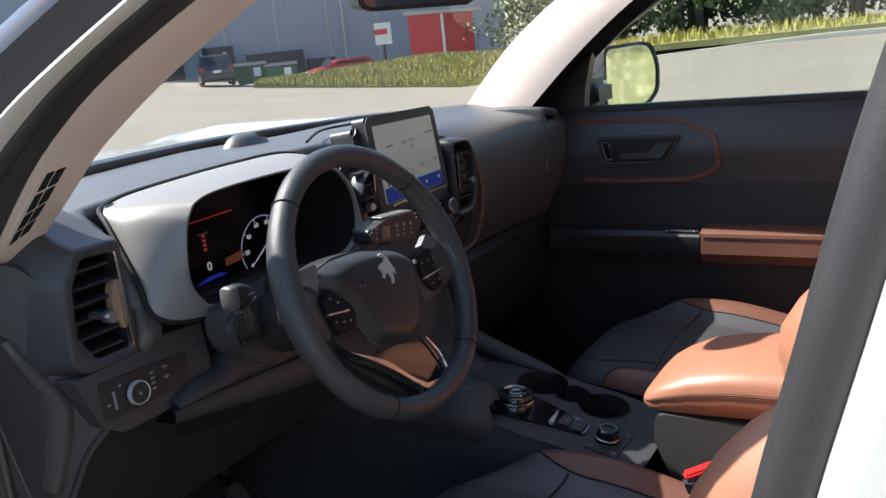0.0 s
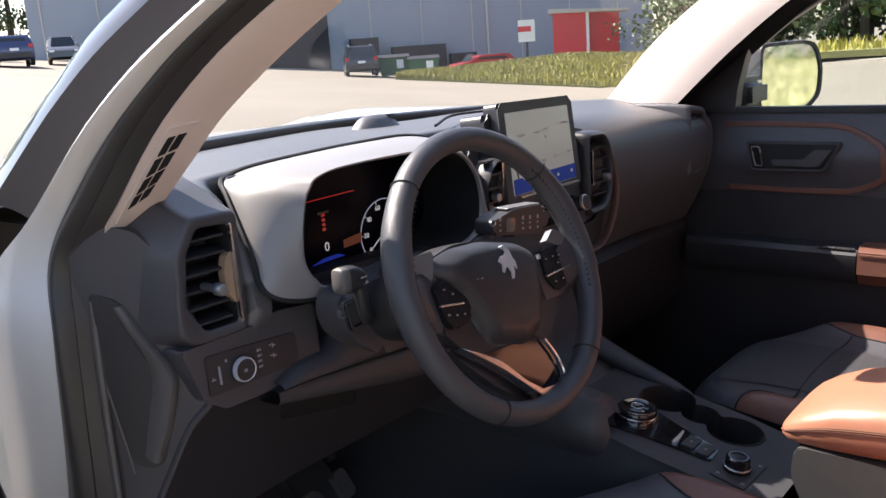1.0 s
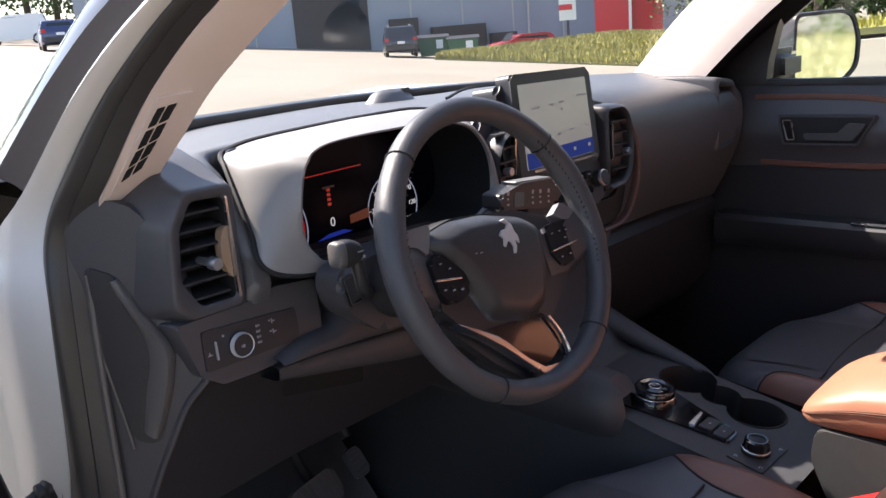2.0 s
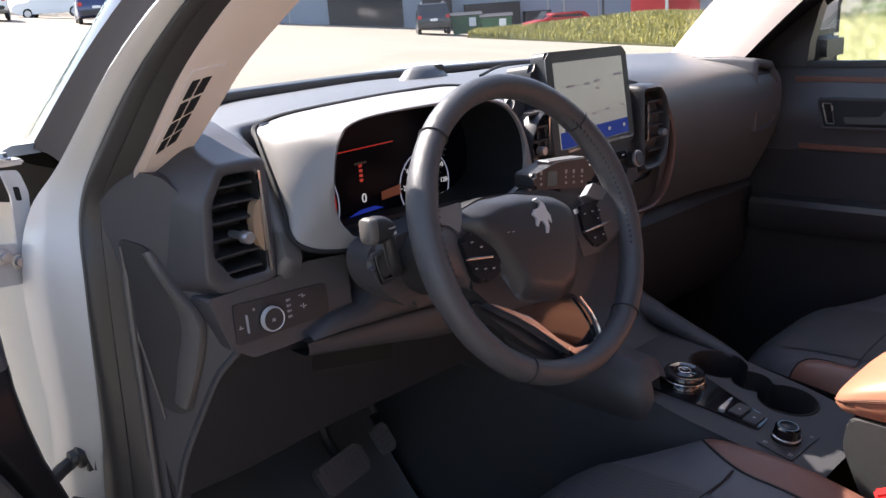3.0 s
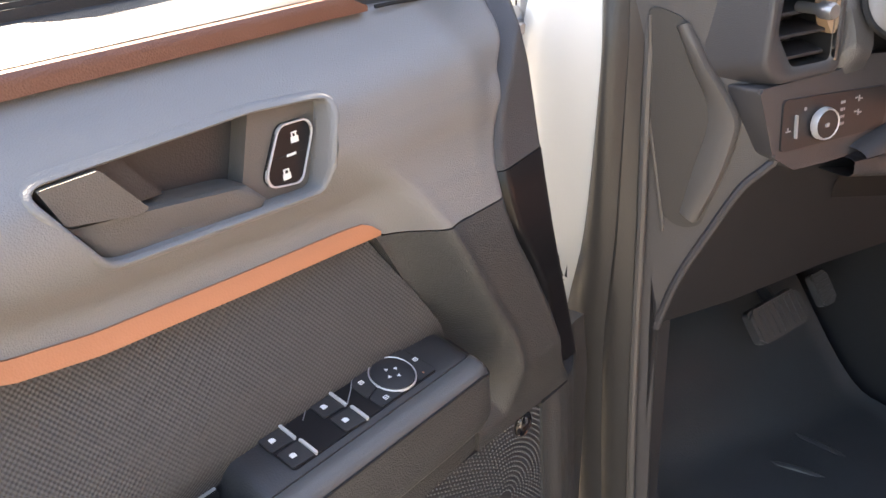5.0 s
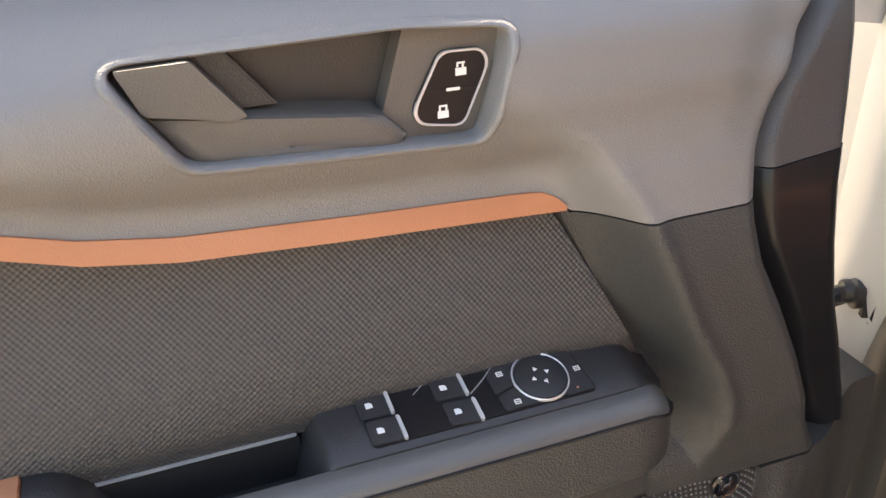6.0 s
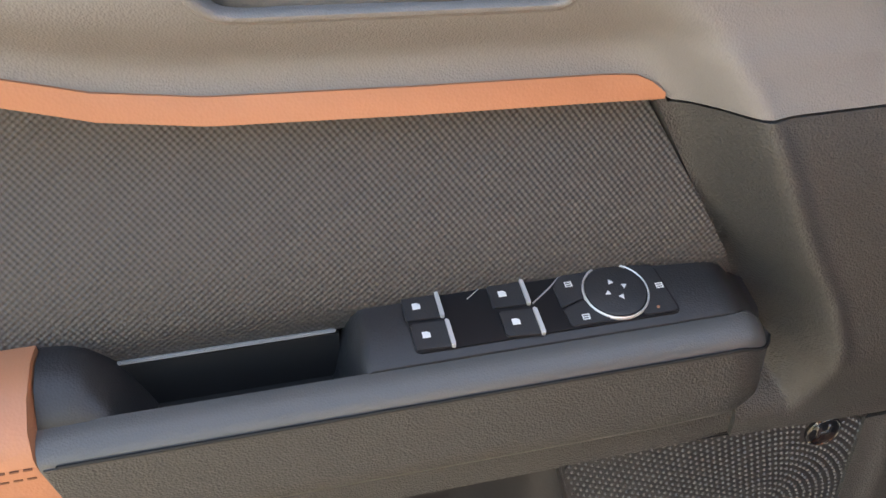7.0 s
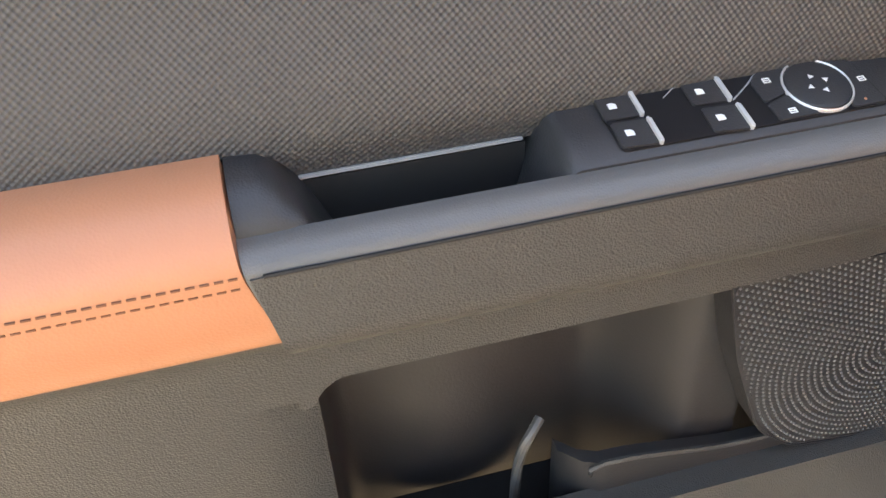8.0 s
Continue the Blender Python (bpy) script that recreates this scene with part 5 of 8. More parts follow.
GRO = [((x - 0.19) * 1.03 + 0.19, (y - 0.80) * 1.03 + 0.80) for x, y in GR]
part("grille_rim", ring_plate(GRO, GR, 0.085, 0.1060, DM, 0.001), M_BLACK, spk)


def grille_dots():
    """Raised web of the loudspeaker grille: small studs on rings round the loudspeaker's middle, paler to paint its
    highlights.
    """
    verts, faces = [], []
    c = Vector((0.168, 0.800))
    for i in range(3, 42):
        rad = i * 0.0041
        n = int(2 * math.pi * rad / 0.0037)
        for j in range(n):
            a = 2 * math.pi * (j + 0.5 * (i % 2)) / n
            u, z = c.x + rad * math.cos(a), c.y + rad * math.sin(a)
            if not inside(GR, u, z) or (Vector((u, z)) - Vector((0.1375, 0.862))).length < 0.0115:
                continue
            k = len(verts)
            verts += [DM @ Vector((u + dx * 0.00135, z + dz * 0.00135, 0.1046)) for dx, dz in ((-1, 0), (0, -1), (1, 0), (0, 1))] + [DM @ Vector((u, z, 0.1056))]
            faces += [(k, k + 1, k + 4), (k + 1, k + 2, k + 4), (k + 2, k + 3, k + 4), (k + 3, k, k + 4)]
    bm = bmesh.new()
    vs = [bm.verts.new(v) for v in verts]
    for fc in faces:
        bm.faces.new([vs[i] for i in fc])
    return bm


tagged(part("grille_web", grille_dots(), M_GRILLE, spk), kind="stuff")
part("round_badge", lathe([(0, 0.0018), (0.0085, 0.0018), (0.0098, 0.0026), (0.0108, 0.0018), (0.0108, 0)], DM @ Matrix.Translation((0.1375, 0.862, 0.1045)), 24), M_GLOSS, spk, "small round badge with a bright sign")
part("badge_sign", mini([rect(0.1405, 0.862, 0.0018, 0.008, 0.0006), rect(0.1370, 0.8605, 0.0045, 0.0018, 0.0006), rect(0.1340, 0.863, 0.0018, 0.006, 0.0006)], 0.1062, 0.1068, DM), M_CHROME, spk)

# outside mirror of this door
mir = thing("driver_mirror", "black door mirror on the open driver's door", "mirror")
part("housing", prism(rounded([(0.20, 1.215), (0.39, 1.215), (0.40, 1.33), (0.36, 1.38), (0.22, 1.37)], 0.03), -0.26, -0.14, DM, 0.025, 3, True), M_BLACK, mir)
part("foot", box((0.235, 1.215, -0.09), (0.07, 0.03, 0.14), 0.01, DM), M_BLACK, mir)


# ---- dashboard ----
dash = thing("dashboard", "charcoal dashboard with a silver-lit instrument hood and tan trim", "dashboard")


def dash_profile(x):
    """Cross-section (y, z) of the dashboard pad at x, from the windscreen to the lower edge."""
    k = smooth(-0.16, 0.16, x)
    e = smooth(0.40, 0.66, abs(x))
    top = 1.252 - 0.020 * x / 0.6
    front = 0.60 - 0.17 * e
    deep = [(front, 1.256), (0.44, 1.258), (0.36, 1.2570), (0.328, 1.2560), (0.322, 1.24), (0.318, 1.20), (0.315, 1.12), (0.315, 1.05), (0.315, 0.98)]
    side = [(front, 1.256), (0.44, 1.258), (0.36, 1.2570), (0.314, 1.2545), (0.274, 1.237), (0.236, 1.194), (0.215, 1.160), (0.2035, 1.125), (0.2130, 1.098)]
    pas = [(front, 1.248), (0.44, 1.254), (0.34, top + 0.006), (0.27, top - 0.006), (0.232, 1.212), (0.220, 1.175), (0.226, 1.11), (0.255, 1.04), (0.285, 0.985)]
    cap = [(front, 1.256), (0.44, 1.258), (0.36, 1.2570), (0.318, 1.2530), (0.295, 1.240), (0.280, 1.20), (0.275, 1.12), (0.275, 1.05), (0.29, 0.98)]
    r, q = smooth(-0.566, -0.556, x), smooth(-0.597, -0.606, x)
    drv = [(lerp(lerp(a[0], b[0], r), c[0], q), lerp(lerp(a[1], b[1], r), c[1], q)) for a, b, c in zip(side, deep, cap)]
    return [Vector((x, lerp(a[0], b[0], k) , lerp(a[1], b[1], k) - 0.012 * e)) for a, b in zip(drv, pas)]


xs = [-0.70 + i * 0.01 for i in range(21)] + [-0.48 + i * 0.02 for i in range(58)]
part("top_pad", loft([spline(dash_profile(x), 5) for x in xs]), M_DASHTOP, dash, "charcoal soft-grained dashboard pad", 60)
part("lower_dash", loft([[Vector((x, y, z)) for y, z in ((0.310, 0.985), (0.285, 0.955), (0.300, 0.80), (0.36, 0.73), (0.55, 0.70))] for x in (0.17, 0.30, 0.45, 0.60, 0.67)]), M_BLACK, dash, "black glovebox side of the dashboard")
dome = part("sensor_dome", loft([[Vector((-0.075 + r * 0.050 * math.cos(a), 0.512 + r * 0.028 * math.sin(a), 1.258 + h)) for a in [2 * math.pi * i / 24 for i in range(24)]] for r, h in ((1.2, -0.01), (1.0, 0.0), (0.75, 0.012), (0.45, 0.018), (0.05, 0.019))], True), M_DASHTOP, dash)
part("sensor", box((-0.050, 0.500, 1.271), (0.022, 0.014, 0.010), 0.003), M_BLACK, dome)

# left end with its air vent
VO = [(-0.598, 1.2270), (-0.655, 1.2275), (-0.676, 1.192), (-0.682, 1.114), (-0.666, 1.0970), (-0.600, 1.0970)]
VI = [(-0.6085, 1.2155), (-0.6465, 1.2170), (-0.6630, 1.190), (-0.6690, 1.1385), (-0.6500, 1.1075), (-0.6080, 1.1075)]
vo, vi = rounded(VO, 0.008), rounded(VI, 0.006)


def ring_at(pts, y, grow=0.0, dx=0.0, dz=0.0):
    cx, cz = -0.640, 1.160
    return [Vector((cx + (a - cx) * (1 + grow) + dx, y, cz + (b - cz) * (1 + grow) + dz)) for a, b in pts]


part("end_cap", loft([ring_at(vo, 0.36, 0.75, -0.020, -0.012), ring_at(vo, 0.31, 0.66, -0.018, -0.010), ring_at(vo, 0.27, 0.30, -0.006, 0.002), ring_at(vo, 0.235, 0.10), ring_at(vo, 0.216, 0.03), ring_at(vo, 0.2105, 0.0), ring_at(vo, 0.2095, -0.04), ring_at(vi, 0.2110, 0.045), ring_at(vi, 0.2135, 0.0)], True), M_DASH, dash, "charcoal end cap round the side air vent", 75)
# inner wall and back blackened to hold the vent's shade
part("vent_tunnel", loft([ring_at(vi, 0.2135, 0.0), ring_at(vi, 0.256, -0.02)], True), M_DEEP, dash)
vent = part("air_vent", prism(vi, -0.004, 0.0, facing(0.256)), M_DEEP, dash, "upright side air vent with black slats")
for i in range(6):
    z = 1.2035 - i * 0.0178
    w0, w1 = line([(1.10, -0.648), (1.14, -0.668), (1.19, -0.662), (1.22, -0.648)], z), -0.6115
    slat = prism(rounded([(0.218, -0.0016), (0.246, 0.0040), (0.246, 0.0062), (0.218, 0.0014)], 0.001), w0, w1, frame_m((0, 0, z), (0, 1, 0), (0, 0, 1), (1, 0, 0)))
    part("slat", slat, M_BLACK, vent)
kn = part("vent_knob", lathe([(0, 0.016), (0.0055, 0.016), (0.0068, 0.013), (0.0068, 0.004), (0.0042, 0.0), (0.0042, -0.02)], facing(0.200, -0.6420, 1.1545), 14), M_STEEL, vent, "ribbed silver vent knob")
part("chrome_edge", prism(rounded([(-0.6075, 1.1075), (-0.6040, 1.1075), (-0.6060, 1.2155), (-0.6085, 1.2155)], 0.001), -0.003, 0.0015, facing(0.2105), 0.0008), M_CHROME, vent, "bright strip beside the vent")
part("bronze_tab", prism(rounded([(-0.6085, 1.128), (-0.6085, 1.185), (-0.6150, 1.180), (-0.6190, 1.165), (-0.6190, 1.150), (-0.6150, 1.138)], 0.002), -0.012, -0.0005, facing(0.2125)), M_BRONZE, vent)

# headlamp switch panel below the vent
part("switch_fascia", prism(rounded([(-0.684, 1.0955), (-0.600, 1.0975), (-0.560, 1.1050), (-0.505, 1.1000), (-0.505, 1.026), (-0.56, 1.021), (-0.60, 1.019), (-0.642, 1.020), (-0.666, 1.036)], 0.004), -0.08, 0.0, facing(0.2125, 0, 0, 3), 0.003), M_DASH, dash, "charcoal panel below the vent")
lp = part("lamp_panel", prism(rounded([(-0.6590, 1.083), (-0.5400, 1.0755), (-0.5385, 1.044), (-0.5450, 1.0385), (-0.6600, 1.039)], 0.004), -0.004, 0.0012, facing(0.2118, 0, 0, 3), 0.0008), M_BLACK, dash, "black headlamp switch panel with white signs")
LM = facing(0.2104, 0, 0, 3)
part("lamp_knob", lathe([(0, 0.0084), (0.0115, 0.0084), (0.0119, 0.0075), (0.0119, 0.005), (0.0119, 0.0)], facing(0.2075, -0.6168, 1.0570, 3), 36), M_BLACK, lp, "round headlamp knob with a bright ring")
part("knob_ring", lathe([(0.0119, 0.0086), (0.0128, 0.0092), (0.0137, 0.0070), (0.0137, 0.003), (0.0120, 0.001)], facing(0.2078, -0.6168, 1.0570, 3), 40), M_SILVER, lp)
part("knob_sign", mini([rect(-0.6172, 1.0570, 0.0032, 0.0036, 0.0008), rect(-0.6198, 1.0570, 0.0010, 0.0006), rect(-0.6198, 1.0582, 0.0010, 0.0006), rect(-0.6198, 1.0558, 0.0010, 0.0006)], 0.0086, 0.0090, facing(0.2075, 0, 0, 0)), M_GREYICON, lp)
part("slider", prism(rect(-0.6455, 1.0590, 0.0018, 0.020, 0.0006), 0, 0.0025, LM), M_GREYICON, lp)
part("lamp_sign", mini([rect(-0.6530, 1.0560, 0.0055, 0.0012), rect(-0.6535, 1.0575, 0.0012, 0.003), rect(-0.6350, 1.0720, 0.0030, 0.0030, 0.0014)], 0, 0.0004, LM), M_GREYICON, lp)
for i in range(4):
    part("lamp_sign", mini([rect(-0.5930, 1.0700 - i * 0.0062, 0.0032, 0.0028, 0.0010), rect(-0.5900, 1.0700 - i * 0.0062, 0.0012, 0.0024)], 0, 0.0004, LM), M_GREYICON, lp)
for i in range(2):
    part("lamp_sign", mini([rect(-0.5730, 1.0700 - i * 0.0120, 0.0014, 0.0052), rect(-0.5762, 1.0710 - i * 0.0120, 0.0028, 0.0014), rect(-0.5705, 1.0695 - i * 0.0120, 0.0028, 0.0014)], 0, 0.0004, LM), M_GREYICON, lp)

# grip-shaped side piece and knee panel
SM = frame_m((-0.726, 0.299, 0), (0.642, -0.7665, 0), (0, 0, 1), (-0.7665, -0.642, 0))     # (towards the cabin, up, out of the side)
CREASE = [(0.102, 1.098), (0.109, 1.036), (0.104, 1.024), (0.084, 1.002), (0.060, 0.958), (0.0385, 0.916), (0.028, 0.890), (0.0155, 0.850)]
part("side_panel", prism([(-0.014, 0.46), (0.012, 0.46)] + CREASE[::-1] + [(0.096, 1.15), (0.078, 1.195), (0.056, 1.218), (-0.014, 1.240)], -0.02, 0.0, SM), M_DASH, dash, "charcoal side panel of the dashboard", 50)
part("side_pad", prism(rounded([(0.0, 1.159), (0.028, 1.149), (0.040, 1.132), (0.078, 1.066), (0.0735, 1.030), (0.051, 0.962), (0.034, 0.960), (0.0165, 0.970), (0.0, 1.06)], 0.008), -0.002, 0.0022, SM, 0.0015), M_BLACK, dash, "black inset pad on the dashboard's side")
grip_in = spline([Vector(p) for p in ((0.0235, 1.141, 0.003), (0.034, 1.115, 0.003), (0.050, 1.080, 0.003), (0.0525, 1.055, 0.003), (0.043, 1.018, 0.003), (0.0330, 0.975, 0.003))], 5)
grip_out = spline([Vector(p) for p in ((0.0300, 1.144, 0.008), (0.050, 1.108, 0.011), (0.0735, 1.070, 0.012), (0.0735, 1.045, 0.012), (0.062, 1.005, 0.011), (0.0460, 0.968, 0.008))], 5)
gb = loft([[p.lerp(q, k / 4) + Vector((0, 0, 0.002 * math.sin(math.pi * k / 4))) for k in range(5)] + [q + Vector((0.003, 0, -0.003)), q + Vector((0.004, 0, -0.010)), p + Vector((0, 0, -0.004))] for p, q in zip(grip_in, grip_out)], True, True)
gb.transform(SM)
part("side_grip", gb, M_GRIP, dash, "grey angled facet on the dashboard's side", 50)
part("pad_edge", tube([SM @ Vector((x, z, 0.002)) for x, z in ((0.001, 1.150), (0.003, 1.06), (0.0165, 0.972), (0.0185, 0.955))], 0.0016, 6), M_GRIP, dash)
part("knee_edge", tube(spline([SM @ Vector((x, z, 0.001)) for x, z in CREASE], 4), 0.0040, 8, up=(0, 1, 0)), M_DASH, dash, "grey edge of the knee panel")
knee = part("knee_panel", loft([[Vector((x, y, z)) for x, z in row] for y, row in ((0.226, [(-0.664, 1.030), (-0.60, 1.032), (-0.52, 1.03), (-0.18, 0.99)]), (0.262, [(-0.701, 0.930), (-0.62, 0.935), (-0.50, 0.93), (-0.17, 0.90)]), (0.285, [(-0.715, 0.855), (-0.62, 0.853), (-0.50, 0.86), (-0.17, 0.86)]), (0.45, [(-0.716, 0.83), (-0.62, 0.84), (-0.50, 0.86), (-0.17, 0.87)]))]), M_BLACK, dash, "black knee panel under the wheel")
# sheet added to draw the shadowed void beside the column
part("under_hood", prism(rounded([(-0.605, 1.085), (-0.600, 1.135), (-0.50, 1.122), (-0.20, 1.112), (-0.20, 1.02), (-0.55, 1.02)], 0.004), -0.02, 0.0, facing(0.2290)), M_BLACK, dash, "black sheet for the shadowed void under the instrument hood")
TRIM_TOP = [(-0.578, 1.028), (-0.560, 1.034), (-0.540, 1.040), (-0.500, 1.042), (-0.486, 1.050), (-0.472, 1.060), (-0.450, 1.064), (-0.30, 1.060), (-0.20, 1.055)]
TRIM_LOW = [(-0.578, 1.021), (-0.527, 1.019), (-0.315, 1.000), (-0.20, 0.982)]
LIP_LOW = [(-0.584, 1.001), (-0.378, 0.957), (-0.226, 0.933), (-0.20, 0.928)]
cols = [-0.578 + i * 0.378 / 60 for i in range(61)]
part("column_trim", loft([[Vector((x, y, lerp(line(TRIM_TOP, x), line(TRIM_LOW, x), f))) for x in cols] for y, f in ((0.235, -0.02), (0.212, 0.0), (0.201, 0.05), (0.195, 0.18), (0.190, 0.5), (0.188, 0.85), (0.190, 0.96), (0.197, 1.0), (0.235, 1.02))]), M_DASH, dash, "charcoal trim under the steering column", 70)
part("column_lip", loft([[Vector((x, y, lerp(line(TRIM_LOW, x) - 0.0035, line(LIP_LOW, x), f))) for x in cols] for y, f in ((0.235, 0.0), (0.204, 0.0), (0.199, 0.08), (0.199, 0.7), (0.203, 0.92), (0.212, 1.0), (0.26, 1.03))]), M_DASH, dash, "charcoal lip under the steering column", 70)
# sheet just proud of the knee panel, black as a slot's shade
part("knee_slot", loft([[Vector((x, lerp(0.226, 0.262, (1.03 - z) / 0.10) - 0.003, z)) for x, z in row] for row in ([(-0.545, 0.988), (-0.43, 0.962), (-0.319, 0.938)], [(-0.546, 0.970), (-0.43, 0.945), (-0.315, 0.920)], [(-0.542, 0.958), (-0.43, 0.931), (-0.312, 0.907)])]), M_DEEP, dash, "black sheet drawn as a shaded slot above the knee panel")
part("hood_release", prism(rounded([(-0.475, 1.000), (-0.435, 1.012), (-0.425, 1.004), (-0.455, 0.990)], 0.003), 0, 0.016, facing(0.222), 0.003), M_BLACK, dash, "black release lever")

# instrument hood
SEAM = [(-0.577, 0.196, 1.131), (-0.581, 0.205, 1.145), (-0.577, 0.214, 1.163), (-0.573, 0.234, 1.193), (-0.562, 0.271, 1.232), (-0.551, 0.295, 1.245), (-0.529, 0.310, 1.249), (-0.491, 0.315, 1.254), (-0.41, 0.318, 1.257), (-0.30, 0.320, 1.259), (-0.21, 0.318, 1.258), (-0.165, 0.300, 1.245), (-0.142, 0.268, 1.21), (-0.135, 0.235, 1.17), (-0.150, 0.205, 1.13), (-0.22, 0.195, 1.105), (-0.35, 0.192, 1.100), (-0.50, 0.190, 1.110), (-0.554, 0.190, 1.119)]
MOUTH = [(-0.528, 1.150), (-0.531, 1.165), (-0.530, 1.18), (-0.527, 1.20), (-0.520, 1.226), (-0.512, 1.238), (-0.502, 1.247), (-0.471, 1.2535), (-0.402, 1.2555), (-0.31, 1.2540), (-0.262, 1.247), (-0.228, 1.230), (-0.205, 1.195), (-0.203, 1.15), (-0.222, 1.126), (-0.27, 1.113), (-0.36, 1.110), (-0.49, 1.118), (-0.518, 1.134)]
hs, hm = spline([Vector(p) for p in SEAM], 5, True), spline([Vector((x, 0.188, z)) for x, z in MOUTH], 5, True)


def hood_ring(f, dy=0.0, grow=0.0):
    out = []
    for p, q in zip(hs, hm):
        c = p.lerp(q, f)
        away = Vector((c.x + 0.36, 0, c.z - 1.17)).normalized()
        out.append(c + Vector((0, dy, 0)) + away * (0.008 * math.sin(math.pi * min(1, max(0, f))) + grow))
    return out


part("instrument_hood", loft([hood_ring(0, 0.012, -0.012), hood_ring(0.0, 0.002, -0.002), hood_ring(0.06), hood_ring(0.25), hood_ring(0.5), hood_ring(0.75), hood_ring(0.92), hood_ring(0.985, -0.001), hood_ring(1.0, 0.001, -0.002), hood_ring(1.0, 0.006, -0.003)], True), M_HOOD, dash, "grey instrument hood round the display", 60)
# tunnel walls painted black for the shade under the hood
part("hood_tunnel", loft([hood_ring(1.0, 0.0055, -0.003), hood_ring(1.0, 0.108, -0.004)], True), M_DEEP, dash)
part("hood_seam", sweep(hood_ring(0.0, 0.001, 0.001), circle(0.0030, 6), (0, 1, 0), True), M_DEEP, dash)
part("top_seam", tube(spline([(-0.18, 0.285, 1.270), (-0.05, 0.36, 1.272), (0.05, 0.37, 1.270)], 6), 0.0022, 6), M_DEEP, dash)
clu = part("cluster_display", prism(rounded([(-0.545, 1.085), (-0.19, 1.085), (-0.19, 1.2500), (-0.545, 1.2500)], 0.01), -0.01, 0.0, facing(0.296)), M_DISPLAY, dash, "dark instrument display showing dials")
CM = facing(0.2955)
M_RING = glow("ring_light", (0.55, 0.6, 0.8), 0.11)
M_NUM = glow("white_light", (0.9, 0.9, 0.95), 0.13)
M_REDL = glow("red_light", (0.75, 0.05, 0.04), 0.10)
M_BLUEL = glow("blue_light", (0.03, 0.06, 0.55), 0.10)
M_AMBER = glow("amber_light", (0.45, 0.14, 0.08), 0.05)
M_DIM = glow("dim_light", (0.05, 0.035, 0.03), 0.12)


def arc(cx, cz, r, a0, a1, w, n=28):
    out = [(cx + r * math.cos(radians(lerp(a0, a1, i / n))), cz + r * math.sin(radians(lerp(a0, a1, i / n)))) for i in range(n + 1)]
    inn = [(cx + (r - w) * math.cos(radians(lerp(a1, a0, i / n))), cz + (r - w) * math.sin(radians(lerp(a1, a0, i / n)))) for i in range(n + 1)]
    return out + inn


SC = (-0.293, 1.135)
TC = (-0.508, 1.137)
part("dial_ring", prism(arc(*SC, 0.047, -40, 225, 0.0016), 0, 0.0005, CM), M_RING, clu)
part("dial_ring", prism(arc(*TC, 0.066, -60, 60, 0.0016), 0, 0.0005, CM), M_RING, clu)
part("red_band", prism(arc(*TC, 0.061, -30, 15, 0.008), 0, 0.0005, CM), M_REDL, clu)
for i, tx in enumerate(("0", "20", "40", "60", "80", "100", "120", "140")):
    a = radians(215 - i * 36)
    lettering(tx, 0.0095, CM @ Matrix.Translation((SC[0] + 0.036 * math.cos(a), SC[1] + 0.036 * math.sin(a), 0.0008)), M_NUM, clu, "dial_number")
    part("tick", prism(rect(0, 0, 0.005, 0.0010), 0, 0.0004, CM @ Matrix.Translation((SC[0] + 0.0435 * math.cos(a), SC[1] + 0.0435 * math.sin(a), 0)) @ Matrix.Rotation(a, 4, 'Z')), M_NUM, clu)
na = radians(215)
part("needle", prism([(-0.004, -0.0010), (0.040, -0.0005), (0.040, 0.0005), (-0.004, 0.0010)], 0.001, 0.0016, CM @ Matrix.Translation((*SC, 0)) @ Matrix.Rotation(na, 4, 'Z')), M_NUM, clu)
lettering("7", 0.010, CM @ Matrix.Translation((-0.466, 1.147, 0.0008)), M_NUM, clu, "dial_number")
lettering("8", 0.010, CM @ Matrix.Translation((-0.468, 1.120, 0.0008)), M_NUM, clu, "dial_number")
lettering("0", 0.017, CM @ Matrix.Translation((-0.402, 1.136, 0.0008)), M_NUM, clu, "speed_digit")
part("blue_glow", prism([(-0.430, 1.116), (-0.37, 1.118), (-0.385, 1.123), (-0.41, 1.122)], 0, 0.0004, CM), M_BLUEL, clu)
for i in range(4):
    part("warning_bar", prism(rect(-0.4035, 1.160 + i * 0.0062, 0.0056, 0.0038, 0.0008), 0, 0.0004, CM), M_REDL, clu)
part("red_line", prism([(-0.455, 1.1990), (-0.345, 1.2010), (-0.345, 1.2022), (-0.455, 1.2002)], 0, 0.0004, CM), M_REDL, clu)
part("bronze_patch", prism([(-0.372, 1.128), (-0.338, 1.130), (-0.338, 1.143), (-0.372, 1.139)], 0, 0.0005, CM), M_AMBER, clu)
for x, w in ((-0.445, 0.026), (-0.400, 0.012), (-0.375, 0.010)):
    part("small_writing", prism(rect(x, 1.105, w, 0.0032), 0, 0.0004, CM), M_GREYICON, clu)
for x in (-0.432, -0.420, -0.408):
    part("small_writing", prism(rect(x, 1.0945, 0.006, 0.0035), 0, 0.0004, CM), M_REDL, clu)
part("small_writing", prism(rect(-0.403, 1.182, 0.020, 0.0030), 0, 0.0004, CM), M_DIM, clu)

# centre of the dashboard
cen = part("dash_centre", prism(rounded([(-0.175, 1.235), (-0.14, 1.245), (0.10, 1.24), (0.165, 1.225), (0.190, 1.19), (0.200, 1.13), (0.180, 1.04), (0.15, 1.015), (0.12, 0.985), (-0.15, 0.985), (-0.18, 1.06)], 0.015), -0.05, 0.0, facing(0.232, 0, 0, 4), 0.008), M_DASH, dash, "charcoal centre stack of the dashboard")
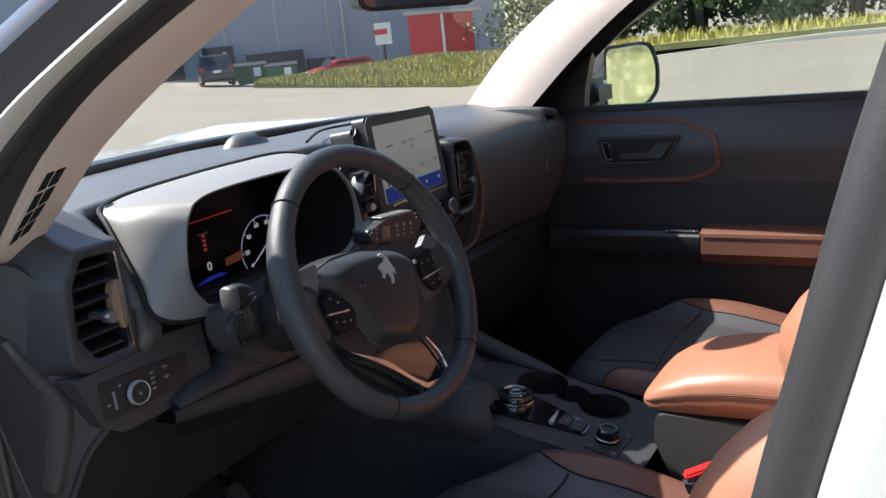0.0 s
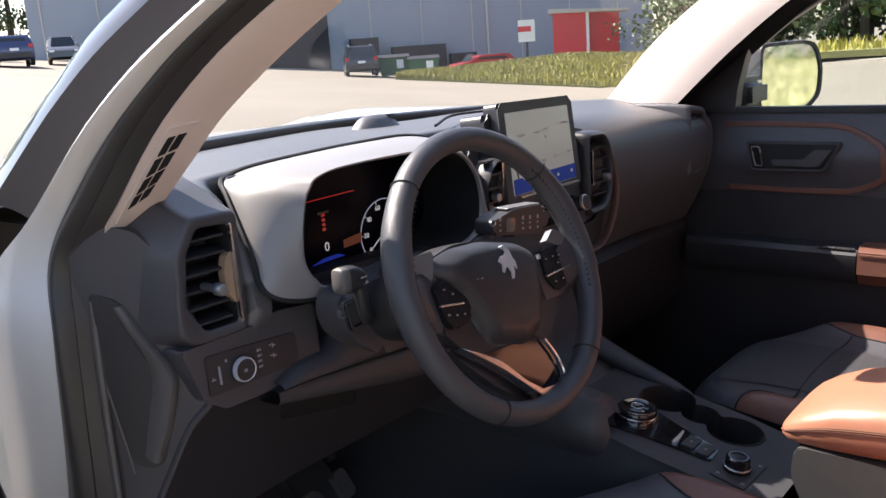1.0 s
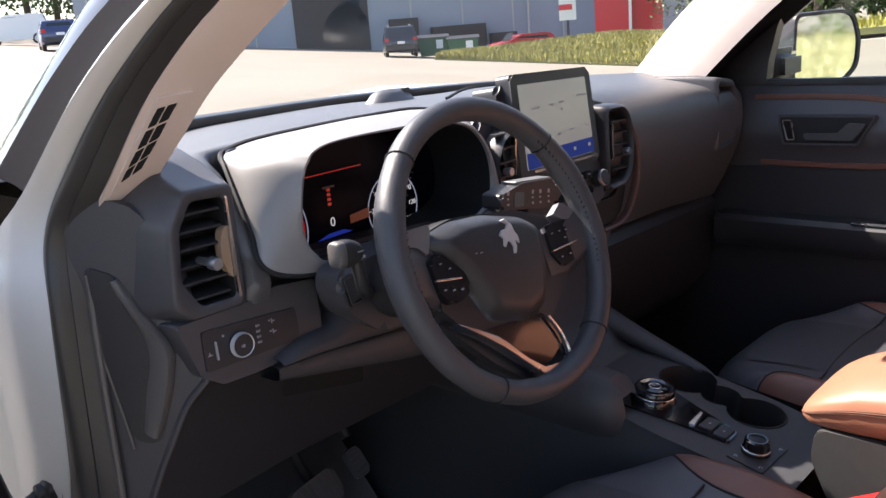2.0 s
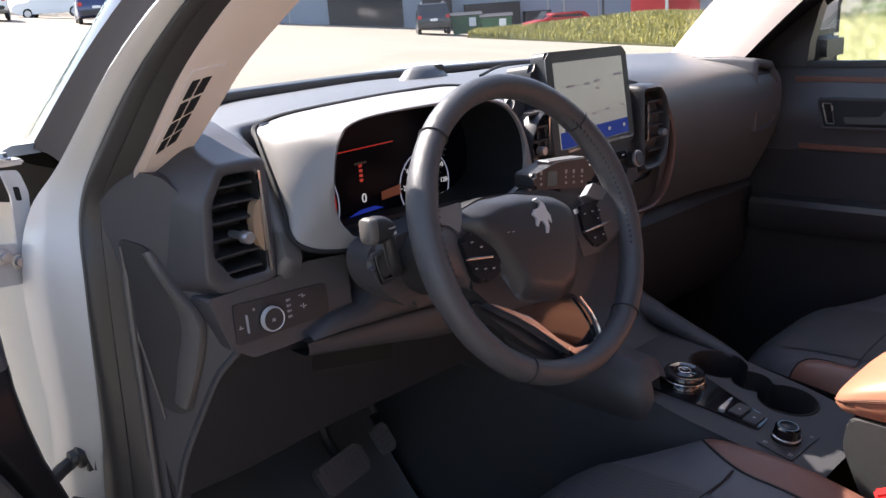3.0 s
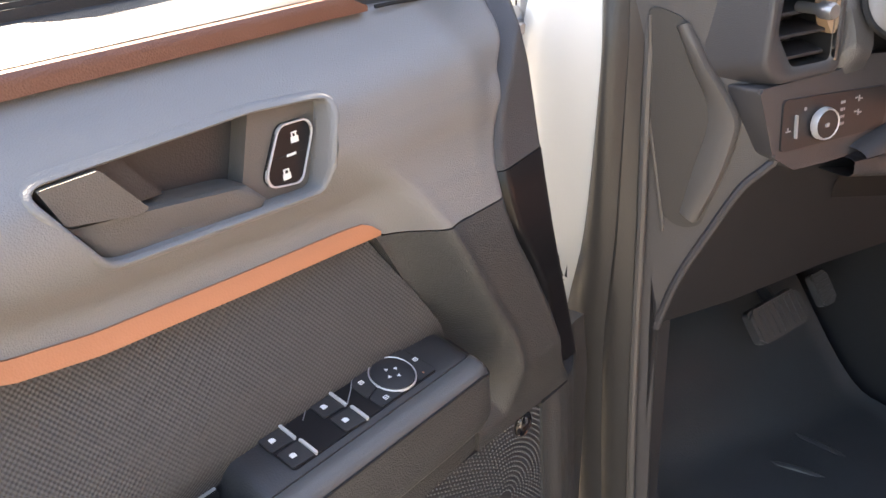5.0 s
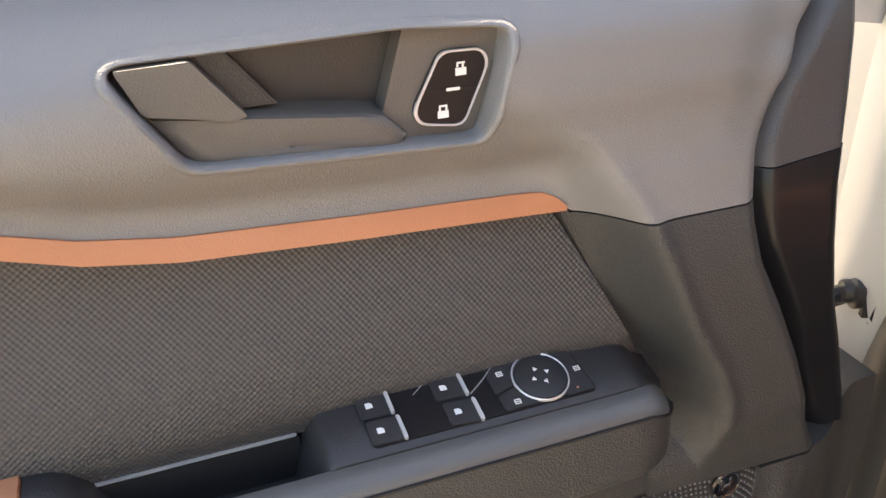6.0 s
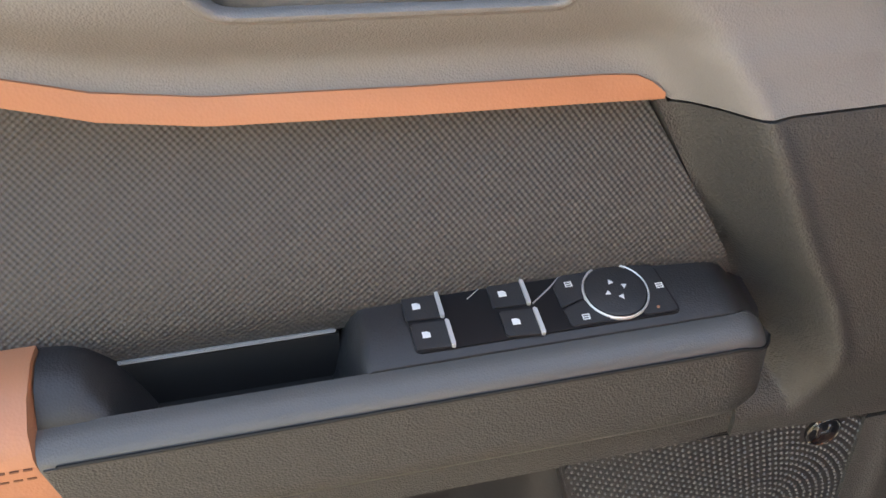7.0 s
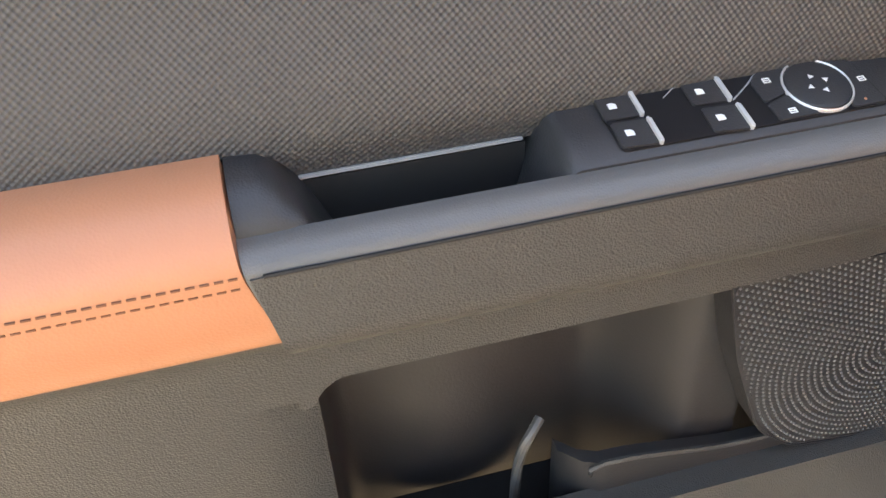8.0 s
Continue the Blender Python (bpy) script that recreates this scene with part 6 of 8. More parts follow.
EDGE = [(0.178, 0.216, 1.196), (0.190, 0.208, 1.175), (0.199, 0.204, 1.130), (0.194, 0.205, 1.085), (0.177, 0.209, 1.044), (0.150, 0.213, 1.024), (0.105, 0.216, 1.020)]
part("leather_edge", sweep(spline(EDGE, 6), circle(0.0045, 8, 0.008), (0, 1, 0)), M_DARKBROWN, cen, "dark brown leather edge")
for pod, knob_x, blade_x in (([(-0.172, 1.182), (-0.160, 1.204), (-0.146, 1.214), (-0.100, 1.208), (-0.098, 1.140), (-0.158, 1.134), (-0.172, 1.150)], -0.152, -0.128), ([(0.112, 1.218), (0.160, 1.217), (0.176, 1.200), (0.187, 1.165), (0.178, 1.112), (0.160, 1.096), (0.112, 1.094)], 0.166, 0.128)):
    mid = Vector((sum(p[0] for p in pod), sum(p[1] for p in pod))) / len(pod)
    ring = rounded(pod, 0.010)
    grown = lambda g: [(mid.x + (x - mid.x) * g, mid.y + (z - mid.y) * g) for x, z in ring]
    cv = part("centre_vent", loft([[Vector((x, y, z)) for x, z in grown(g)] for g, y in ((1.16, 0.232), (1.15, 0.214), (1.12, 0.204), (1.06, 0.200), (1.0, 0.202), (0.96, 0.210), (0.95, 0.240))], True, True), M_BLACK, cen, "charcoal pod of an upright centre air vent", 60)
    part("vent_back", prism(grown(0.96), -0.002, 0.0, facing(0.226)), M_DEEP, cv)
    zs = [lerp(mid.y - 0.040, mid.y + 0.040, k / 4) for k in range(5)]
    for z in zs:
        part("slat", prism(rect(mid.x, z, 0.046, 0.0030), 0, 0.014, facing(0.222)), M_BLACK, cv)
    part("vent_blade", prism(rect(blade_x, mid.y + 0.008, 0.0045, 0.058, 0.001), 0, 0.008, facing(0.213), 0.001), M_CHROME, cv)
    part("vent_knob", lathe([(0, 0.012), (0.0055, 0.012), (0.0065, 0.009), (0.0055, 0)], facing(0.208, knob_x, mid.y - 0.012), 14), M_STEEL, cv)
hv = part("climate_panel", prism(rounded([(-0.104, 1.144), (0.106, 1.144), (0.106, 1.090), (0.09, 1.072), (-0.104, 1.072)], 0.008), -0.03, 0.0, facing(0.214, 0, 0, 12), 0.004), M_BLACK, cen, "black climate control panel")
for x in (-0.082, 0.084):
    part("climate_knob", lathe([(0, 0.018), (0.010, 0.018), (0.0125, 0.016), (0.0135, 0.0)], facing(0.210, x, 1.112, 12), 28), M_BLACK, hv)
    part("knob_ring", lathe([(0.0120, 0.0165), (0.0134, 0.0155), (0.0139, 0.0120), (0.0130, 0.011)], facing(0.210, x, 1.112, 12), 28), M_STEEL, hv)
for i in range(6):
    part("climate_button", prism(rect(-0.050 + i * 0.020, 1.125, 0.017, 0.012, 0.002), 0, 0.004, facing(0.205, 0, 0, 12), 0.001), M_GLOSS, hv)
    part("climate_button", prism(rect(-0.050 + i * 0.020, 1.100, 0.017, 0.012, 0.002), 0, 0.004, facing(0.2095, 0, 0, 12), 0.001), M_GLOSS, hv)
    part("climate_sign", prism(rect(-0.050 + i * 0.020, 1.125, 0.006, 0.0018), 0.004, 0.0044, facing(0.205, 0, 0, 12)), M_GREYICON, hv)
# flat black plate stands in for the shade in the tray
part("tray_mouth", prism(rounded([(-0.13, 1.066), (0.150, 1.070), (0.176, 1.090), (0.190, 1.080), (0.172, 1.040), (0.145, 1.026), (-0.13, 1.020)], 0.008), -0.002, 0.003, facing(0.2235)), M_DEEP, cen, "open tray, its inner shade drawn as a black plate")
# right end vent
RV = [(0.548, 1.232), (0.622, 1.222), (0.650, 1.168), (0.634, 1.092), (0.600, 1.084), (0.548, 1.084)]
rv_ring = rounded(RV, 0.010)
rv_at = lambda g, y: [Vector((0.594 + (x - 0.594) * g, y, 1.155 + (z - 1.155) * g)) for x, z in rv_ring]
part("end_cap", loft([rv_at(1.10, 0.36), rv_at(1.08, 0.27), rv_at(1.03, 0.232), rv_at(1.0, 0.224), rv_at(0.94, 0.221), rv_at(0.84, 0.223), rv_at(0.80, 0.230), rv_at(0.79, 0.255)], True, True), M_DASH, dash, "charcoal end cap round the far air vent", 60)
rv = part("air_vent", prism([(0.594 + (x - 0.594) * 0.80, 1.155 + (z - 1.155) * 0.80) for x, z in rv_ring], -0.002, 0.0, facing(0.2525)), M_DEEP, dash, "upright far air vent")
for i in range(6):
    part("slat", prism(rect(0.597, 1.110 + i * 0.018, 0.068 - 0.006 * abs(i - 3), 0.0030), 0, 0.020, facing(0.2480)), M_BLACK, rv)
part("vent_knob", lathe([(0, 0.012), (0.005, 0.012), (0.006, 0.009), (0.005, 0)], facing(0.232, 0.602, 1.160), 12), M_STEEL, rv)

# touchscreen
scr = thing("touchscreen", "upright touchscreen in a black frame, lit pale", "screen")
TM = facing(0.196, 0, 0, 6)
part("housing", prism(rounded([(-0.127, 1.142), (0.079, 1.146), (0.076, 1.293), (-0.124, 1.297)], 0.010), -0.026, 0.0, TM, 0.003), M_BLACK, scr, "black plastic frame", 60)
part("back_housing", prism(rounded([(-0.142, 1.152), (0.060, 1.152), (0.060, 1.278), (-0.139, 1.284)], 0.012), -0.060, -0.016, TM, 0.006), M_BLACK, scr, "dark back of the screen", 60)
part("screen", prism(rounded([(-0.111, 1.158), (0.062, 1.161), (0.060, 1.2785), (-0.109, 1.281)], 0.003), -0.001, 0.0016, TM), M_SCREEN, scr, "pale lit screen")
part("screen_bar", prism([(-0.1105, 1.1585), (0.0615, 1.1615), (0.0612, 1.1840), (-0.1100, 1.1820)], 0.0016, 0.0019, TM), M_SCREENBLUE, scr, "blue bar along the screen's foot")
for x, z in ((-0.07, 1.172), (-0.03, 1.172), (0.01, 1.173), (0.05, 1.174)):
    part("screen_sign", prism(rect(x, z, 0.006, 0.005, 0.001), 0.0019, 0.0022, TM), M_SCREEN, scr)
for x, z, w in ((-0.075, 1.245, 0.02), (-0.035, 1.245, 0.012), (-0.01, 1.247, 0.012), (0.045, 1.252, 0.022), (-0.01, 1.236, 0.006), (-0.07, 1.198, 0.009), (-0.025, 1.200, 0.009), (0.01, 1.203, 0.010), (0.05, 1.205, 0.006)):
    part("screen_mark", prism(rect(x, z, w, 0.003), 0.0016, 0.0019, TM), M_GREYICON, scr)
part("screen_edge", prism(rect(-0.015, 1.1545, 0.165, 0.004, 0.001), 0, 0.003, TM), M_CHROME, scr)

# ---- steering wheel ----
wheel = thing("steering_wheel", "black leather steering wheel with a bright lower spoke", "steering wheel")
WT = radians(20.9)
WM = frame_m((-0.4255, -0.0075, 1.1424), (1, 0, 0), (0, math.sin(WT), math.cos(WT)), (0, -math.cos(WT), math.sin(WT)))     # (across, up, towards the driver)
RR = 0.1496


def rim_point(a, r=RR, c=0.0):
    """Round the rim from its top, clockwise; the foot is slightly flattened."""
    k = 1 - 0.012 * smooth(0.75, 1.0, -math.cos(a))
    return Vector((r * math.sin(a) * (1 + 0.004), r * math.cos(a) * k, c))


rows = []
for i in range(96):
    a = 2 * math.pi * i / 96
    thick = 1 + 0.10 * math.exp(-((abs(math.sin(a)) - 0.93) / 0.10) ** 2) * (1 if math.cos(a) > -0.2 else 0)
    ring = []
    for j in range(16):
        b = 2 * math.pi * j / 16
        ring.append(rim_point(a, RR + 0.0126 * thick * math.cos(b), 0.0148 * thick * math.sin(b)))
    rows.append(ring)
rows.append(rows[0])
rb = loft(rows, True)
bmesh.ops.remove_doubles(rb, verts=rb.verts, dist=1e-6)
rb.transform(WM)
rim = part("rim", rb, M_RIM, wheel, "black leather rim with stitched seams")
for a in (-42, 50, 142, 212):
    seam = []
    for j in range(16):
        b = 2 * math.pi * j / 16
        seam.append(WM @ rim_point(radians(a), RR + 0.0133 * math.cos(b), 0.0154 * math.sin(b)))
    part("seam", sweep(seam, circle(0.0009, 5), WM.to_3x3() @ Vector((math.cos(radians(a)), -math.sin(radians(a)), 0)), True), M_DEEP, rim)
for side in (-1, 1):
    sts = []
    for i in range(26):
        a = radians(side * (46 + i * 2.6))
        if abs(math.degrees(a)) > 112:
            continue
        m = WM @ Matrix.Translation(rim_point(a, RR - 0.0108, 0.0095)) @ Matrix.Rotation(-a, 4, 'Z')
        sts.append(box((0, 0, 0), (0.0016, 0.0042, 0.0010), 0.0003, m @ Matrix.Rotation(radians(25), 4, 'Z'), 1))
    part("stitching", join(*sts), M_DEEP, rim)


def dome(pts, h, base, m, rings=5, flat=0.55):
    """A pillow over an outline: flat in the middle, rounded down at its edge."""
    cx, cy = sum(p[0] for p in pts) / len(pts), sum(p[1] for p in pts) / len(pts)
    rows = [[Vector((x, y, base)) for x, y in pts]]
    for i in range(rings + 1):
        t = i / rings
        f = lerp(1.0, flat, t)
        rows.append([Vector((cx + (x - cx) * f, cy + (y - cy) * f, base + h * math.sin(t * math.pi / 2))) for x, y in pts])
    rows.append([Vector((cx + (x - cx) * 0.02, cy + (y - cy) * 0.02, base + h * 1.05)) for x, y in pts])
    bm = loft(rows, True, True)
    bm.transform(m)
    return bm


COVER = rounded([(-0.0966, 0.0370), (-0.0582, 0.0440), (-0.0085, 0.0410), (0.0494, 0.0270), (0.0735, 0.012), (0.0750, -0.0052), (0.0633, -0.0389), (0.0440, -0.0730), (0.0052, -0.0839), (-0.0470, -0.0660), (-0.0604, -0.0335), (-0.078, 0.0004), (-0.0940, 0.0200)], 0.010)
part("airbag_cover", dome(COVER, 0.020, -0.014, WM, 6, 0.66), M_BLACK, wheel, "black padded airbag cover", 60)
HUB = rounded([(-0.104, 0.036), (-0.05, 0.046), (0.05, 0.034), (0.108, 0.012), (0.120, -0.03), (0.09, -0.06), (0.048, -0.090), (-0.030, -0.095), (-0.075, -0.07), (-0.110, -0.025)], 0.015)
part("hub", prism(HUB, -0.055, -0.013, WM, 0.006), M_BLACK, wheel)
for s, dy in ((-1, 0.0), (1, -0.022)):
    sp = loft([[Vector((s * x, y + dy, c)) for y, c in ((h, z0), (h * 0.6, z0 + 0.008), (l * 0.6, z0 + 0.008), (l, z0), (l, z0 - 0.014), (h, z0 - 0.014))] for x, h, l, z0 in ((0.070, 0.040, -0.040, -0.020), (0.100, 0.040, -0.036, -0.018), (0.125, 0.038, -0.024, -0.012), (0.143, 0.036, -0.014, -0.006))], True, True)
    sp.transform(WM)
    part("spoke", sp, M_DASH, wheel, "", 50)
part("spoke_inlay", prism(rounded([(-0.136, 0.0460), (-0.086, 0.0460), (-0.093, 0.0290), (-0.1010, 0.0168), (-0.1106, 0.0280), (-0.134, 0.0330)], 0.003), -0.016, -0.006, WM, 0.004), M_SPOKE, wheel, "satin grey spoke inlay")
part("spoke_inlay", prism(rounded([(0.1200, 0.0265), (0.1350, 0.0163), (0.1460, 0.0041), (0.1350, 0.0036), (0.1150, 0.0073), (0.1004, 0.0155)], 0.003), -0.016, -0.006, WM, 0.004), M_SPOKE, wheel, "satin grey spoke inlay")
PODS = (([(-0.1053, 0.0117), (-0.0918, 0.0174), (-0.0816, 0.0083), (-0.0648, -0.009), (-0.0625, -0.026), (-0.076, -0.0338), (-0.0929, -0.035), (-0.1043, -0.0215)], ((-0.1066, -0.0079), (-0.0739, -0.0133)), ((-0.093, 0.006), (-0.083, -0.001), (-0.098, -0.019), (-0.087, -0.022), (-0.076, -0.024)), -0.003),
        ([(0.0815, 0.0054), (0.0924, 0.0075), (0.1231, 0.0059), (0.1337, -0.0208), (0.1201, -0.0385), (0.090, -0.0435), (0.0785, -0.0253)], ((0.0772, -0.0223), (0.1319, -0.0208)), ((0.088, -0.004), (0.102, -0.004), (0.114, -0.005), (0.108, -0.013), (0.122, -0.013), (0.092, -0.032), (0.108, -0.032)), -0.007))
for outline, ln, buttons, c0 in PODS:
    pod = part("switch_pod", prism(rounded(outline, 0.005), -0.018, c0, WM, 0.003), M_SATIN, wheel, "satin black switch pod")
    part("chrome_line", sweep([WM @ Vector((*ln[0], c0 + 0.001)), WM @ Vector((*ln[1], c0 + 0.001))], rect(0, 0, 0.0024, 0.004, 0.0008), WM.to_3x3() @ Vector((0, 0, 1))), M_CHROME, pod)
    for bx, by in buttons:
        part("wheel_button", prism(rect(bx, by, 0.0085, 0.0072, 0.0015), c0 - 0.001, c0 + 0.0006, WM, 0.0004), M_SATIN, pod)
        part("button_sign", prism(rect(bx, by, 0.0034, 0.0016), c0 + 0.0006, c0 + 0.0009, WM), M_GREYICON, pod)
TOPL = [(-0.0980, -0.0530), (-0.0775, -0.0645), (-0.0511, -0.0812), (-0.0425, -0.0899), (-0.0223, -0.1139), (-0.0021, -0.1303), (0.0347, -0.1356), (0.0430, -0.1310)]
LOWL = [(0.0490, -0.1370), (0.0383, -0.1461), (0.0118, -0.1450), (-0.0018, -0.1390), (-0.0290, -0.1120), (-0.0479, -0.0931), (-0.0700, -0.0745), (-0.0940, -0.0570)]
part("lower_spoke", prism(rounded([(-0.062, -0.070), (0.0338, -0.0790), (0.0455, -0.1076), (0.0475, -0.1293), (0.0347, -0.1376), (-0.0021, -0.1323), (-0.0425, -0.0919)], 0.004), -0.022, -0.010, WM, 0.003), M_GLOSS, wheel, "glossy black lower spoke")
part("lower_cover", prism(rounded([(-0.100, -0.050), (-0.070, -0.050), (0.02, -0.09), (0.02, -0.15), (0.0, -0.148), (-0.050, -0.105)], 0.004), -0.034, -0.022, WM, 0.004), M_BLACK, wheel)
part("chrome_band", prism(TOPL + LOWL, -0.016, -0.001, WM, 0.0022), M_CHROME, wheel, "bright chrome band on the lower spoke")
part("chrome_line", tube([WM @ p for p in spline([Vector((*p, -0.0050)) for p in ((0.0400, -0.1370), (0.0475, -0.1293), (0.0450, -0.1076), (0.0338, -0.0837))], 5)], 0.0017, 6), M_CHROME, wheel)
BAD = [(0.0, 0.026), (0.004, 0.027), (0.011, 0.0195), (0.0115, 0.011), (0.015, 0.006), (0.0142, -0.002), (0.0115, 0.001), (0.0075, 0.004), (0.0085, -0.004), (0.0045, -0.0105), (0.0015, -0.010), (0.004, -0.003), (0.0015, 0.003), (-0.003, 0.004), (-0.0075, -0.001), (-0.0095, 0.001), (-0.0065, 0.0075), (-0.0105, 0.0125), (-0.005, 0.0165), (0.002, 0.0165), (0.006, 0.0205)]
part("badge", prism([(x, y + 0.001) for x, y in BAD], 0.0035, 0.0088, WM, 0.0004), M_SILVER, wheel, "small raised silver badge")
for x, y, w, h in ((-0.050, 0.004, 0.003, 0.001), (-0.043, 0.003, 0.004, 0.001), (0.060, 0.002, 0.004, 0.005)):
    part("cover_mark", prism(rect(x, y, w, h), 0.0040, 0.0066, WM), M_GREYICON, wheel)

# steering column with its stalks
col = thing("steering_column", "black steering column shroud", "steering column")
part("shroud", loft([[Vector((-0.42 + a * w, y, z + b * h)) for a, b in circle(1, 20)] for y, z, w, h in ((0.045, 1.118, 0.072, 0.050), (0.08, 1.110, 0.084, 0.052), (0.15, 1.090, 0.072, 0.050), (0.26, 1.06, 0.070, 0.050))], True, True), M_BLACK, col)
part("side_shroud", prism(rounded([(-0.478, 1.040), (-0.520, 1.072), (-0.532, 1.100), (-0.526, 1.122), (-0.490, 1.130), (-0.420, 1.136), (-0.340, 1.130), (-0.330, 1.045)], 0.014), -0.045, 0.0, facing(0.1335), 0.010, 3), M_DASH, col, "black side of the column shroud", 60)
stk = thing("indicator_stalk", "dark grey indicator stalk", "stalk")
part("stem", tube(spline([(-0.500, 0.128, 1.095), (-0.516, 0.112, 1.100), (-0.527, 0.104, 1.118), (-0.533, 0.102, 1.142)], 5), 0.0072, 12, up=(1, 0, 0)), M_BLACK, stk)
part("head", loft([[Vector((-0.541 + sx, 0.102 + 0.0105 * a, 1.152 + sz * b)) for a, b in [(math.copysign(abs(p) ** 0.6, p), math.copysign(abs(q) ** 0.6, q)) for p, q in circle(1, 20)]] for sx, sz in ((-0.011, 0.0138), (-0.005, 0.0145), (0.002, 0.0130), (0.008, 0.0095), (0.011, 0.005))], True, True), M_BLACK, stk, "", 60)
part("end_knob", loft([[Vector((-0.541 + sx, 0.1015 + f * 0.0105 * a, 1.153 + f * 0.0140 * b)) for a, b in [(math.copysign(abs(p) ** 0.6, p), math.copysign(abs(q) ** 0.6, q)) for p, q in circle(1, 20)]] for sx, f in ((-0.0215, 0.80), (-0.0203, 0.95), (-0.0150, 1.0), (-0.0115, 0.97))], True, True), M_GRIP, stk, "grey end of the stalk", 60)
part("stalk_socket", ring_plate(rounded([(-0.530, 1.117), (-0.497, 1.120), (-0.492, 1.084), (-0.521, 1.080)], 0.005), rounded([(-0.524, 1.112), (-0.503, 1.114), (-0.499, 1.090), (-0.516, 1.087)], 0.004), -0.006, 0.0005, facing(0.132), 0.002), M_DASH, stk)
part("socket_hole", prism(rounded([(-0.524, 1.112), (-0.503, 1.114), (-0.499, 1.090), (-0.516, 1.087)], 0.004), -0.006, -0.004, facing(0.132)), M_DEEP, stk)
part("stalk_sign", mini([rect(-0.538, 1.154, 0.008, 0.0016), rect(-0.534, 1.148, 0.003, 0.003)], 0, 0.0006, facing(0.0880)), M_GREYICON, stk)
wst = thing("wiper_stalk", "dark grey wiper stalk with white signs", "stalk")
part("stem", tube(spline([(-0.345, 0.15, 1.095), (-0.315, 0.135, 1.120), (-0.285, 0.122, 1.140)], 5), 0.009, 10, up=(0, 1, 0)), M_BLACK, wst)
wm2 = Matrix.Translation((-0.234, 0.114, 1.151)) @ Matrix.Rotation(radians(8), 4, 'Y') @ frame_m((0, 0, 0), (1, 0, 0), (0, 0, 1), (0, -1, 0))
part("head", prism(rounded([(-0.062, -0.014), (0.045, -0.017), (0.052, -0.012), (0.052, 0.016), (0.044, 0.022), (-0.020, 0.018), (-0.064, 0.004)], 0.005), -0.016, 0.014, wm2, 0.004, 3), M_BLACK, wst, "", 50)
part("top_edge", prism(rounded([(-0.030, 0.0165), (0.044, 0.0215), (0.044, 0.0235), (-0.030, 0.0190)], 0.0008), -0.012, 0.010, wm2, 0.0008), M_SPOKE, wst, "pale upper edge of the stalk")
part("end_knob", prism(rounded([(0.053, -0.010), (0.066, -0.008), (0.068, 0.010), (0.053, 0.014)], 0.004), -0.010, 0.010, wm2, 0.003, 3), M_BLACK, wst)
for x in (-0.050, 0.000, 0.016, 0.034):
    part("stalk_sign", mini([rect(x, 0.006, 0.0045, 0.0050, 0.0014), rect(x, -0.001, 0.0035, 0.0025), rect(x + 0.001, -0.008, 0.0040, 0.0030)], 0.0140, 0.0144, wm2), M_GREYICON, wst)
part("sign_window", prism(rounded(rect(-0.028, -0.002, 0.020, 0.018), 0.003), 0.0140, 0.0146, wm2), M_GLOSS, wst)

# ---- centre console ----
con = thing("centre_console", "charcoal centre console with cup holders and a rotary selector", "console")
KT = math.atan(0.13)
KM = frame_m((0, 0.04, 0.81), (1, 0, 0), (0, math.cos(KT), math.sin(KT)), (0, -math.sin(KT), math.cos(KT)))     # (across, forwards, up)
CTOP = rounded([(-0.132, -0.235), (0.062, -0.235), (0.087, -0.125), (0.098, -0.03), (0.107, 0.06), (0.112, 0.12), (-0.085, 0.12), (-0.108, 0.06), (-0.124, -0.05)], 0.012)
cups = [((0.056, -0.002), 0.043), ((0.029, -0.122), 0.041)]


def plate_with_holes(outer, holes, c, m):
    """A flat plate with round holes cut through it."""
    bm = bmesh.new()
    for loop in [outer] + holes:
        vs = [bm.verts.new((x, y, c)) for x, y in loop]
        for a, b in zip(vs, vs[1:] + vs[:1]):
            bm.edges.new((a, b))
    bmesh.ops.triangle_fill(bm, use_beauty=True, use_dissolve=False, edges=bm.edges[:], normal=(0, 0, 1))
    bm.transform(m)
    return bm


def cup_outline():
    """Two round cup holders joined by a smaller round bay between them."""
    (ax, ay), ra = cups[0]
    (bx, by), rb_ = cups[1]
    a, b = Vector((ax, ay)), Vector((bx, by))
    length = (b - a).length
    d = (b - a) / length
    nrm = Vector((-d.y, d.x))
    discs = ((0, ra), (length * 0.5, 0.029), (length, rb_))
    up_, down = [], []
    for i in range(61):
        l = lerp(-ra, length + rb_, 0.5 - 0.5 * math.cos(math.pi * i / 60))
        h = max([math.sqrt(max(0.0, r * r - (l - c) ** 2)) for c, r in discs])
        p = a + d * l
        if h > 1e-5:
            up_.append(tuple(p + nrm * h))
            down.append(tuple(p - nrm * h))
        else:
            up_.append(tuple(p))
    return up_ + down[::-1]


CUPS = cup_outline()
cup_mid = Vector((sum(p[0] for p in CUPS), sum(p[1] for p in CUPS))) / len(CUPS)
part("top_plate", plate_with_holes(CTOP, [CUPS], 0.0, KM), M_CONSIDE, con, "charcoal top plate")
well = loft([[Vector((cup_mid.x + (x - cup_mid.x) * f, cup_mid.y + (y - cup_mid.y) * f, c)) for x, y in CUPS] for f, c in ((1.03, 0.0002), (1.02, 0.0018), (1.0, 0.0018), (0.985, -0.002), (0.95, -0.055), (0.3, -0.058))], True)
well.transform(KM)
# well painted black for the shade down in the cups
part("cup_holder", well, M_DEEP, con, "black double cup holder", 50)
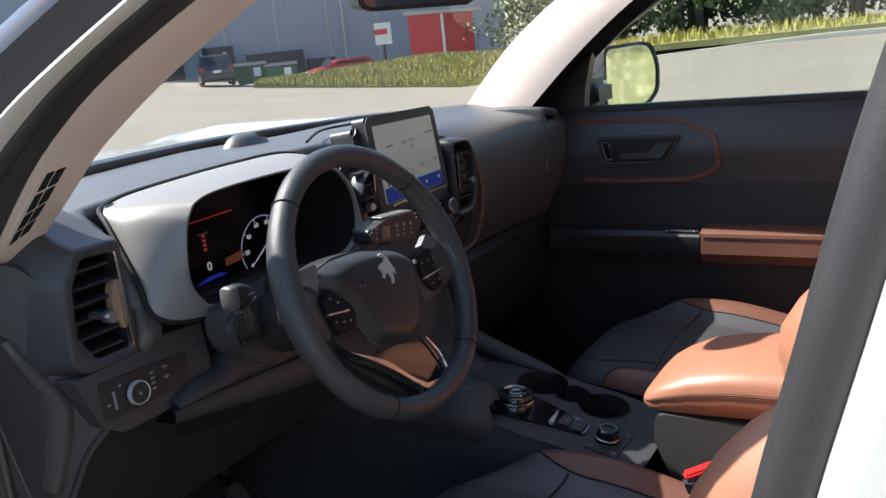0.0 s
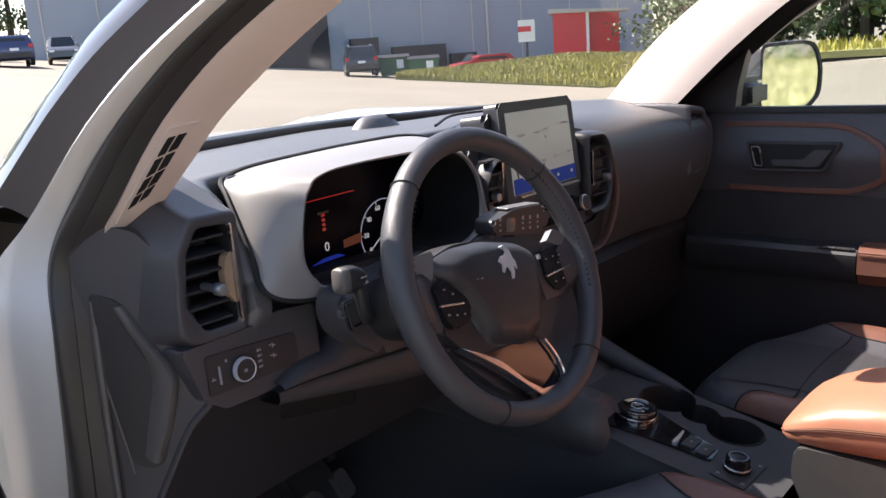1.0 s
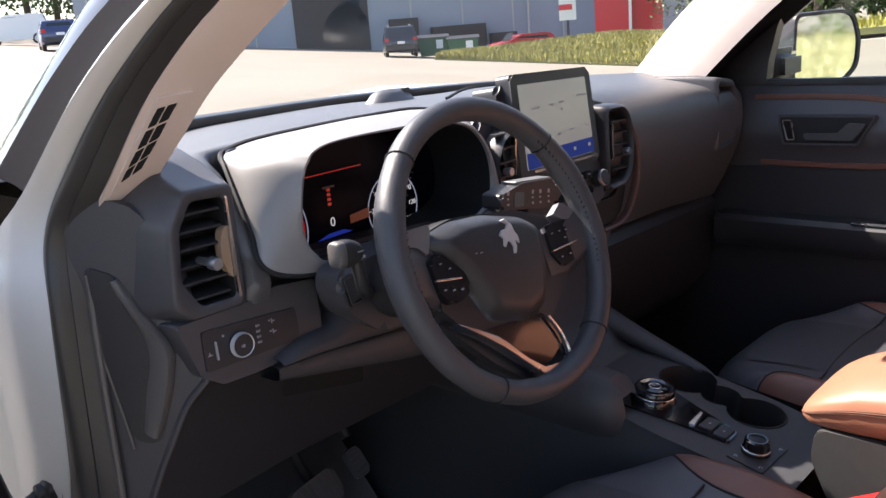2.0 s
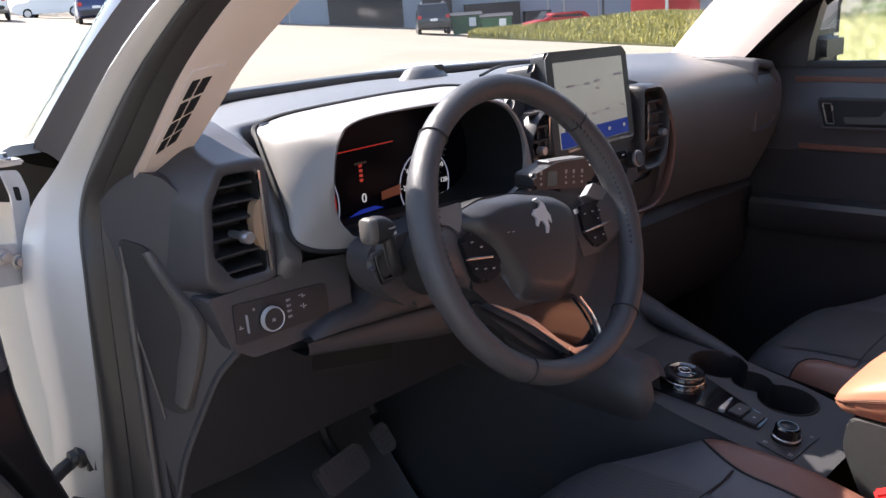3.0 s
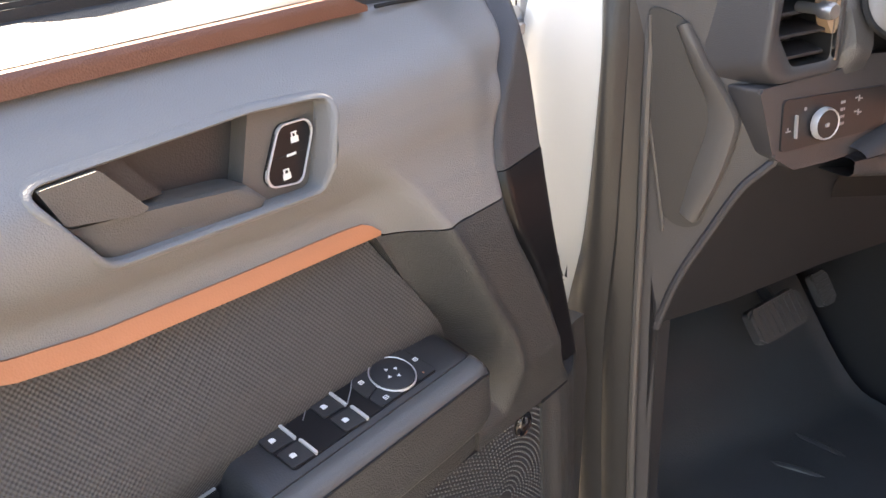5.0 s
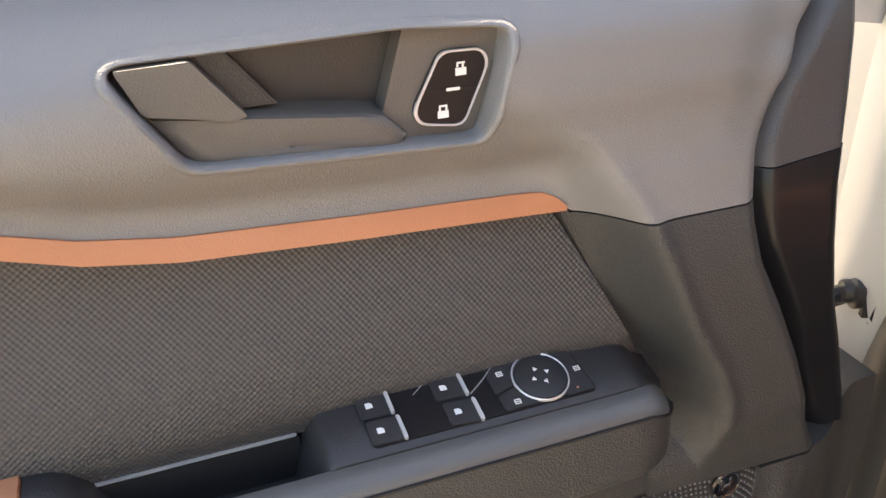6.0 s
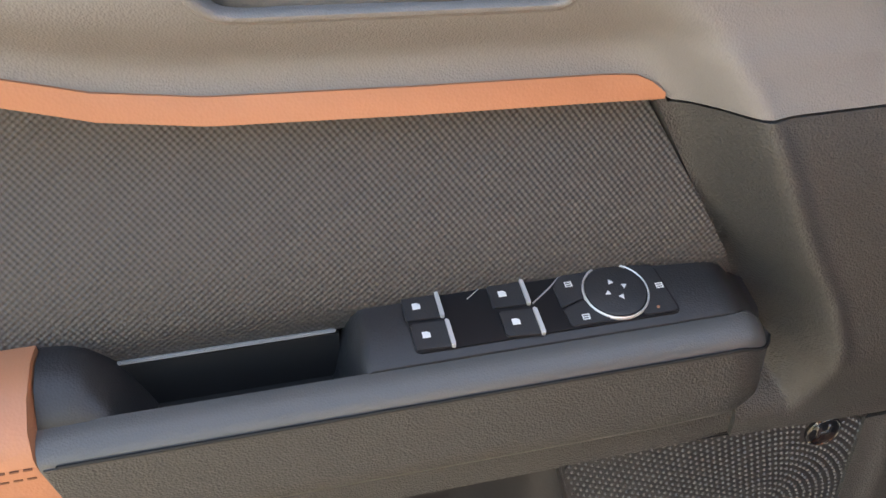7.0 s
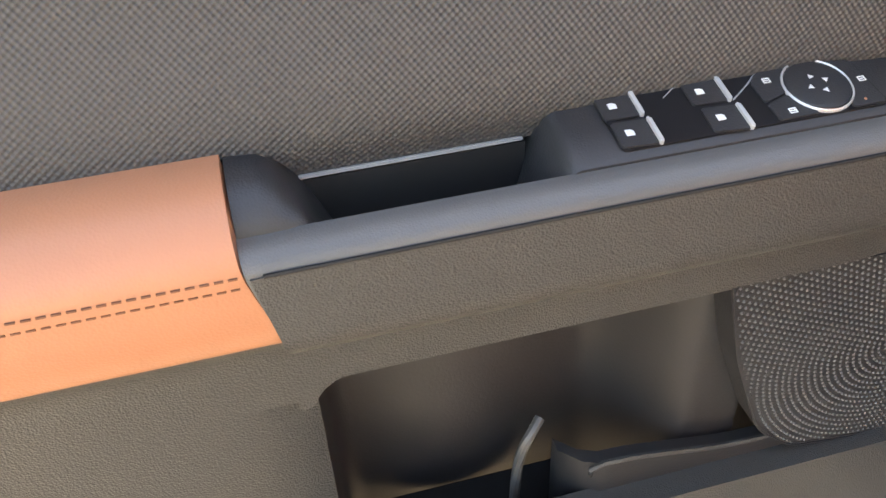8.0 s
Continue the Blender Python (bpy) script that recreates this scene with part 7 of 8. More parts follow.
part("side_wall", loft([[Vector((x, y, z)) for x, z in ((-0.112 - 0.012 * k, top), (-0.128 - 0.010 * k, min(0.775, top - 0.01)), (-0.140 - 0.004 * k, 0.70), (-0.158, 0.56), (-0.170, 0.47))] for y, k, top in ((0.78, 0, 0.80), (0.50, 0, 0.82), (0.36, 0, 0.830), (0.20, 0.0, 0.824), (0.10, 0.1, 0.816), (0.0, 0.4, 0.803), (-0.10, 0.8, 0.790), (-0.25, 1.0, 0.770))]), M_CONSIDE, con, "charcoal carpeted side wall of the console", 60)
part("knee_pad", loft([[Vector((-0.112 - g * 0.030 * math.sin(math.pi * k / 10) ** 0.7, y, lerp(0.762, top, k / 10))) for k in range(11)] for y, g, top in ((0.045, 0.05, 0.800), (0.055, 0.55, 0.850), (0.075, 0.90, 0.862), (0.12, 1.0, 0.868), (0.25, 1.0, 0.885), (0.40, 1.0, 0.900), (0.62, 0.9, 0.91))]), M_DASH, con, "charcoal knee pad on the console's side", 60)
part("pad_top", loft([[Vector((x, y, z)) for x, z in ((-0.112, top), (-0.085, top + 0.002), (-0.06, top - 0.012))] for y, top in ((0.055, 0.836), (0.075, 0.862), (0.12, 0.868), (0.25, 0.885), (0.40, 0.900))]), M_DASH, con)
part("side_wall", loft([[Vector((x, y, z)) for x, z in ((0.10, top), (0.13, top - 0.05), (0.15, top - 0.16), (0.16, 0.47))] for y, top in ((0.36, 0.850), (0.10, 0.816), (-0.10, 0.790), (-0.25, 0.770))]), M_BLACK, con)
part("console_front", loft([[Vector((x, y, z)) for x in (-0.11, -0.05, 0.06, 0.115)] for y, z in ((0.15, 0.823), (0.18, 0.835), (0.23, 0.89), (0.26, 1.0))]), M_BLACK, con)
part("front_wing", sweep(spline([(0.112, 0.30, 0.900), (0.114, 0.22, 0.862), (0.114, 0.14, 0.832), (0.108, 0.06, 0.812), (0.104, 0.02, 0.804)], 6), circle(0.020, 14, 0.014), (0, 0, 1), scale=[lerp(1.3, 0.15, (k / 24) ** 2) for k in range(25)]), M_CONSIDE, con)
gp = part("selector_plate", prism(rounded([(-0.088, 0.045), (-0.040, 0.055), (0.000, 0.040), (0.004, 0.000), (-0.019, -0.059), (-0.042, -0.127), (-0.079, -0.130), (-0.080, -0.050)], 0.006), -0.002, 0.003, KM, 0.0015), M_GLOSS, con, "glossy black selector plate")
GD = KM @ Matrix.Translation((-0.042, 0.004, 0.002)) @ Matrix.Diagonal((1.12, 1.12, 0.66, 1))
part("gear_dial", lathe([(0, 0.031), (0.016, 0.031), (0.0205, 0.0335), (0.0245, 0.033), (0.0265, 0.029), (0.0270, 0.020), (0.0255, 0.018), (0.0290, 0.012), (0.0300, 0.002), (0.0300, 0)], GD, 40), M_GLOSS, gp, "round black gear dial")
part("dial_ring", lathe([(0.0262, 0.0185), (0.0272, 0.0195), (0.0280, 0.0180), (0.0272, 0.0165)], GD, 40), M_CHROME, gp)
part("dial_top", lathe([(0, 0.0335), (0.006, 0.0335), (0.007, 0.0345), (0.009, 0.0345), (0.010, 0.0330), (0.0155, 0.0318)], GD, 32), M_GLOSS, gp)
part("dial_mark", lathe([(0.0070, 0.0347), (0.0078, 0.0351), (0.0086, 0.0347)], GD, 28), M_CHROME, gp)
part("bright_bar", prism(rounded([(-0.073, -0.068), (-0.031, -0.066), (-0.031, -0.069), (-0.071, -0.076)], 0.001), 0.003, 0.0055, KM, 0.001), M_CHROME, gp)
for x, y in ((-0.053, -0.090), (-0.059, -0.114)):
    b_ = part("console_button", prism(rect(x, y, 0.032, 0.019, 0.002), 0.002, 0.0055, KM, 0.001), M_BLACK, gp)
    part("button_sign", prism(rect(x, y, 0.004, 0.003), 0.0055, 0.0058, KM), M_GREYICON, b_)
dp = part("drive_mode_panel", prism(rounded([(-0.032, -0.136), (-0.034, -0.194), (-0.116, -0.192), (-0.108, -0.140)], 0.003), -0.002, 0.002, KM, 0.0008), M_BLACK, con, "black panel with a rotary drive-mode knob")
MK = KM @ Matrix.Translation((-0.073, -0.165, 0.002))
part("mode_knob", lathe([(0, 0.020), (0.0135, 0.020), (0.0160, 0.018), (0.0172, 0.008), (0.0190, 0.003), (0.0190, 0)], MK, 36), M_GLOSS, dp)
part("knob_ring", lathe([(0.0178, 0.0068), (0.0186, 0.0064), (0.0190, 0.0050), (0.0184, 0.0042)], MK, 36), M_CHROME, dp)
part("knob_cap", lathe([(0, 0.0208), (0.0105, 0.0206), (0.0118, 0.0198)], MK, 24), M_SATIN, dp)
for x, y in ((-0.100, -0.148), (-0.044, -0.146), (-0.105, -0.184), (-0.044, -0.186)):
    part("mode_sign", mini([rect(x, y, 0.006, 0.0014), rect(x, y - 0.003, 0.004, 0.0014)], 0.002, 0.0024, KM), M_GREYICON, dp)
# bin and arm rest
part("storage_bin", prism(rounded([(-0.205, 0.853), (-0.200, 0.812), (-0.215, 0.778), (-0.24, 0.72), (-0.60, 0.60), (-0.60, 0.853)], 0.012), -0.09, 0.095, frame_m((0, 0, 0), (0, 1, 0), (0, 0, 1), (1, 0, 0)), 0.01, 2, True), M_BIN, con, "speckled dark grey storage box")
arm_c = thing("console_armrest", "padded tan leather arm rest on the console", "arm rest")


def rest_section(y, top, low, w):
    pts = []
    for i in range(24):
        a = 2 * math.pi * i / 24
        cx, cz = math.cos(a), math.sin(a)
        pts.append(Vector((0.0 + w * math.copysign(abs(cx) ** 0.55, cx), y, (top + low) / 2 + (top - low) / 2 * math.copysign(abs(cz) ** 0.6, cz))))
    return pts


part("pad", loft([rest_section(y, t, l, w) for y, t, l, w in ((-0.178, 0.866, 0.858, 0.052), (-0.183, 0.874, 0.853, 0.072), (-0.194, 0.886, 0.848, 0.084), (-0.215, 0.901, 0.846, 0.090), (-0.25, 0.918, 0.846, 0.094), (-0.30, 0.930, 0.848, 0.096), (-0.34, 0.934, 0.850, 0.097), (-0.40, 0.937, 0.852, 0.097), (-0.58, 0.938, 0.852, 0.097))], True, True), M_TAN, arm_c, "smooth tan leather", 60)
REST = ((-0.183, 0.874, 0.853, 0.072), (-0.194, 0.886, 0.848, 0.084), (-0.215, 0.901, 0.846, 0.090), (-0.25, 0.918, 0.846, 0.094), (-0.30, 0.930, 0.848, 0.096), (-0.34, 0.934, 0.850, 0.097), (-0.45, 0.937, 0.852, 0.097))
for lift in (0.025, 0.055, 0.085):
    part("stitching", tube(spline([(-w * (1 - lift * lift) ** 0.275 - 0.0004, y, (t + l) / 2 + (t - l) / 2 * lift ** 0.6) for y, t, l, w in REST], 6), 0.0009 if lift != 0.055 else 0.0012, 5), M_STITCH, arm_c)
buk = thing("belt_buckle", "black seat belt buckle with a red button", "seat belt buckle")
BK = Matrix.Translation((-0.150, -0.294, 0.780)) @ Matrix.Rotation(radians(-20), 4, 'X') @ Matrix.Rotation(radians(25), 4, 'Z')
part("body", box((0, 0, -0.02), (0.030, 0.056, 0.10), 0.006, BK), M_BLACK, buk)
part("button", box((0, 0, 0.0315), (0.024, 0.048, 0.008), 0.003, BK), M_LAMP, buk, "red release button")

# ---- seats ----
def seat(cx, label):
    s = thing("front_seat", label, "car seat", group="front seats")

    def cushion(x, t_):
        """The cushion's skin: x across from its middle, t_ from the front edge to the back."""
        y = lerp(0.110, -0.46, t_) - 0.11 * smooth(0.05, 0.27, abs(x)) ** 1.4 * smooth(0.35, 0.0, t_)
        z = 0.772 + 0.012 * math.sin(math.pi * min(1, t_ * 1.4)) - 0.035 * smooth(0.45, 1.0, t_)
        z += 0.024 * math.exp(-((abs(x) - 0.205) / 0.034) ** 2) * smooth(0.04, 0.35, t_) - 0.060 * smooth(0.205, 0.252, abs(x)) ** 2
        z -= 0.075 * max(0.0, 1 - t_ / 0.14) ** 2.2
        z += 0.0015 * math.sin(23 * x + 9 * y) * math.sin(17 * y + 2)
        return Vector((cx + x, y, z))

    def seam_x(t_):
        return 0.243 - 0.072 * smooth(0.06, 0.44, t_) - 0.10 * smooth(0.10, 0.0, t_)

    def band(a, b, n, lift=0.0, t0=0.0, t1=1.0):
        rows = []
        for k in range(41):
            q = lerp(t0, t1, k / 40)
            rows.append([cushion(lerp(a(q), b(q), m / n), q) + Vector((0, 0, lift)) for m in range(n + 1)])
        bm = loft(rows)
        bmesh.ops.recalc_face_normals(bm, faces=bm.faces[:])
        return bm
    part("cushion", band(lambda q: -seam_x(q), seam_x, 22), M_SEAT, s, "black leather cushion", 60)
    part("perforated_panel", band(lambda q: -min(0.115, seam_x(q) - 0.03), lambda q: min(0.115, seam_x(q) - 0.03), 14, 0.0022, 0.03, 0.95), M_PERF, s, "black perforated leather panel", 60)
    for sd in (-1, 1):
        # bolster and side take the shaded tan, so their shade is in the colour
        part("side_bolster", band(lambda q: sd * seam_x(q), lambda q: sd * 0.252, 8), M_TAN_SHADED, s, "tan leather side bolster", 60)
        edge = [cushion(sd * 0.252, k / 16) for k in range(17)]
        part("cushion_side", loft([[p + Vector((sd * dx, 0, dz)) for p in edge] for dx, dz in ((0, 0), (0.006, -0.018), (0.004, -0.06), (-0.004, -0.13), (-0.02, -0.20))]), M_TAN_SHADED, s, "tan leather side", 60)
        part("side_seam", tube([cushion(sd * seam_x(k / 30), k / 30) + Vector((0, 0, 0.0006)) for k in range(31)], 0.0016, 6), M_DEEP, s)
    part("cross_seam", tube([cushion(lerp(-0.17, 0.17, k / 16), 0.385 - 0.02 * math.cos(math.pi * (k / 16 - 0.5))) + Vector((0, 0, 0.0015)) for k in range(17)], 0.0016, 6), M_DEEP, s)
    for a, b, nm, mt in ((-0.252, -0.13, "front_bolster", M_TAN), (-0.13, 0.13, "cushion_front", M_PERF), (0.13, 0.252, "front_bolster", M_TAN)):
        front = [cushion(lerp(a, b, k / 12), 0.0) for k in range(13)]
        part(nm, loft([[p + Vector((0, dy, dz)) for p in front] for dy, dz in ((0, 0), (0.010, -0.02), (0.008, -0.08), (-0.03, -0.16))]), mt, s, "tan leather front corner" if mt == M_TAN else "black ribbed front edge", 60)
    part("seat_base", box((cx, -0.18, 0.53), (0.40, 0.46, 0.12), 0.02), M_DEEP, s)

    def back(s_, t_):
        x, z = lerp(-0.255, 0.255, s_), lerp(0.72, 1.36, t_)
        y = -0.430 - 0.38 * (z - 0.80)
        y -= 0.45 * max(0.0, z - 1.01)
        swell = lerp(0.008, 0.088, math.exp(-((z - 1.05) / 0.11) ** 2))
        y += swell * smooth(0.115, 0.205, abs(x)) - 0.050 * smooth(0.215, 0.255, abs(x)) ** 2 - 0.03 * smooth(0.9, 1.0, t_)
        return Vector((cx + x * (1 - 0.12 * t_), y + 0.018 * math.sin(math.pi * min(1, t_ * 1.2)), z))
    for a, b, nm, mt in ((0.0, 0.22, "back_bolster", M_TAN), (0.22, 0.78, "backrest", M_SEAT), (0.78, 1.0, "back_bolster", M_TAN)):
        part(nm, sheet(lambda p, q, a=a, b=b: back(lerp(a, b, p), q), 14, 30, -0.03), mt, s, "tan leather back bolster" if mt == M_TAN else "black leather backrest", 60)
    part("back_panel", loft([[Vector((cx + x, -0.60 - 0.30 * (z - 0.8), z)) for x in (-0.235, 0, 0.235)] for z in (0.62, 0.9, 1.2, 1.36)]), M_DEEP, s)
    for sd in (-1, 1):
        part("back_side", loft([[back(0.5 + sd * 0.5, q / 8) + Vector((0, d, 0)) for q in range(9)] for d in (0, -0.05, -0.10)]), M_TAN, s)
        part("bolster_stitch", tube([back(0.5 + sd * 0.43, q / 24) + Vector((0, 0.0022, 0)) for q in range(2, 24)], 0.0011, 5), M_STITCH, s)
    part("headrest", box((cx, -0.72, 1.46), (0.25, 0.10, 0.17), 0.035, None, 3), M_SEAT, s)
    for sd in (-1, 1):
        part("headrest_post", tube([(cx + sd * 0.06, -0.705, 1.32), (cx + sd * 0.06, -0.715, 1.42)], 0.006, 8, up=(1, 0, 0)), M_CHROME, s)
    return s


seat(-0.362, "black and tan leather driver's seat with perforated panels")
seat(0.362, "black and tan leather passenger seat, partly sunlit")

# ---- footwell ----
brk = thing("brake_pedal", "ribbed black rubber brake pedal", "pedal")
PM1 = Matrix.Translation((-0.367, 0.452, 0.672)) @ Matrix.Rotation(radians(-32), 4, 'X') @ Matrix.Rotation(radians(-8), 4, 'Y') @ frame_m((0, 0, 0), (1, 0, 0), (0, 0, 1), (0, -1, 0))
part("pad", prism(rounded(rect(0, 0.002, 0.094, 0.050), 0.010), -0.012, 0.004, PM1, 0.004), M_MAT, brk)
for i in range(9):
    part("rib", prism(rect(-0.040 + i * 0.010, 0.002, 0.004, 0.042, 0.001), 0.004, 0.006, PM1, 0.0006), M_MAT, brk)
part("arm", tube(spline([(-0.36, 0.465, 0.675), (-0.355, 0.52, 0.72), (-0.35, 0.56, 0.85), (-0.35, 0.56, 0.98)], 5), 0.010, 8, up=(1, 0, 0)), M_BLACK, brk)
acc = thing("accelerator_pedal", "ribbed black accelerator pedal", "pedal")
PM2 = Matrix.Translation((-0.268, 0.470, 0.685)) @ Matrix.Rotation(radians(-28), 4, 'X') @ Matrix.Rotation(radians(-10), 4, 'Y') @ frame_m((0, 0, 0), (1, 0, 0), (0, 0, 1), (0, -1, 0))
part("pad", prism(rounded(rect(0, -0.004, 0.030, 0.050), 0.008), -0.010, 0.003, PM2, 0.003), M_MAT, acc)
for i in range(5):
    part("rib", prism(rect(0, -0.022 + i * 0.009, 0.024, 0.0035), 0.003, 0.0048, PM2), M_MAT, acc)
part("arm", tube([(-0.268, 0.49, 0.72), (-0.265, 0.55, 0.80), (-0.265, 0.58, 0.92)], 0.009, 8, up=(1, 0, 0)), M_BLACK, acc)
fm = thing("floor_mat", "black ribbed rubber floor mat", "floor mat")


def mat_at(s, t):
    x, y = lerp(-0.665, -0.185, s), lerp(0.0, 0.66, t)
    z = 0.472 + 0.20 * smooth(0.42, 0.68, y) + 0.012 * smooth(0.46, 0.5, abs(s - 0.5))
    z += 0.006 * math.sin(9 * x + 3) * math.sin(7 * y)
    return Vector((x, y, z))


part("mat", sheet(mat_at, 30, 36, 0.008), M_MAT, fm, "", 60)
for i in range(6):
    part("rib", tube([mat_at(0.03 + 0.07 * q / 6, 0.18 + i * 0.09) + Vector((0, 0, 0.002)) for q in range(7)], 0.003, 6), M_MAT, fm)
for x0, y0, x1, y1 in ((0.52, 0.62, 0.62, 0.50), (0.68, 0.66, 0.73, 0.52)):
    part("raised_fold", tube(spline([mat_at(lerp(x0, x1, q / 4), lerp(y0, y1, q / 4)) + Vector((0, 0, 0.006 * math.sin(math.pi * q / 4))) for q in range(5)], 4), 0.006, 8), M_MAT, fm)
part("foot_rest", sheet(lambda s, t: Vector((lerp(-0.69, -0.60, s), lerp(0.40, 0.62, t), 0.49 + 0.17 * t)), 4, 8, 0.02), M_MAT, car, "black foot rest")
for i in range(5):
    part("foot_rest_rib", box((-0.645, 0.44 + i * 0.038, 0.524 + i * 0.0295), (0.075, 0.006, 0.006), 0.002), M_MAT, car)

# ---- passenger's door ----
pdoor = thing("passenger_door", "closed passenger door with tan trim lines", "car door")
PD = frame_m((0.70, 0, 0), (0, 1, 0), (0, 0, 1), (-1, 0, 0))     # (forwards, up, into the cabin)


def pd_w(y, z):
    return 0.010 + 0.020 * math.exp(-((z - 1.11) / 0.05) ** 2) - 0.012 * smooth(1.17, 1.21, z) + 0.006 * smooth(1.02, 0.95, z)


def pd_sheet(z0, z1, y0, y1, nu=20, nv=14, lift=0.0, thick=0.015):
    rows = [[PD @ Vector((lerp(y0, y1, i / nu), lerp(z0, z1, j / nv), pd_w(lerp(y0, y1, i / nu), lerp(z0, z1, j / nv)) + lift)) for j in range(nv + 1)] for i in range(nu + 1)]
    bm = loft(rows)
    bmesh.ops.recalc_face_normals(bm, faces=bm.faces[:])
    bmesh.ops.solidify(bm, geom=bm.faces[:], thickness=-thick)
    return bm


# plastics darker than on the driver's door, with the far side's shade in them
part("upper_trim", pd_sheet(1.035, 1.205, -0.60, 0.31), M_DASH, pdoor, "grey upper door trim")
part("lower_trim", pd_sheet(0.45, 1.0345, -0.60, 0.31), M_BLACK, pdoor, "black lower door trim")
LOOP = [(0.205, 1.180), (0.10, 1.180), (0.00, 1.178), (-0.040, 1.174), (-0.055, 1.169), (-0.085, 1.154), (-0.108, 1.141), (-0.115, 1.132), (-0.118, 1.110), (-0.120, 1.085), (-0.117, 1.073), (-0.105, 1.064), (-0.075, 1.051), (-0.052, 1.0445), (-0.02, 1.043), (0.07, 1.042), (0.190, 1.044)]
# line and pad below: far side's shade is put into the tan
part("leather_line", sweep([PD @ Vector((x, z, pd_w(x, z) + 0.001)) for x, z in LOOP], rounded([(-0.0055, -0.003), (0.0055, -0.003), (0.0055, 0.003), (-0.0055, 0.003)], 0.001), (-1, 0, 0)), M_TAN_SHADED, pdoor, "tan leather line round the handle, coloured as in shade")
part("handle_dish", prism(rounded([(0.145, 1.140), (-0.035, 1.140), (-0.005, 1.090), (0.135, 1.088)], 0.006), 0.03, 0.0335, PD), M_DEEP, pdoor)
part("handle_bezel", ring_plate(rounded([(0.150, 1.145), (-0.042, 1.145), (-0.008, 1.085), (0.140, 1.083)], 0.008), rounded([(0.145, 1.140), (-0.035, 1.140), (-0.005, 1.090), (0.135, 1.088)], 0.006), 0.02, 0.036, PD, 0.002), M_DASH, pdoor)
part("door_handle", prism(rounded([(-0.025, 1.130), (0.010, 1.130), (0.030, 1.110), (0.095, 1.108), (0.090, 1.096), (0.0, 1.096)], 0.003), 0.03, 0.042, PD, 0.003), M_DOORLOW, pdoor)
part("lock_switch", prism(rounded([(0.138, 1.135), (0.120, 1.135), (0.112, 1.095), (0.128, 1.095)], 0.004), 0.03, 0.037, PD, 0.001), M_GLOSS, pdoor)
part("lock_rim", ring_plate(rounded([(0.139, 1.136), (0.119, 1.136), (0.111, 1.094), (0.129, 1.094)], 0.004), rounded([(0.1365, 1.134), (0.1215, 1.134), (0.114, 1.096), (0.1265, 1.096)], 0.004), 0.036, 0.038, PD), M_CHROME, pdoor)
ar = loft([[PD @ Vector((y, z, w)) for w, z in ((0.01, 0.86), (0.01, 0.938), (0.060, 0.936), (0.070, 0.926), (0.070, 0.89), (0.055, 0.868))] for y in (0.27, 0.10, -0.085)], True, True)
part("armrest", ar, M_BLACK, pdoor, "black armrest")
ar2 = loft([[PD @ Vector((y, z, w)) for w, z in ((0.01, 0.86), (0.01, 0.944), (0.055, 0.944), (0.070, 0.934), (0.073, 0.89), (0.055, 0.866))] for y in (-0.088, -0.30, -0.58)], True, True)
part("armrest_pad", ar2, M_TAN_SHADED, pdoor, "stitched tan leather armrest pad")
part("chrome_line", box((-0.045, 0.937, 0.060), (0.07, 0.004, 0.012), 0.001, PD), M_CHROME, pdoor)
part("pad_stitch", tube([PD @ Vector((-0.09, 0.930, 0.0725)), PD @ Vector((-0.58, 0.930, 0.0725))], 0.0012, 5), M_STITCH, pdoor)
part("belt_edge", box((-0.14, 1.2085, -0.005), (0.92, 0.012, 0.03), 0.003, PD), M_BLACK, pdoor)
pg = part("window_glass", prism([(0.27, 1.20), (-0.60, 1.20), (-0.60, 1.58), (-0.30, 1.58), (-0.03, 1.46)], -0.022, -0.018, PD), M_SIDEGLASS, pdoor, "clear side window")
pg.visible_shadow = False
part("mirror_sail", prism(rounded([(0.36, 1.206), (0.183, 1.206), (0.178, 1.254), (0.160, 1.325), (0.115, 1.405), (0.16, 1.40), (0.235, 1.33)], 0.006), -0.02, 0.012, PD, 0.006), M_BLACK, pdoor, "black triangular mirror cover")
part("outer_skin", prism([(0.40, 0.45), (-0.60, 0.45), (-0.60, 1.19), (0.40, 1.19)], -0.085, -0.075, PD), M_WHITE, pdoor)
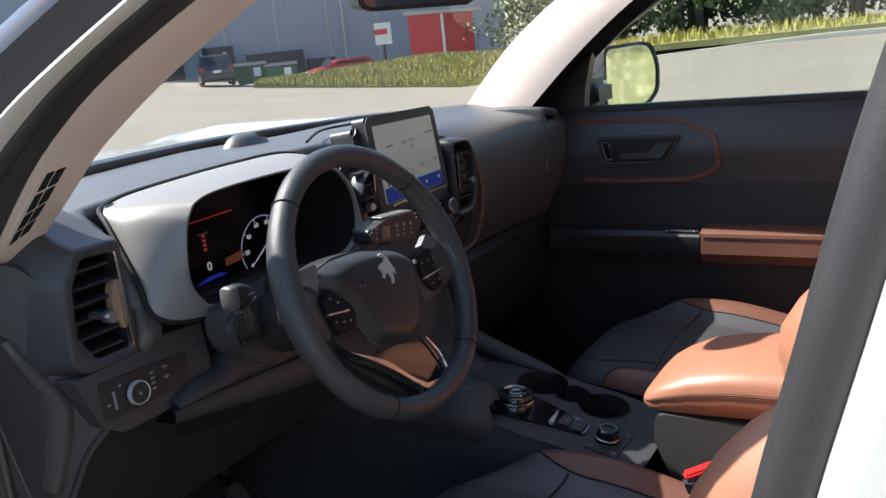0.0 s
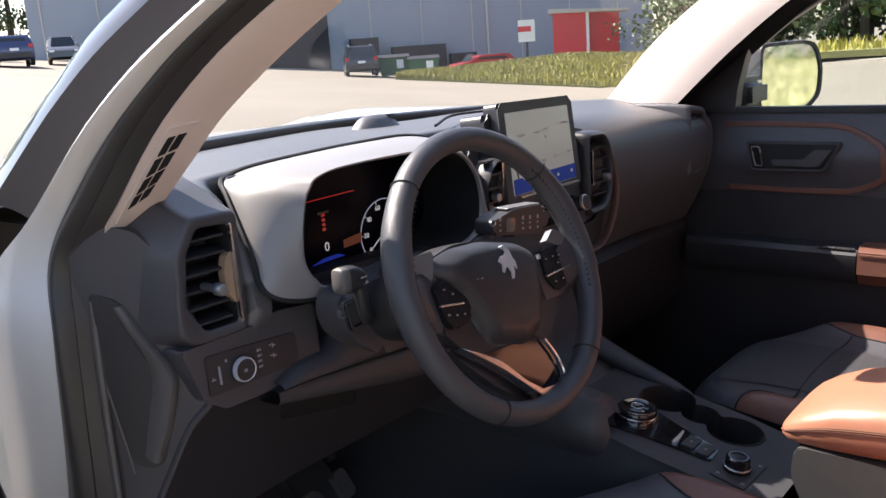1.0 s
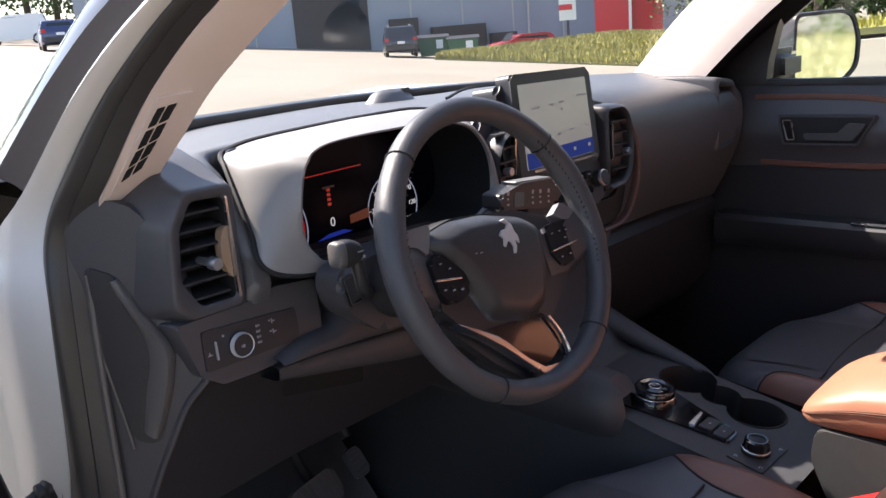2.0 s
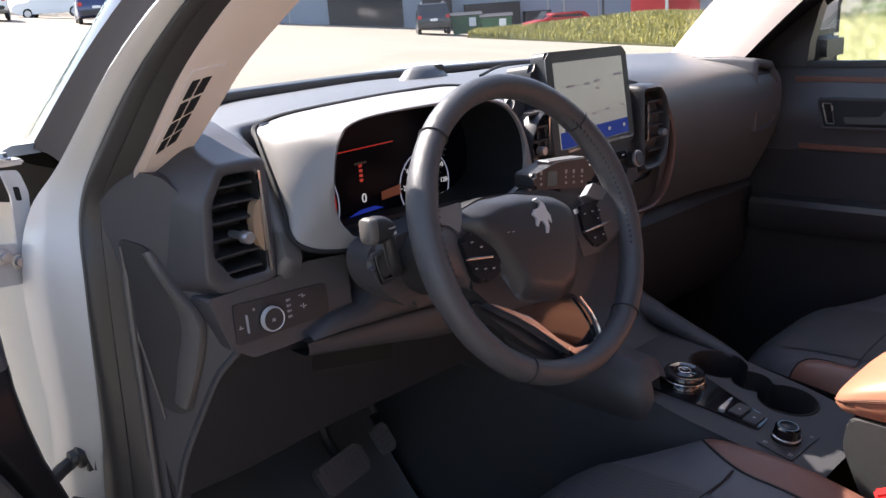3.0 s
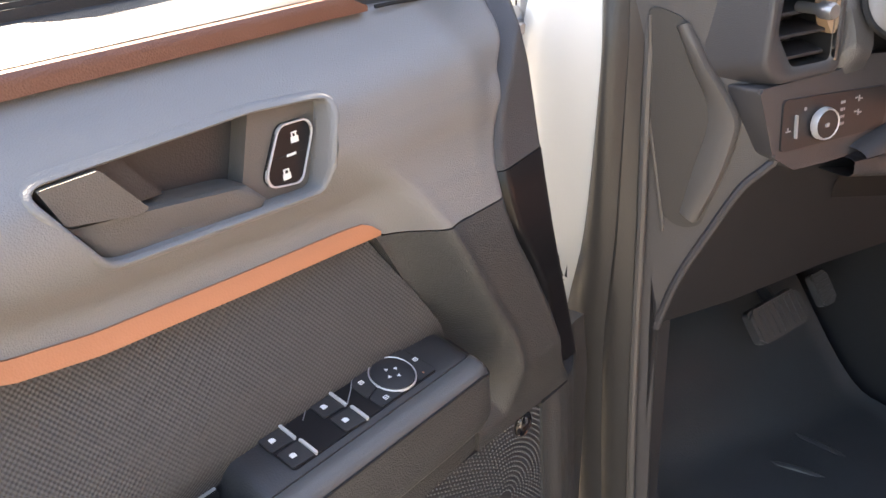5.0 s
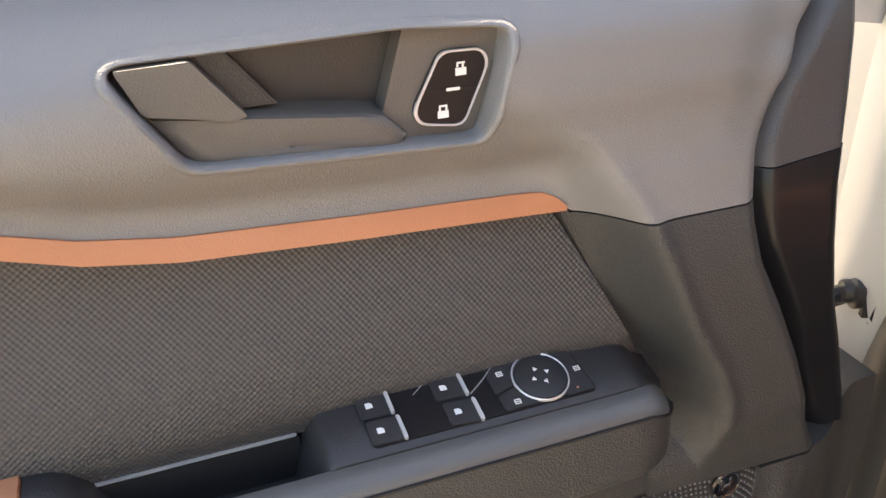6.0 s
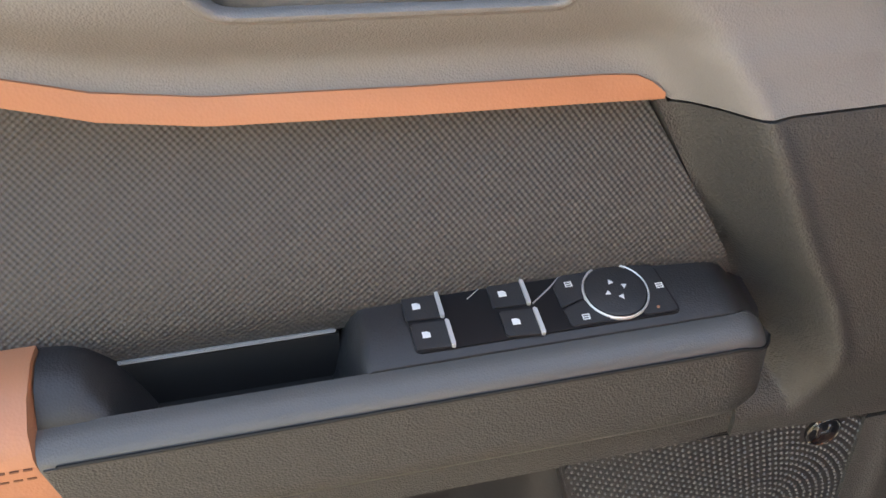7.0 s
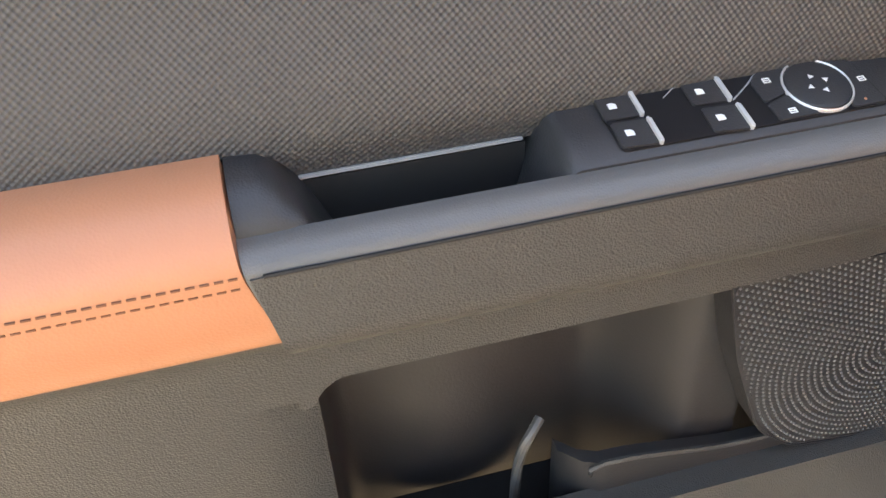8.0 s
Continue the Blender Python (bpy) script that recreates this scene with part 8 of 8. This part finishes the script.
part("window_frame", sweep([PD @ Vector(p) for p in ((0.33, 1.22, -0.03), (0.10, 1.40, -0.035), (-0.10, 1.52, -0.05), (-0.32, 1.60, -0.07), (-0.60, 1.61, -0.08))], rect(0, 0, 0.04, 0.04, 0.01), (1, 0, 0)), M_BLACK, pdoor)
pm = thing("passenger_mirror", "black door mirror reflecting grass and trees", "mirror")
PMM = Matrix.Translation((0.945, 0.155, 1.258)) @ Matrix.Rotation(radians(-28), 4, 'Z') @ frame_m((0, 0, 0), (1, 0, 0), (0, 0, 1), (0, -1, 0))
MO = rounded([(-0.090, -0.062), (-0.03, -0.075), (0.050, -0.068), (0.082, -0.040), (0.086, 0.020), (0.068, 0.068), (0.040, 0.078), (-0.085, 0.076)], 0.018)
part("housing", loft([[PMM @ Vector((x * g, y * g, c)) for x, y in MO] for g, c in ((0.5, -0.09), (0.85, -0.075), (1.05, -0.04), (1.11, 0.0), (1.09, 0.008), (1.0, 0.008), (0.98, 0.002))], True, True), M_BLACK, pm)
part("mirror_glass", prism([(x * 0.985, y * 0.985) for x, y in MO], 0.001, 0.004, PMM), M_MIRROR, pm, "mirror glass")
part("foot", box((0.80, 0.20, 1.235), (0.13, 0.06, 0.075), 0.02, None, 3), M_BLACK, pm)
part("foot_mark", box((0.792, 0.168, 1.262), (0.03, 0.004, 0.006), 0.001), M_CHROME, pm)

# ---- inside mirror ----
rvm = thing("inside_mirror", "black inside rear-view mirror", "mirror")
RMM = Matrix.Translation((0.0, 0.165, 1.484)) @ Matrix.Rotation(radians(-18), 4, 'Z') @ Matrix.Rotation(radians(8), 4, 'X') @ frame_m((0, 0, 0), (1, 0, 0), (0, 0, 1), (0, -1, 0))
part("housing", prism(rounded(rect(0, 0, 0.245, 0.068), 0.024), -0.03, 0.004, RMM, 0.006, 3, True), M_BLACK, rvm)
part("mirror_glass", prism(rounded(rect(0, 0, 0.233, 0.056), 0.020), 0.004, 0.0055, RMM), M_MIRROR, rvm, "mirror glass")
part("stem", tube([(0.0, 0.18, 1.50), (0.005, 0.19, 1.54), (0.01, 0.15, 1.56)], 0.010, 8, up=(1, 0, 0)), M_BLACK, rvm)
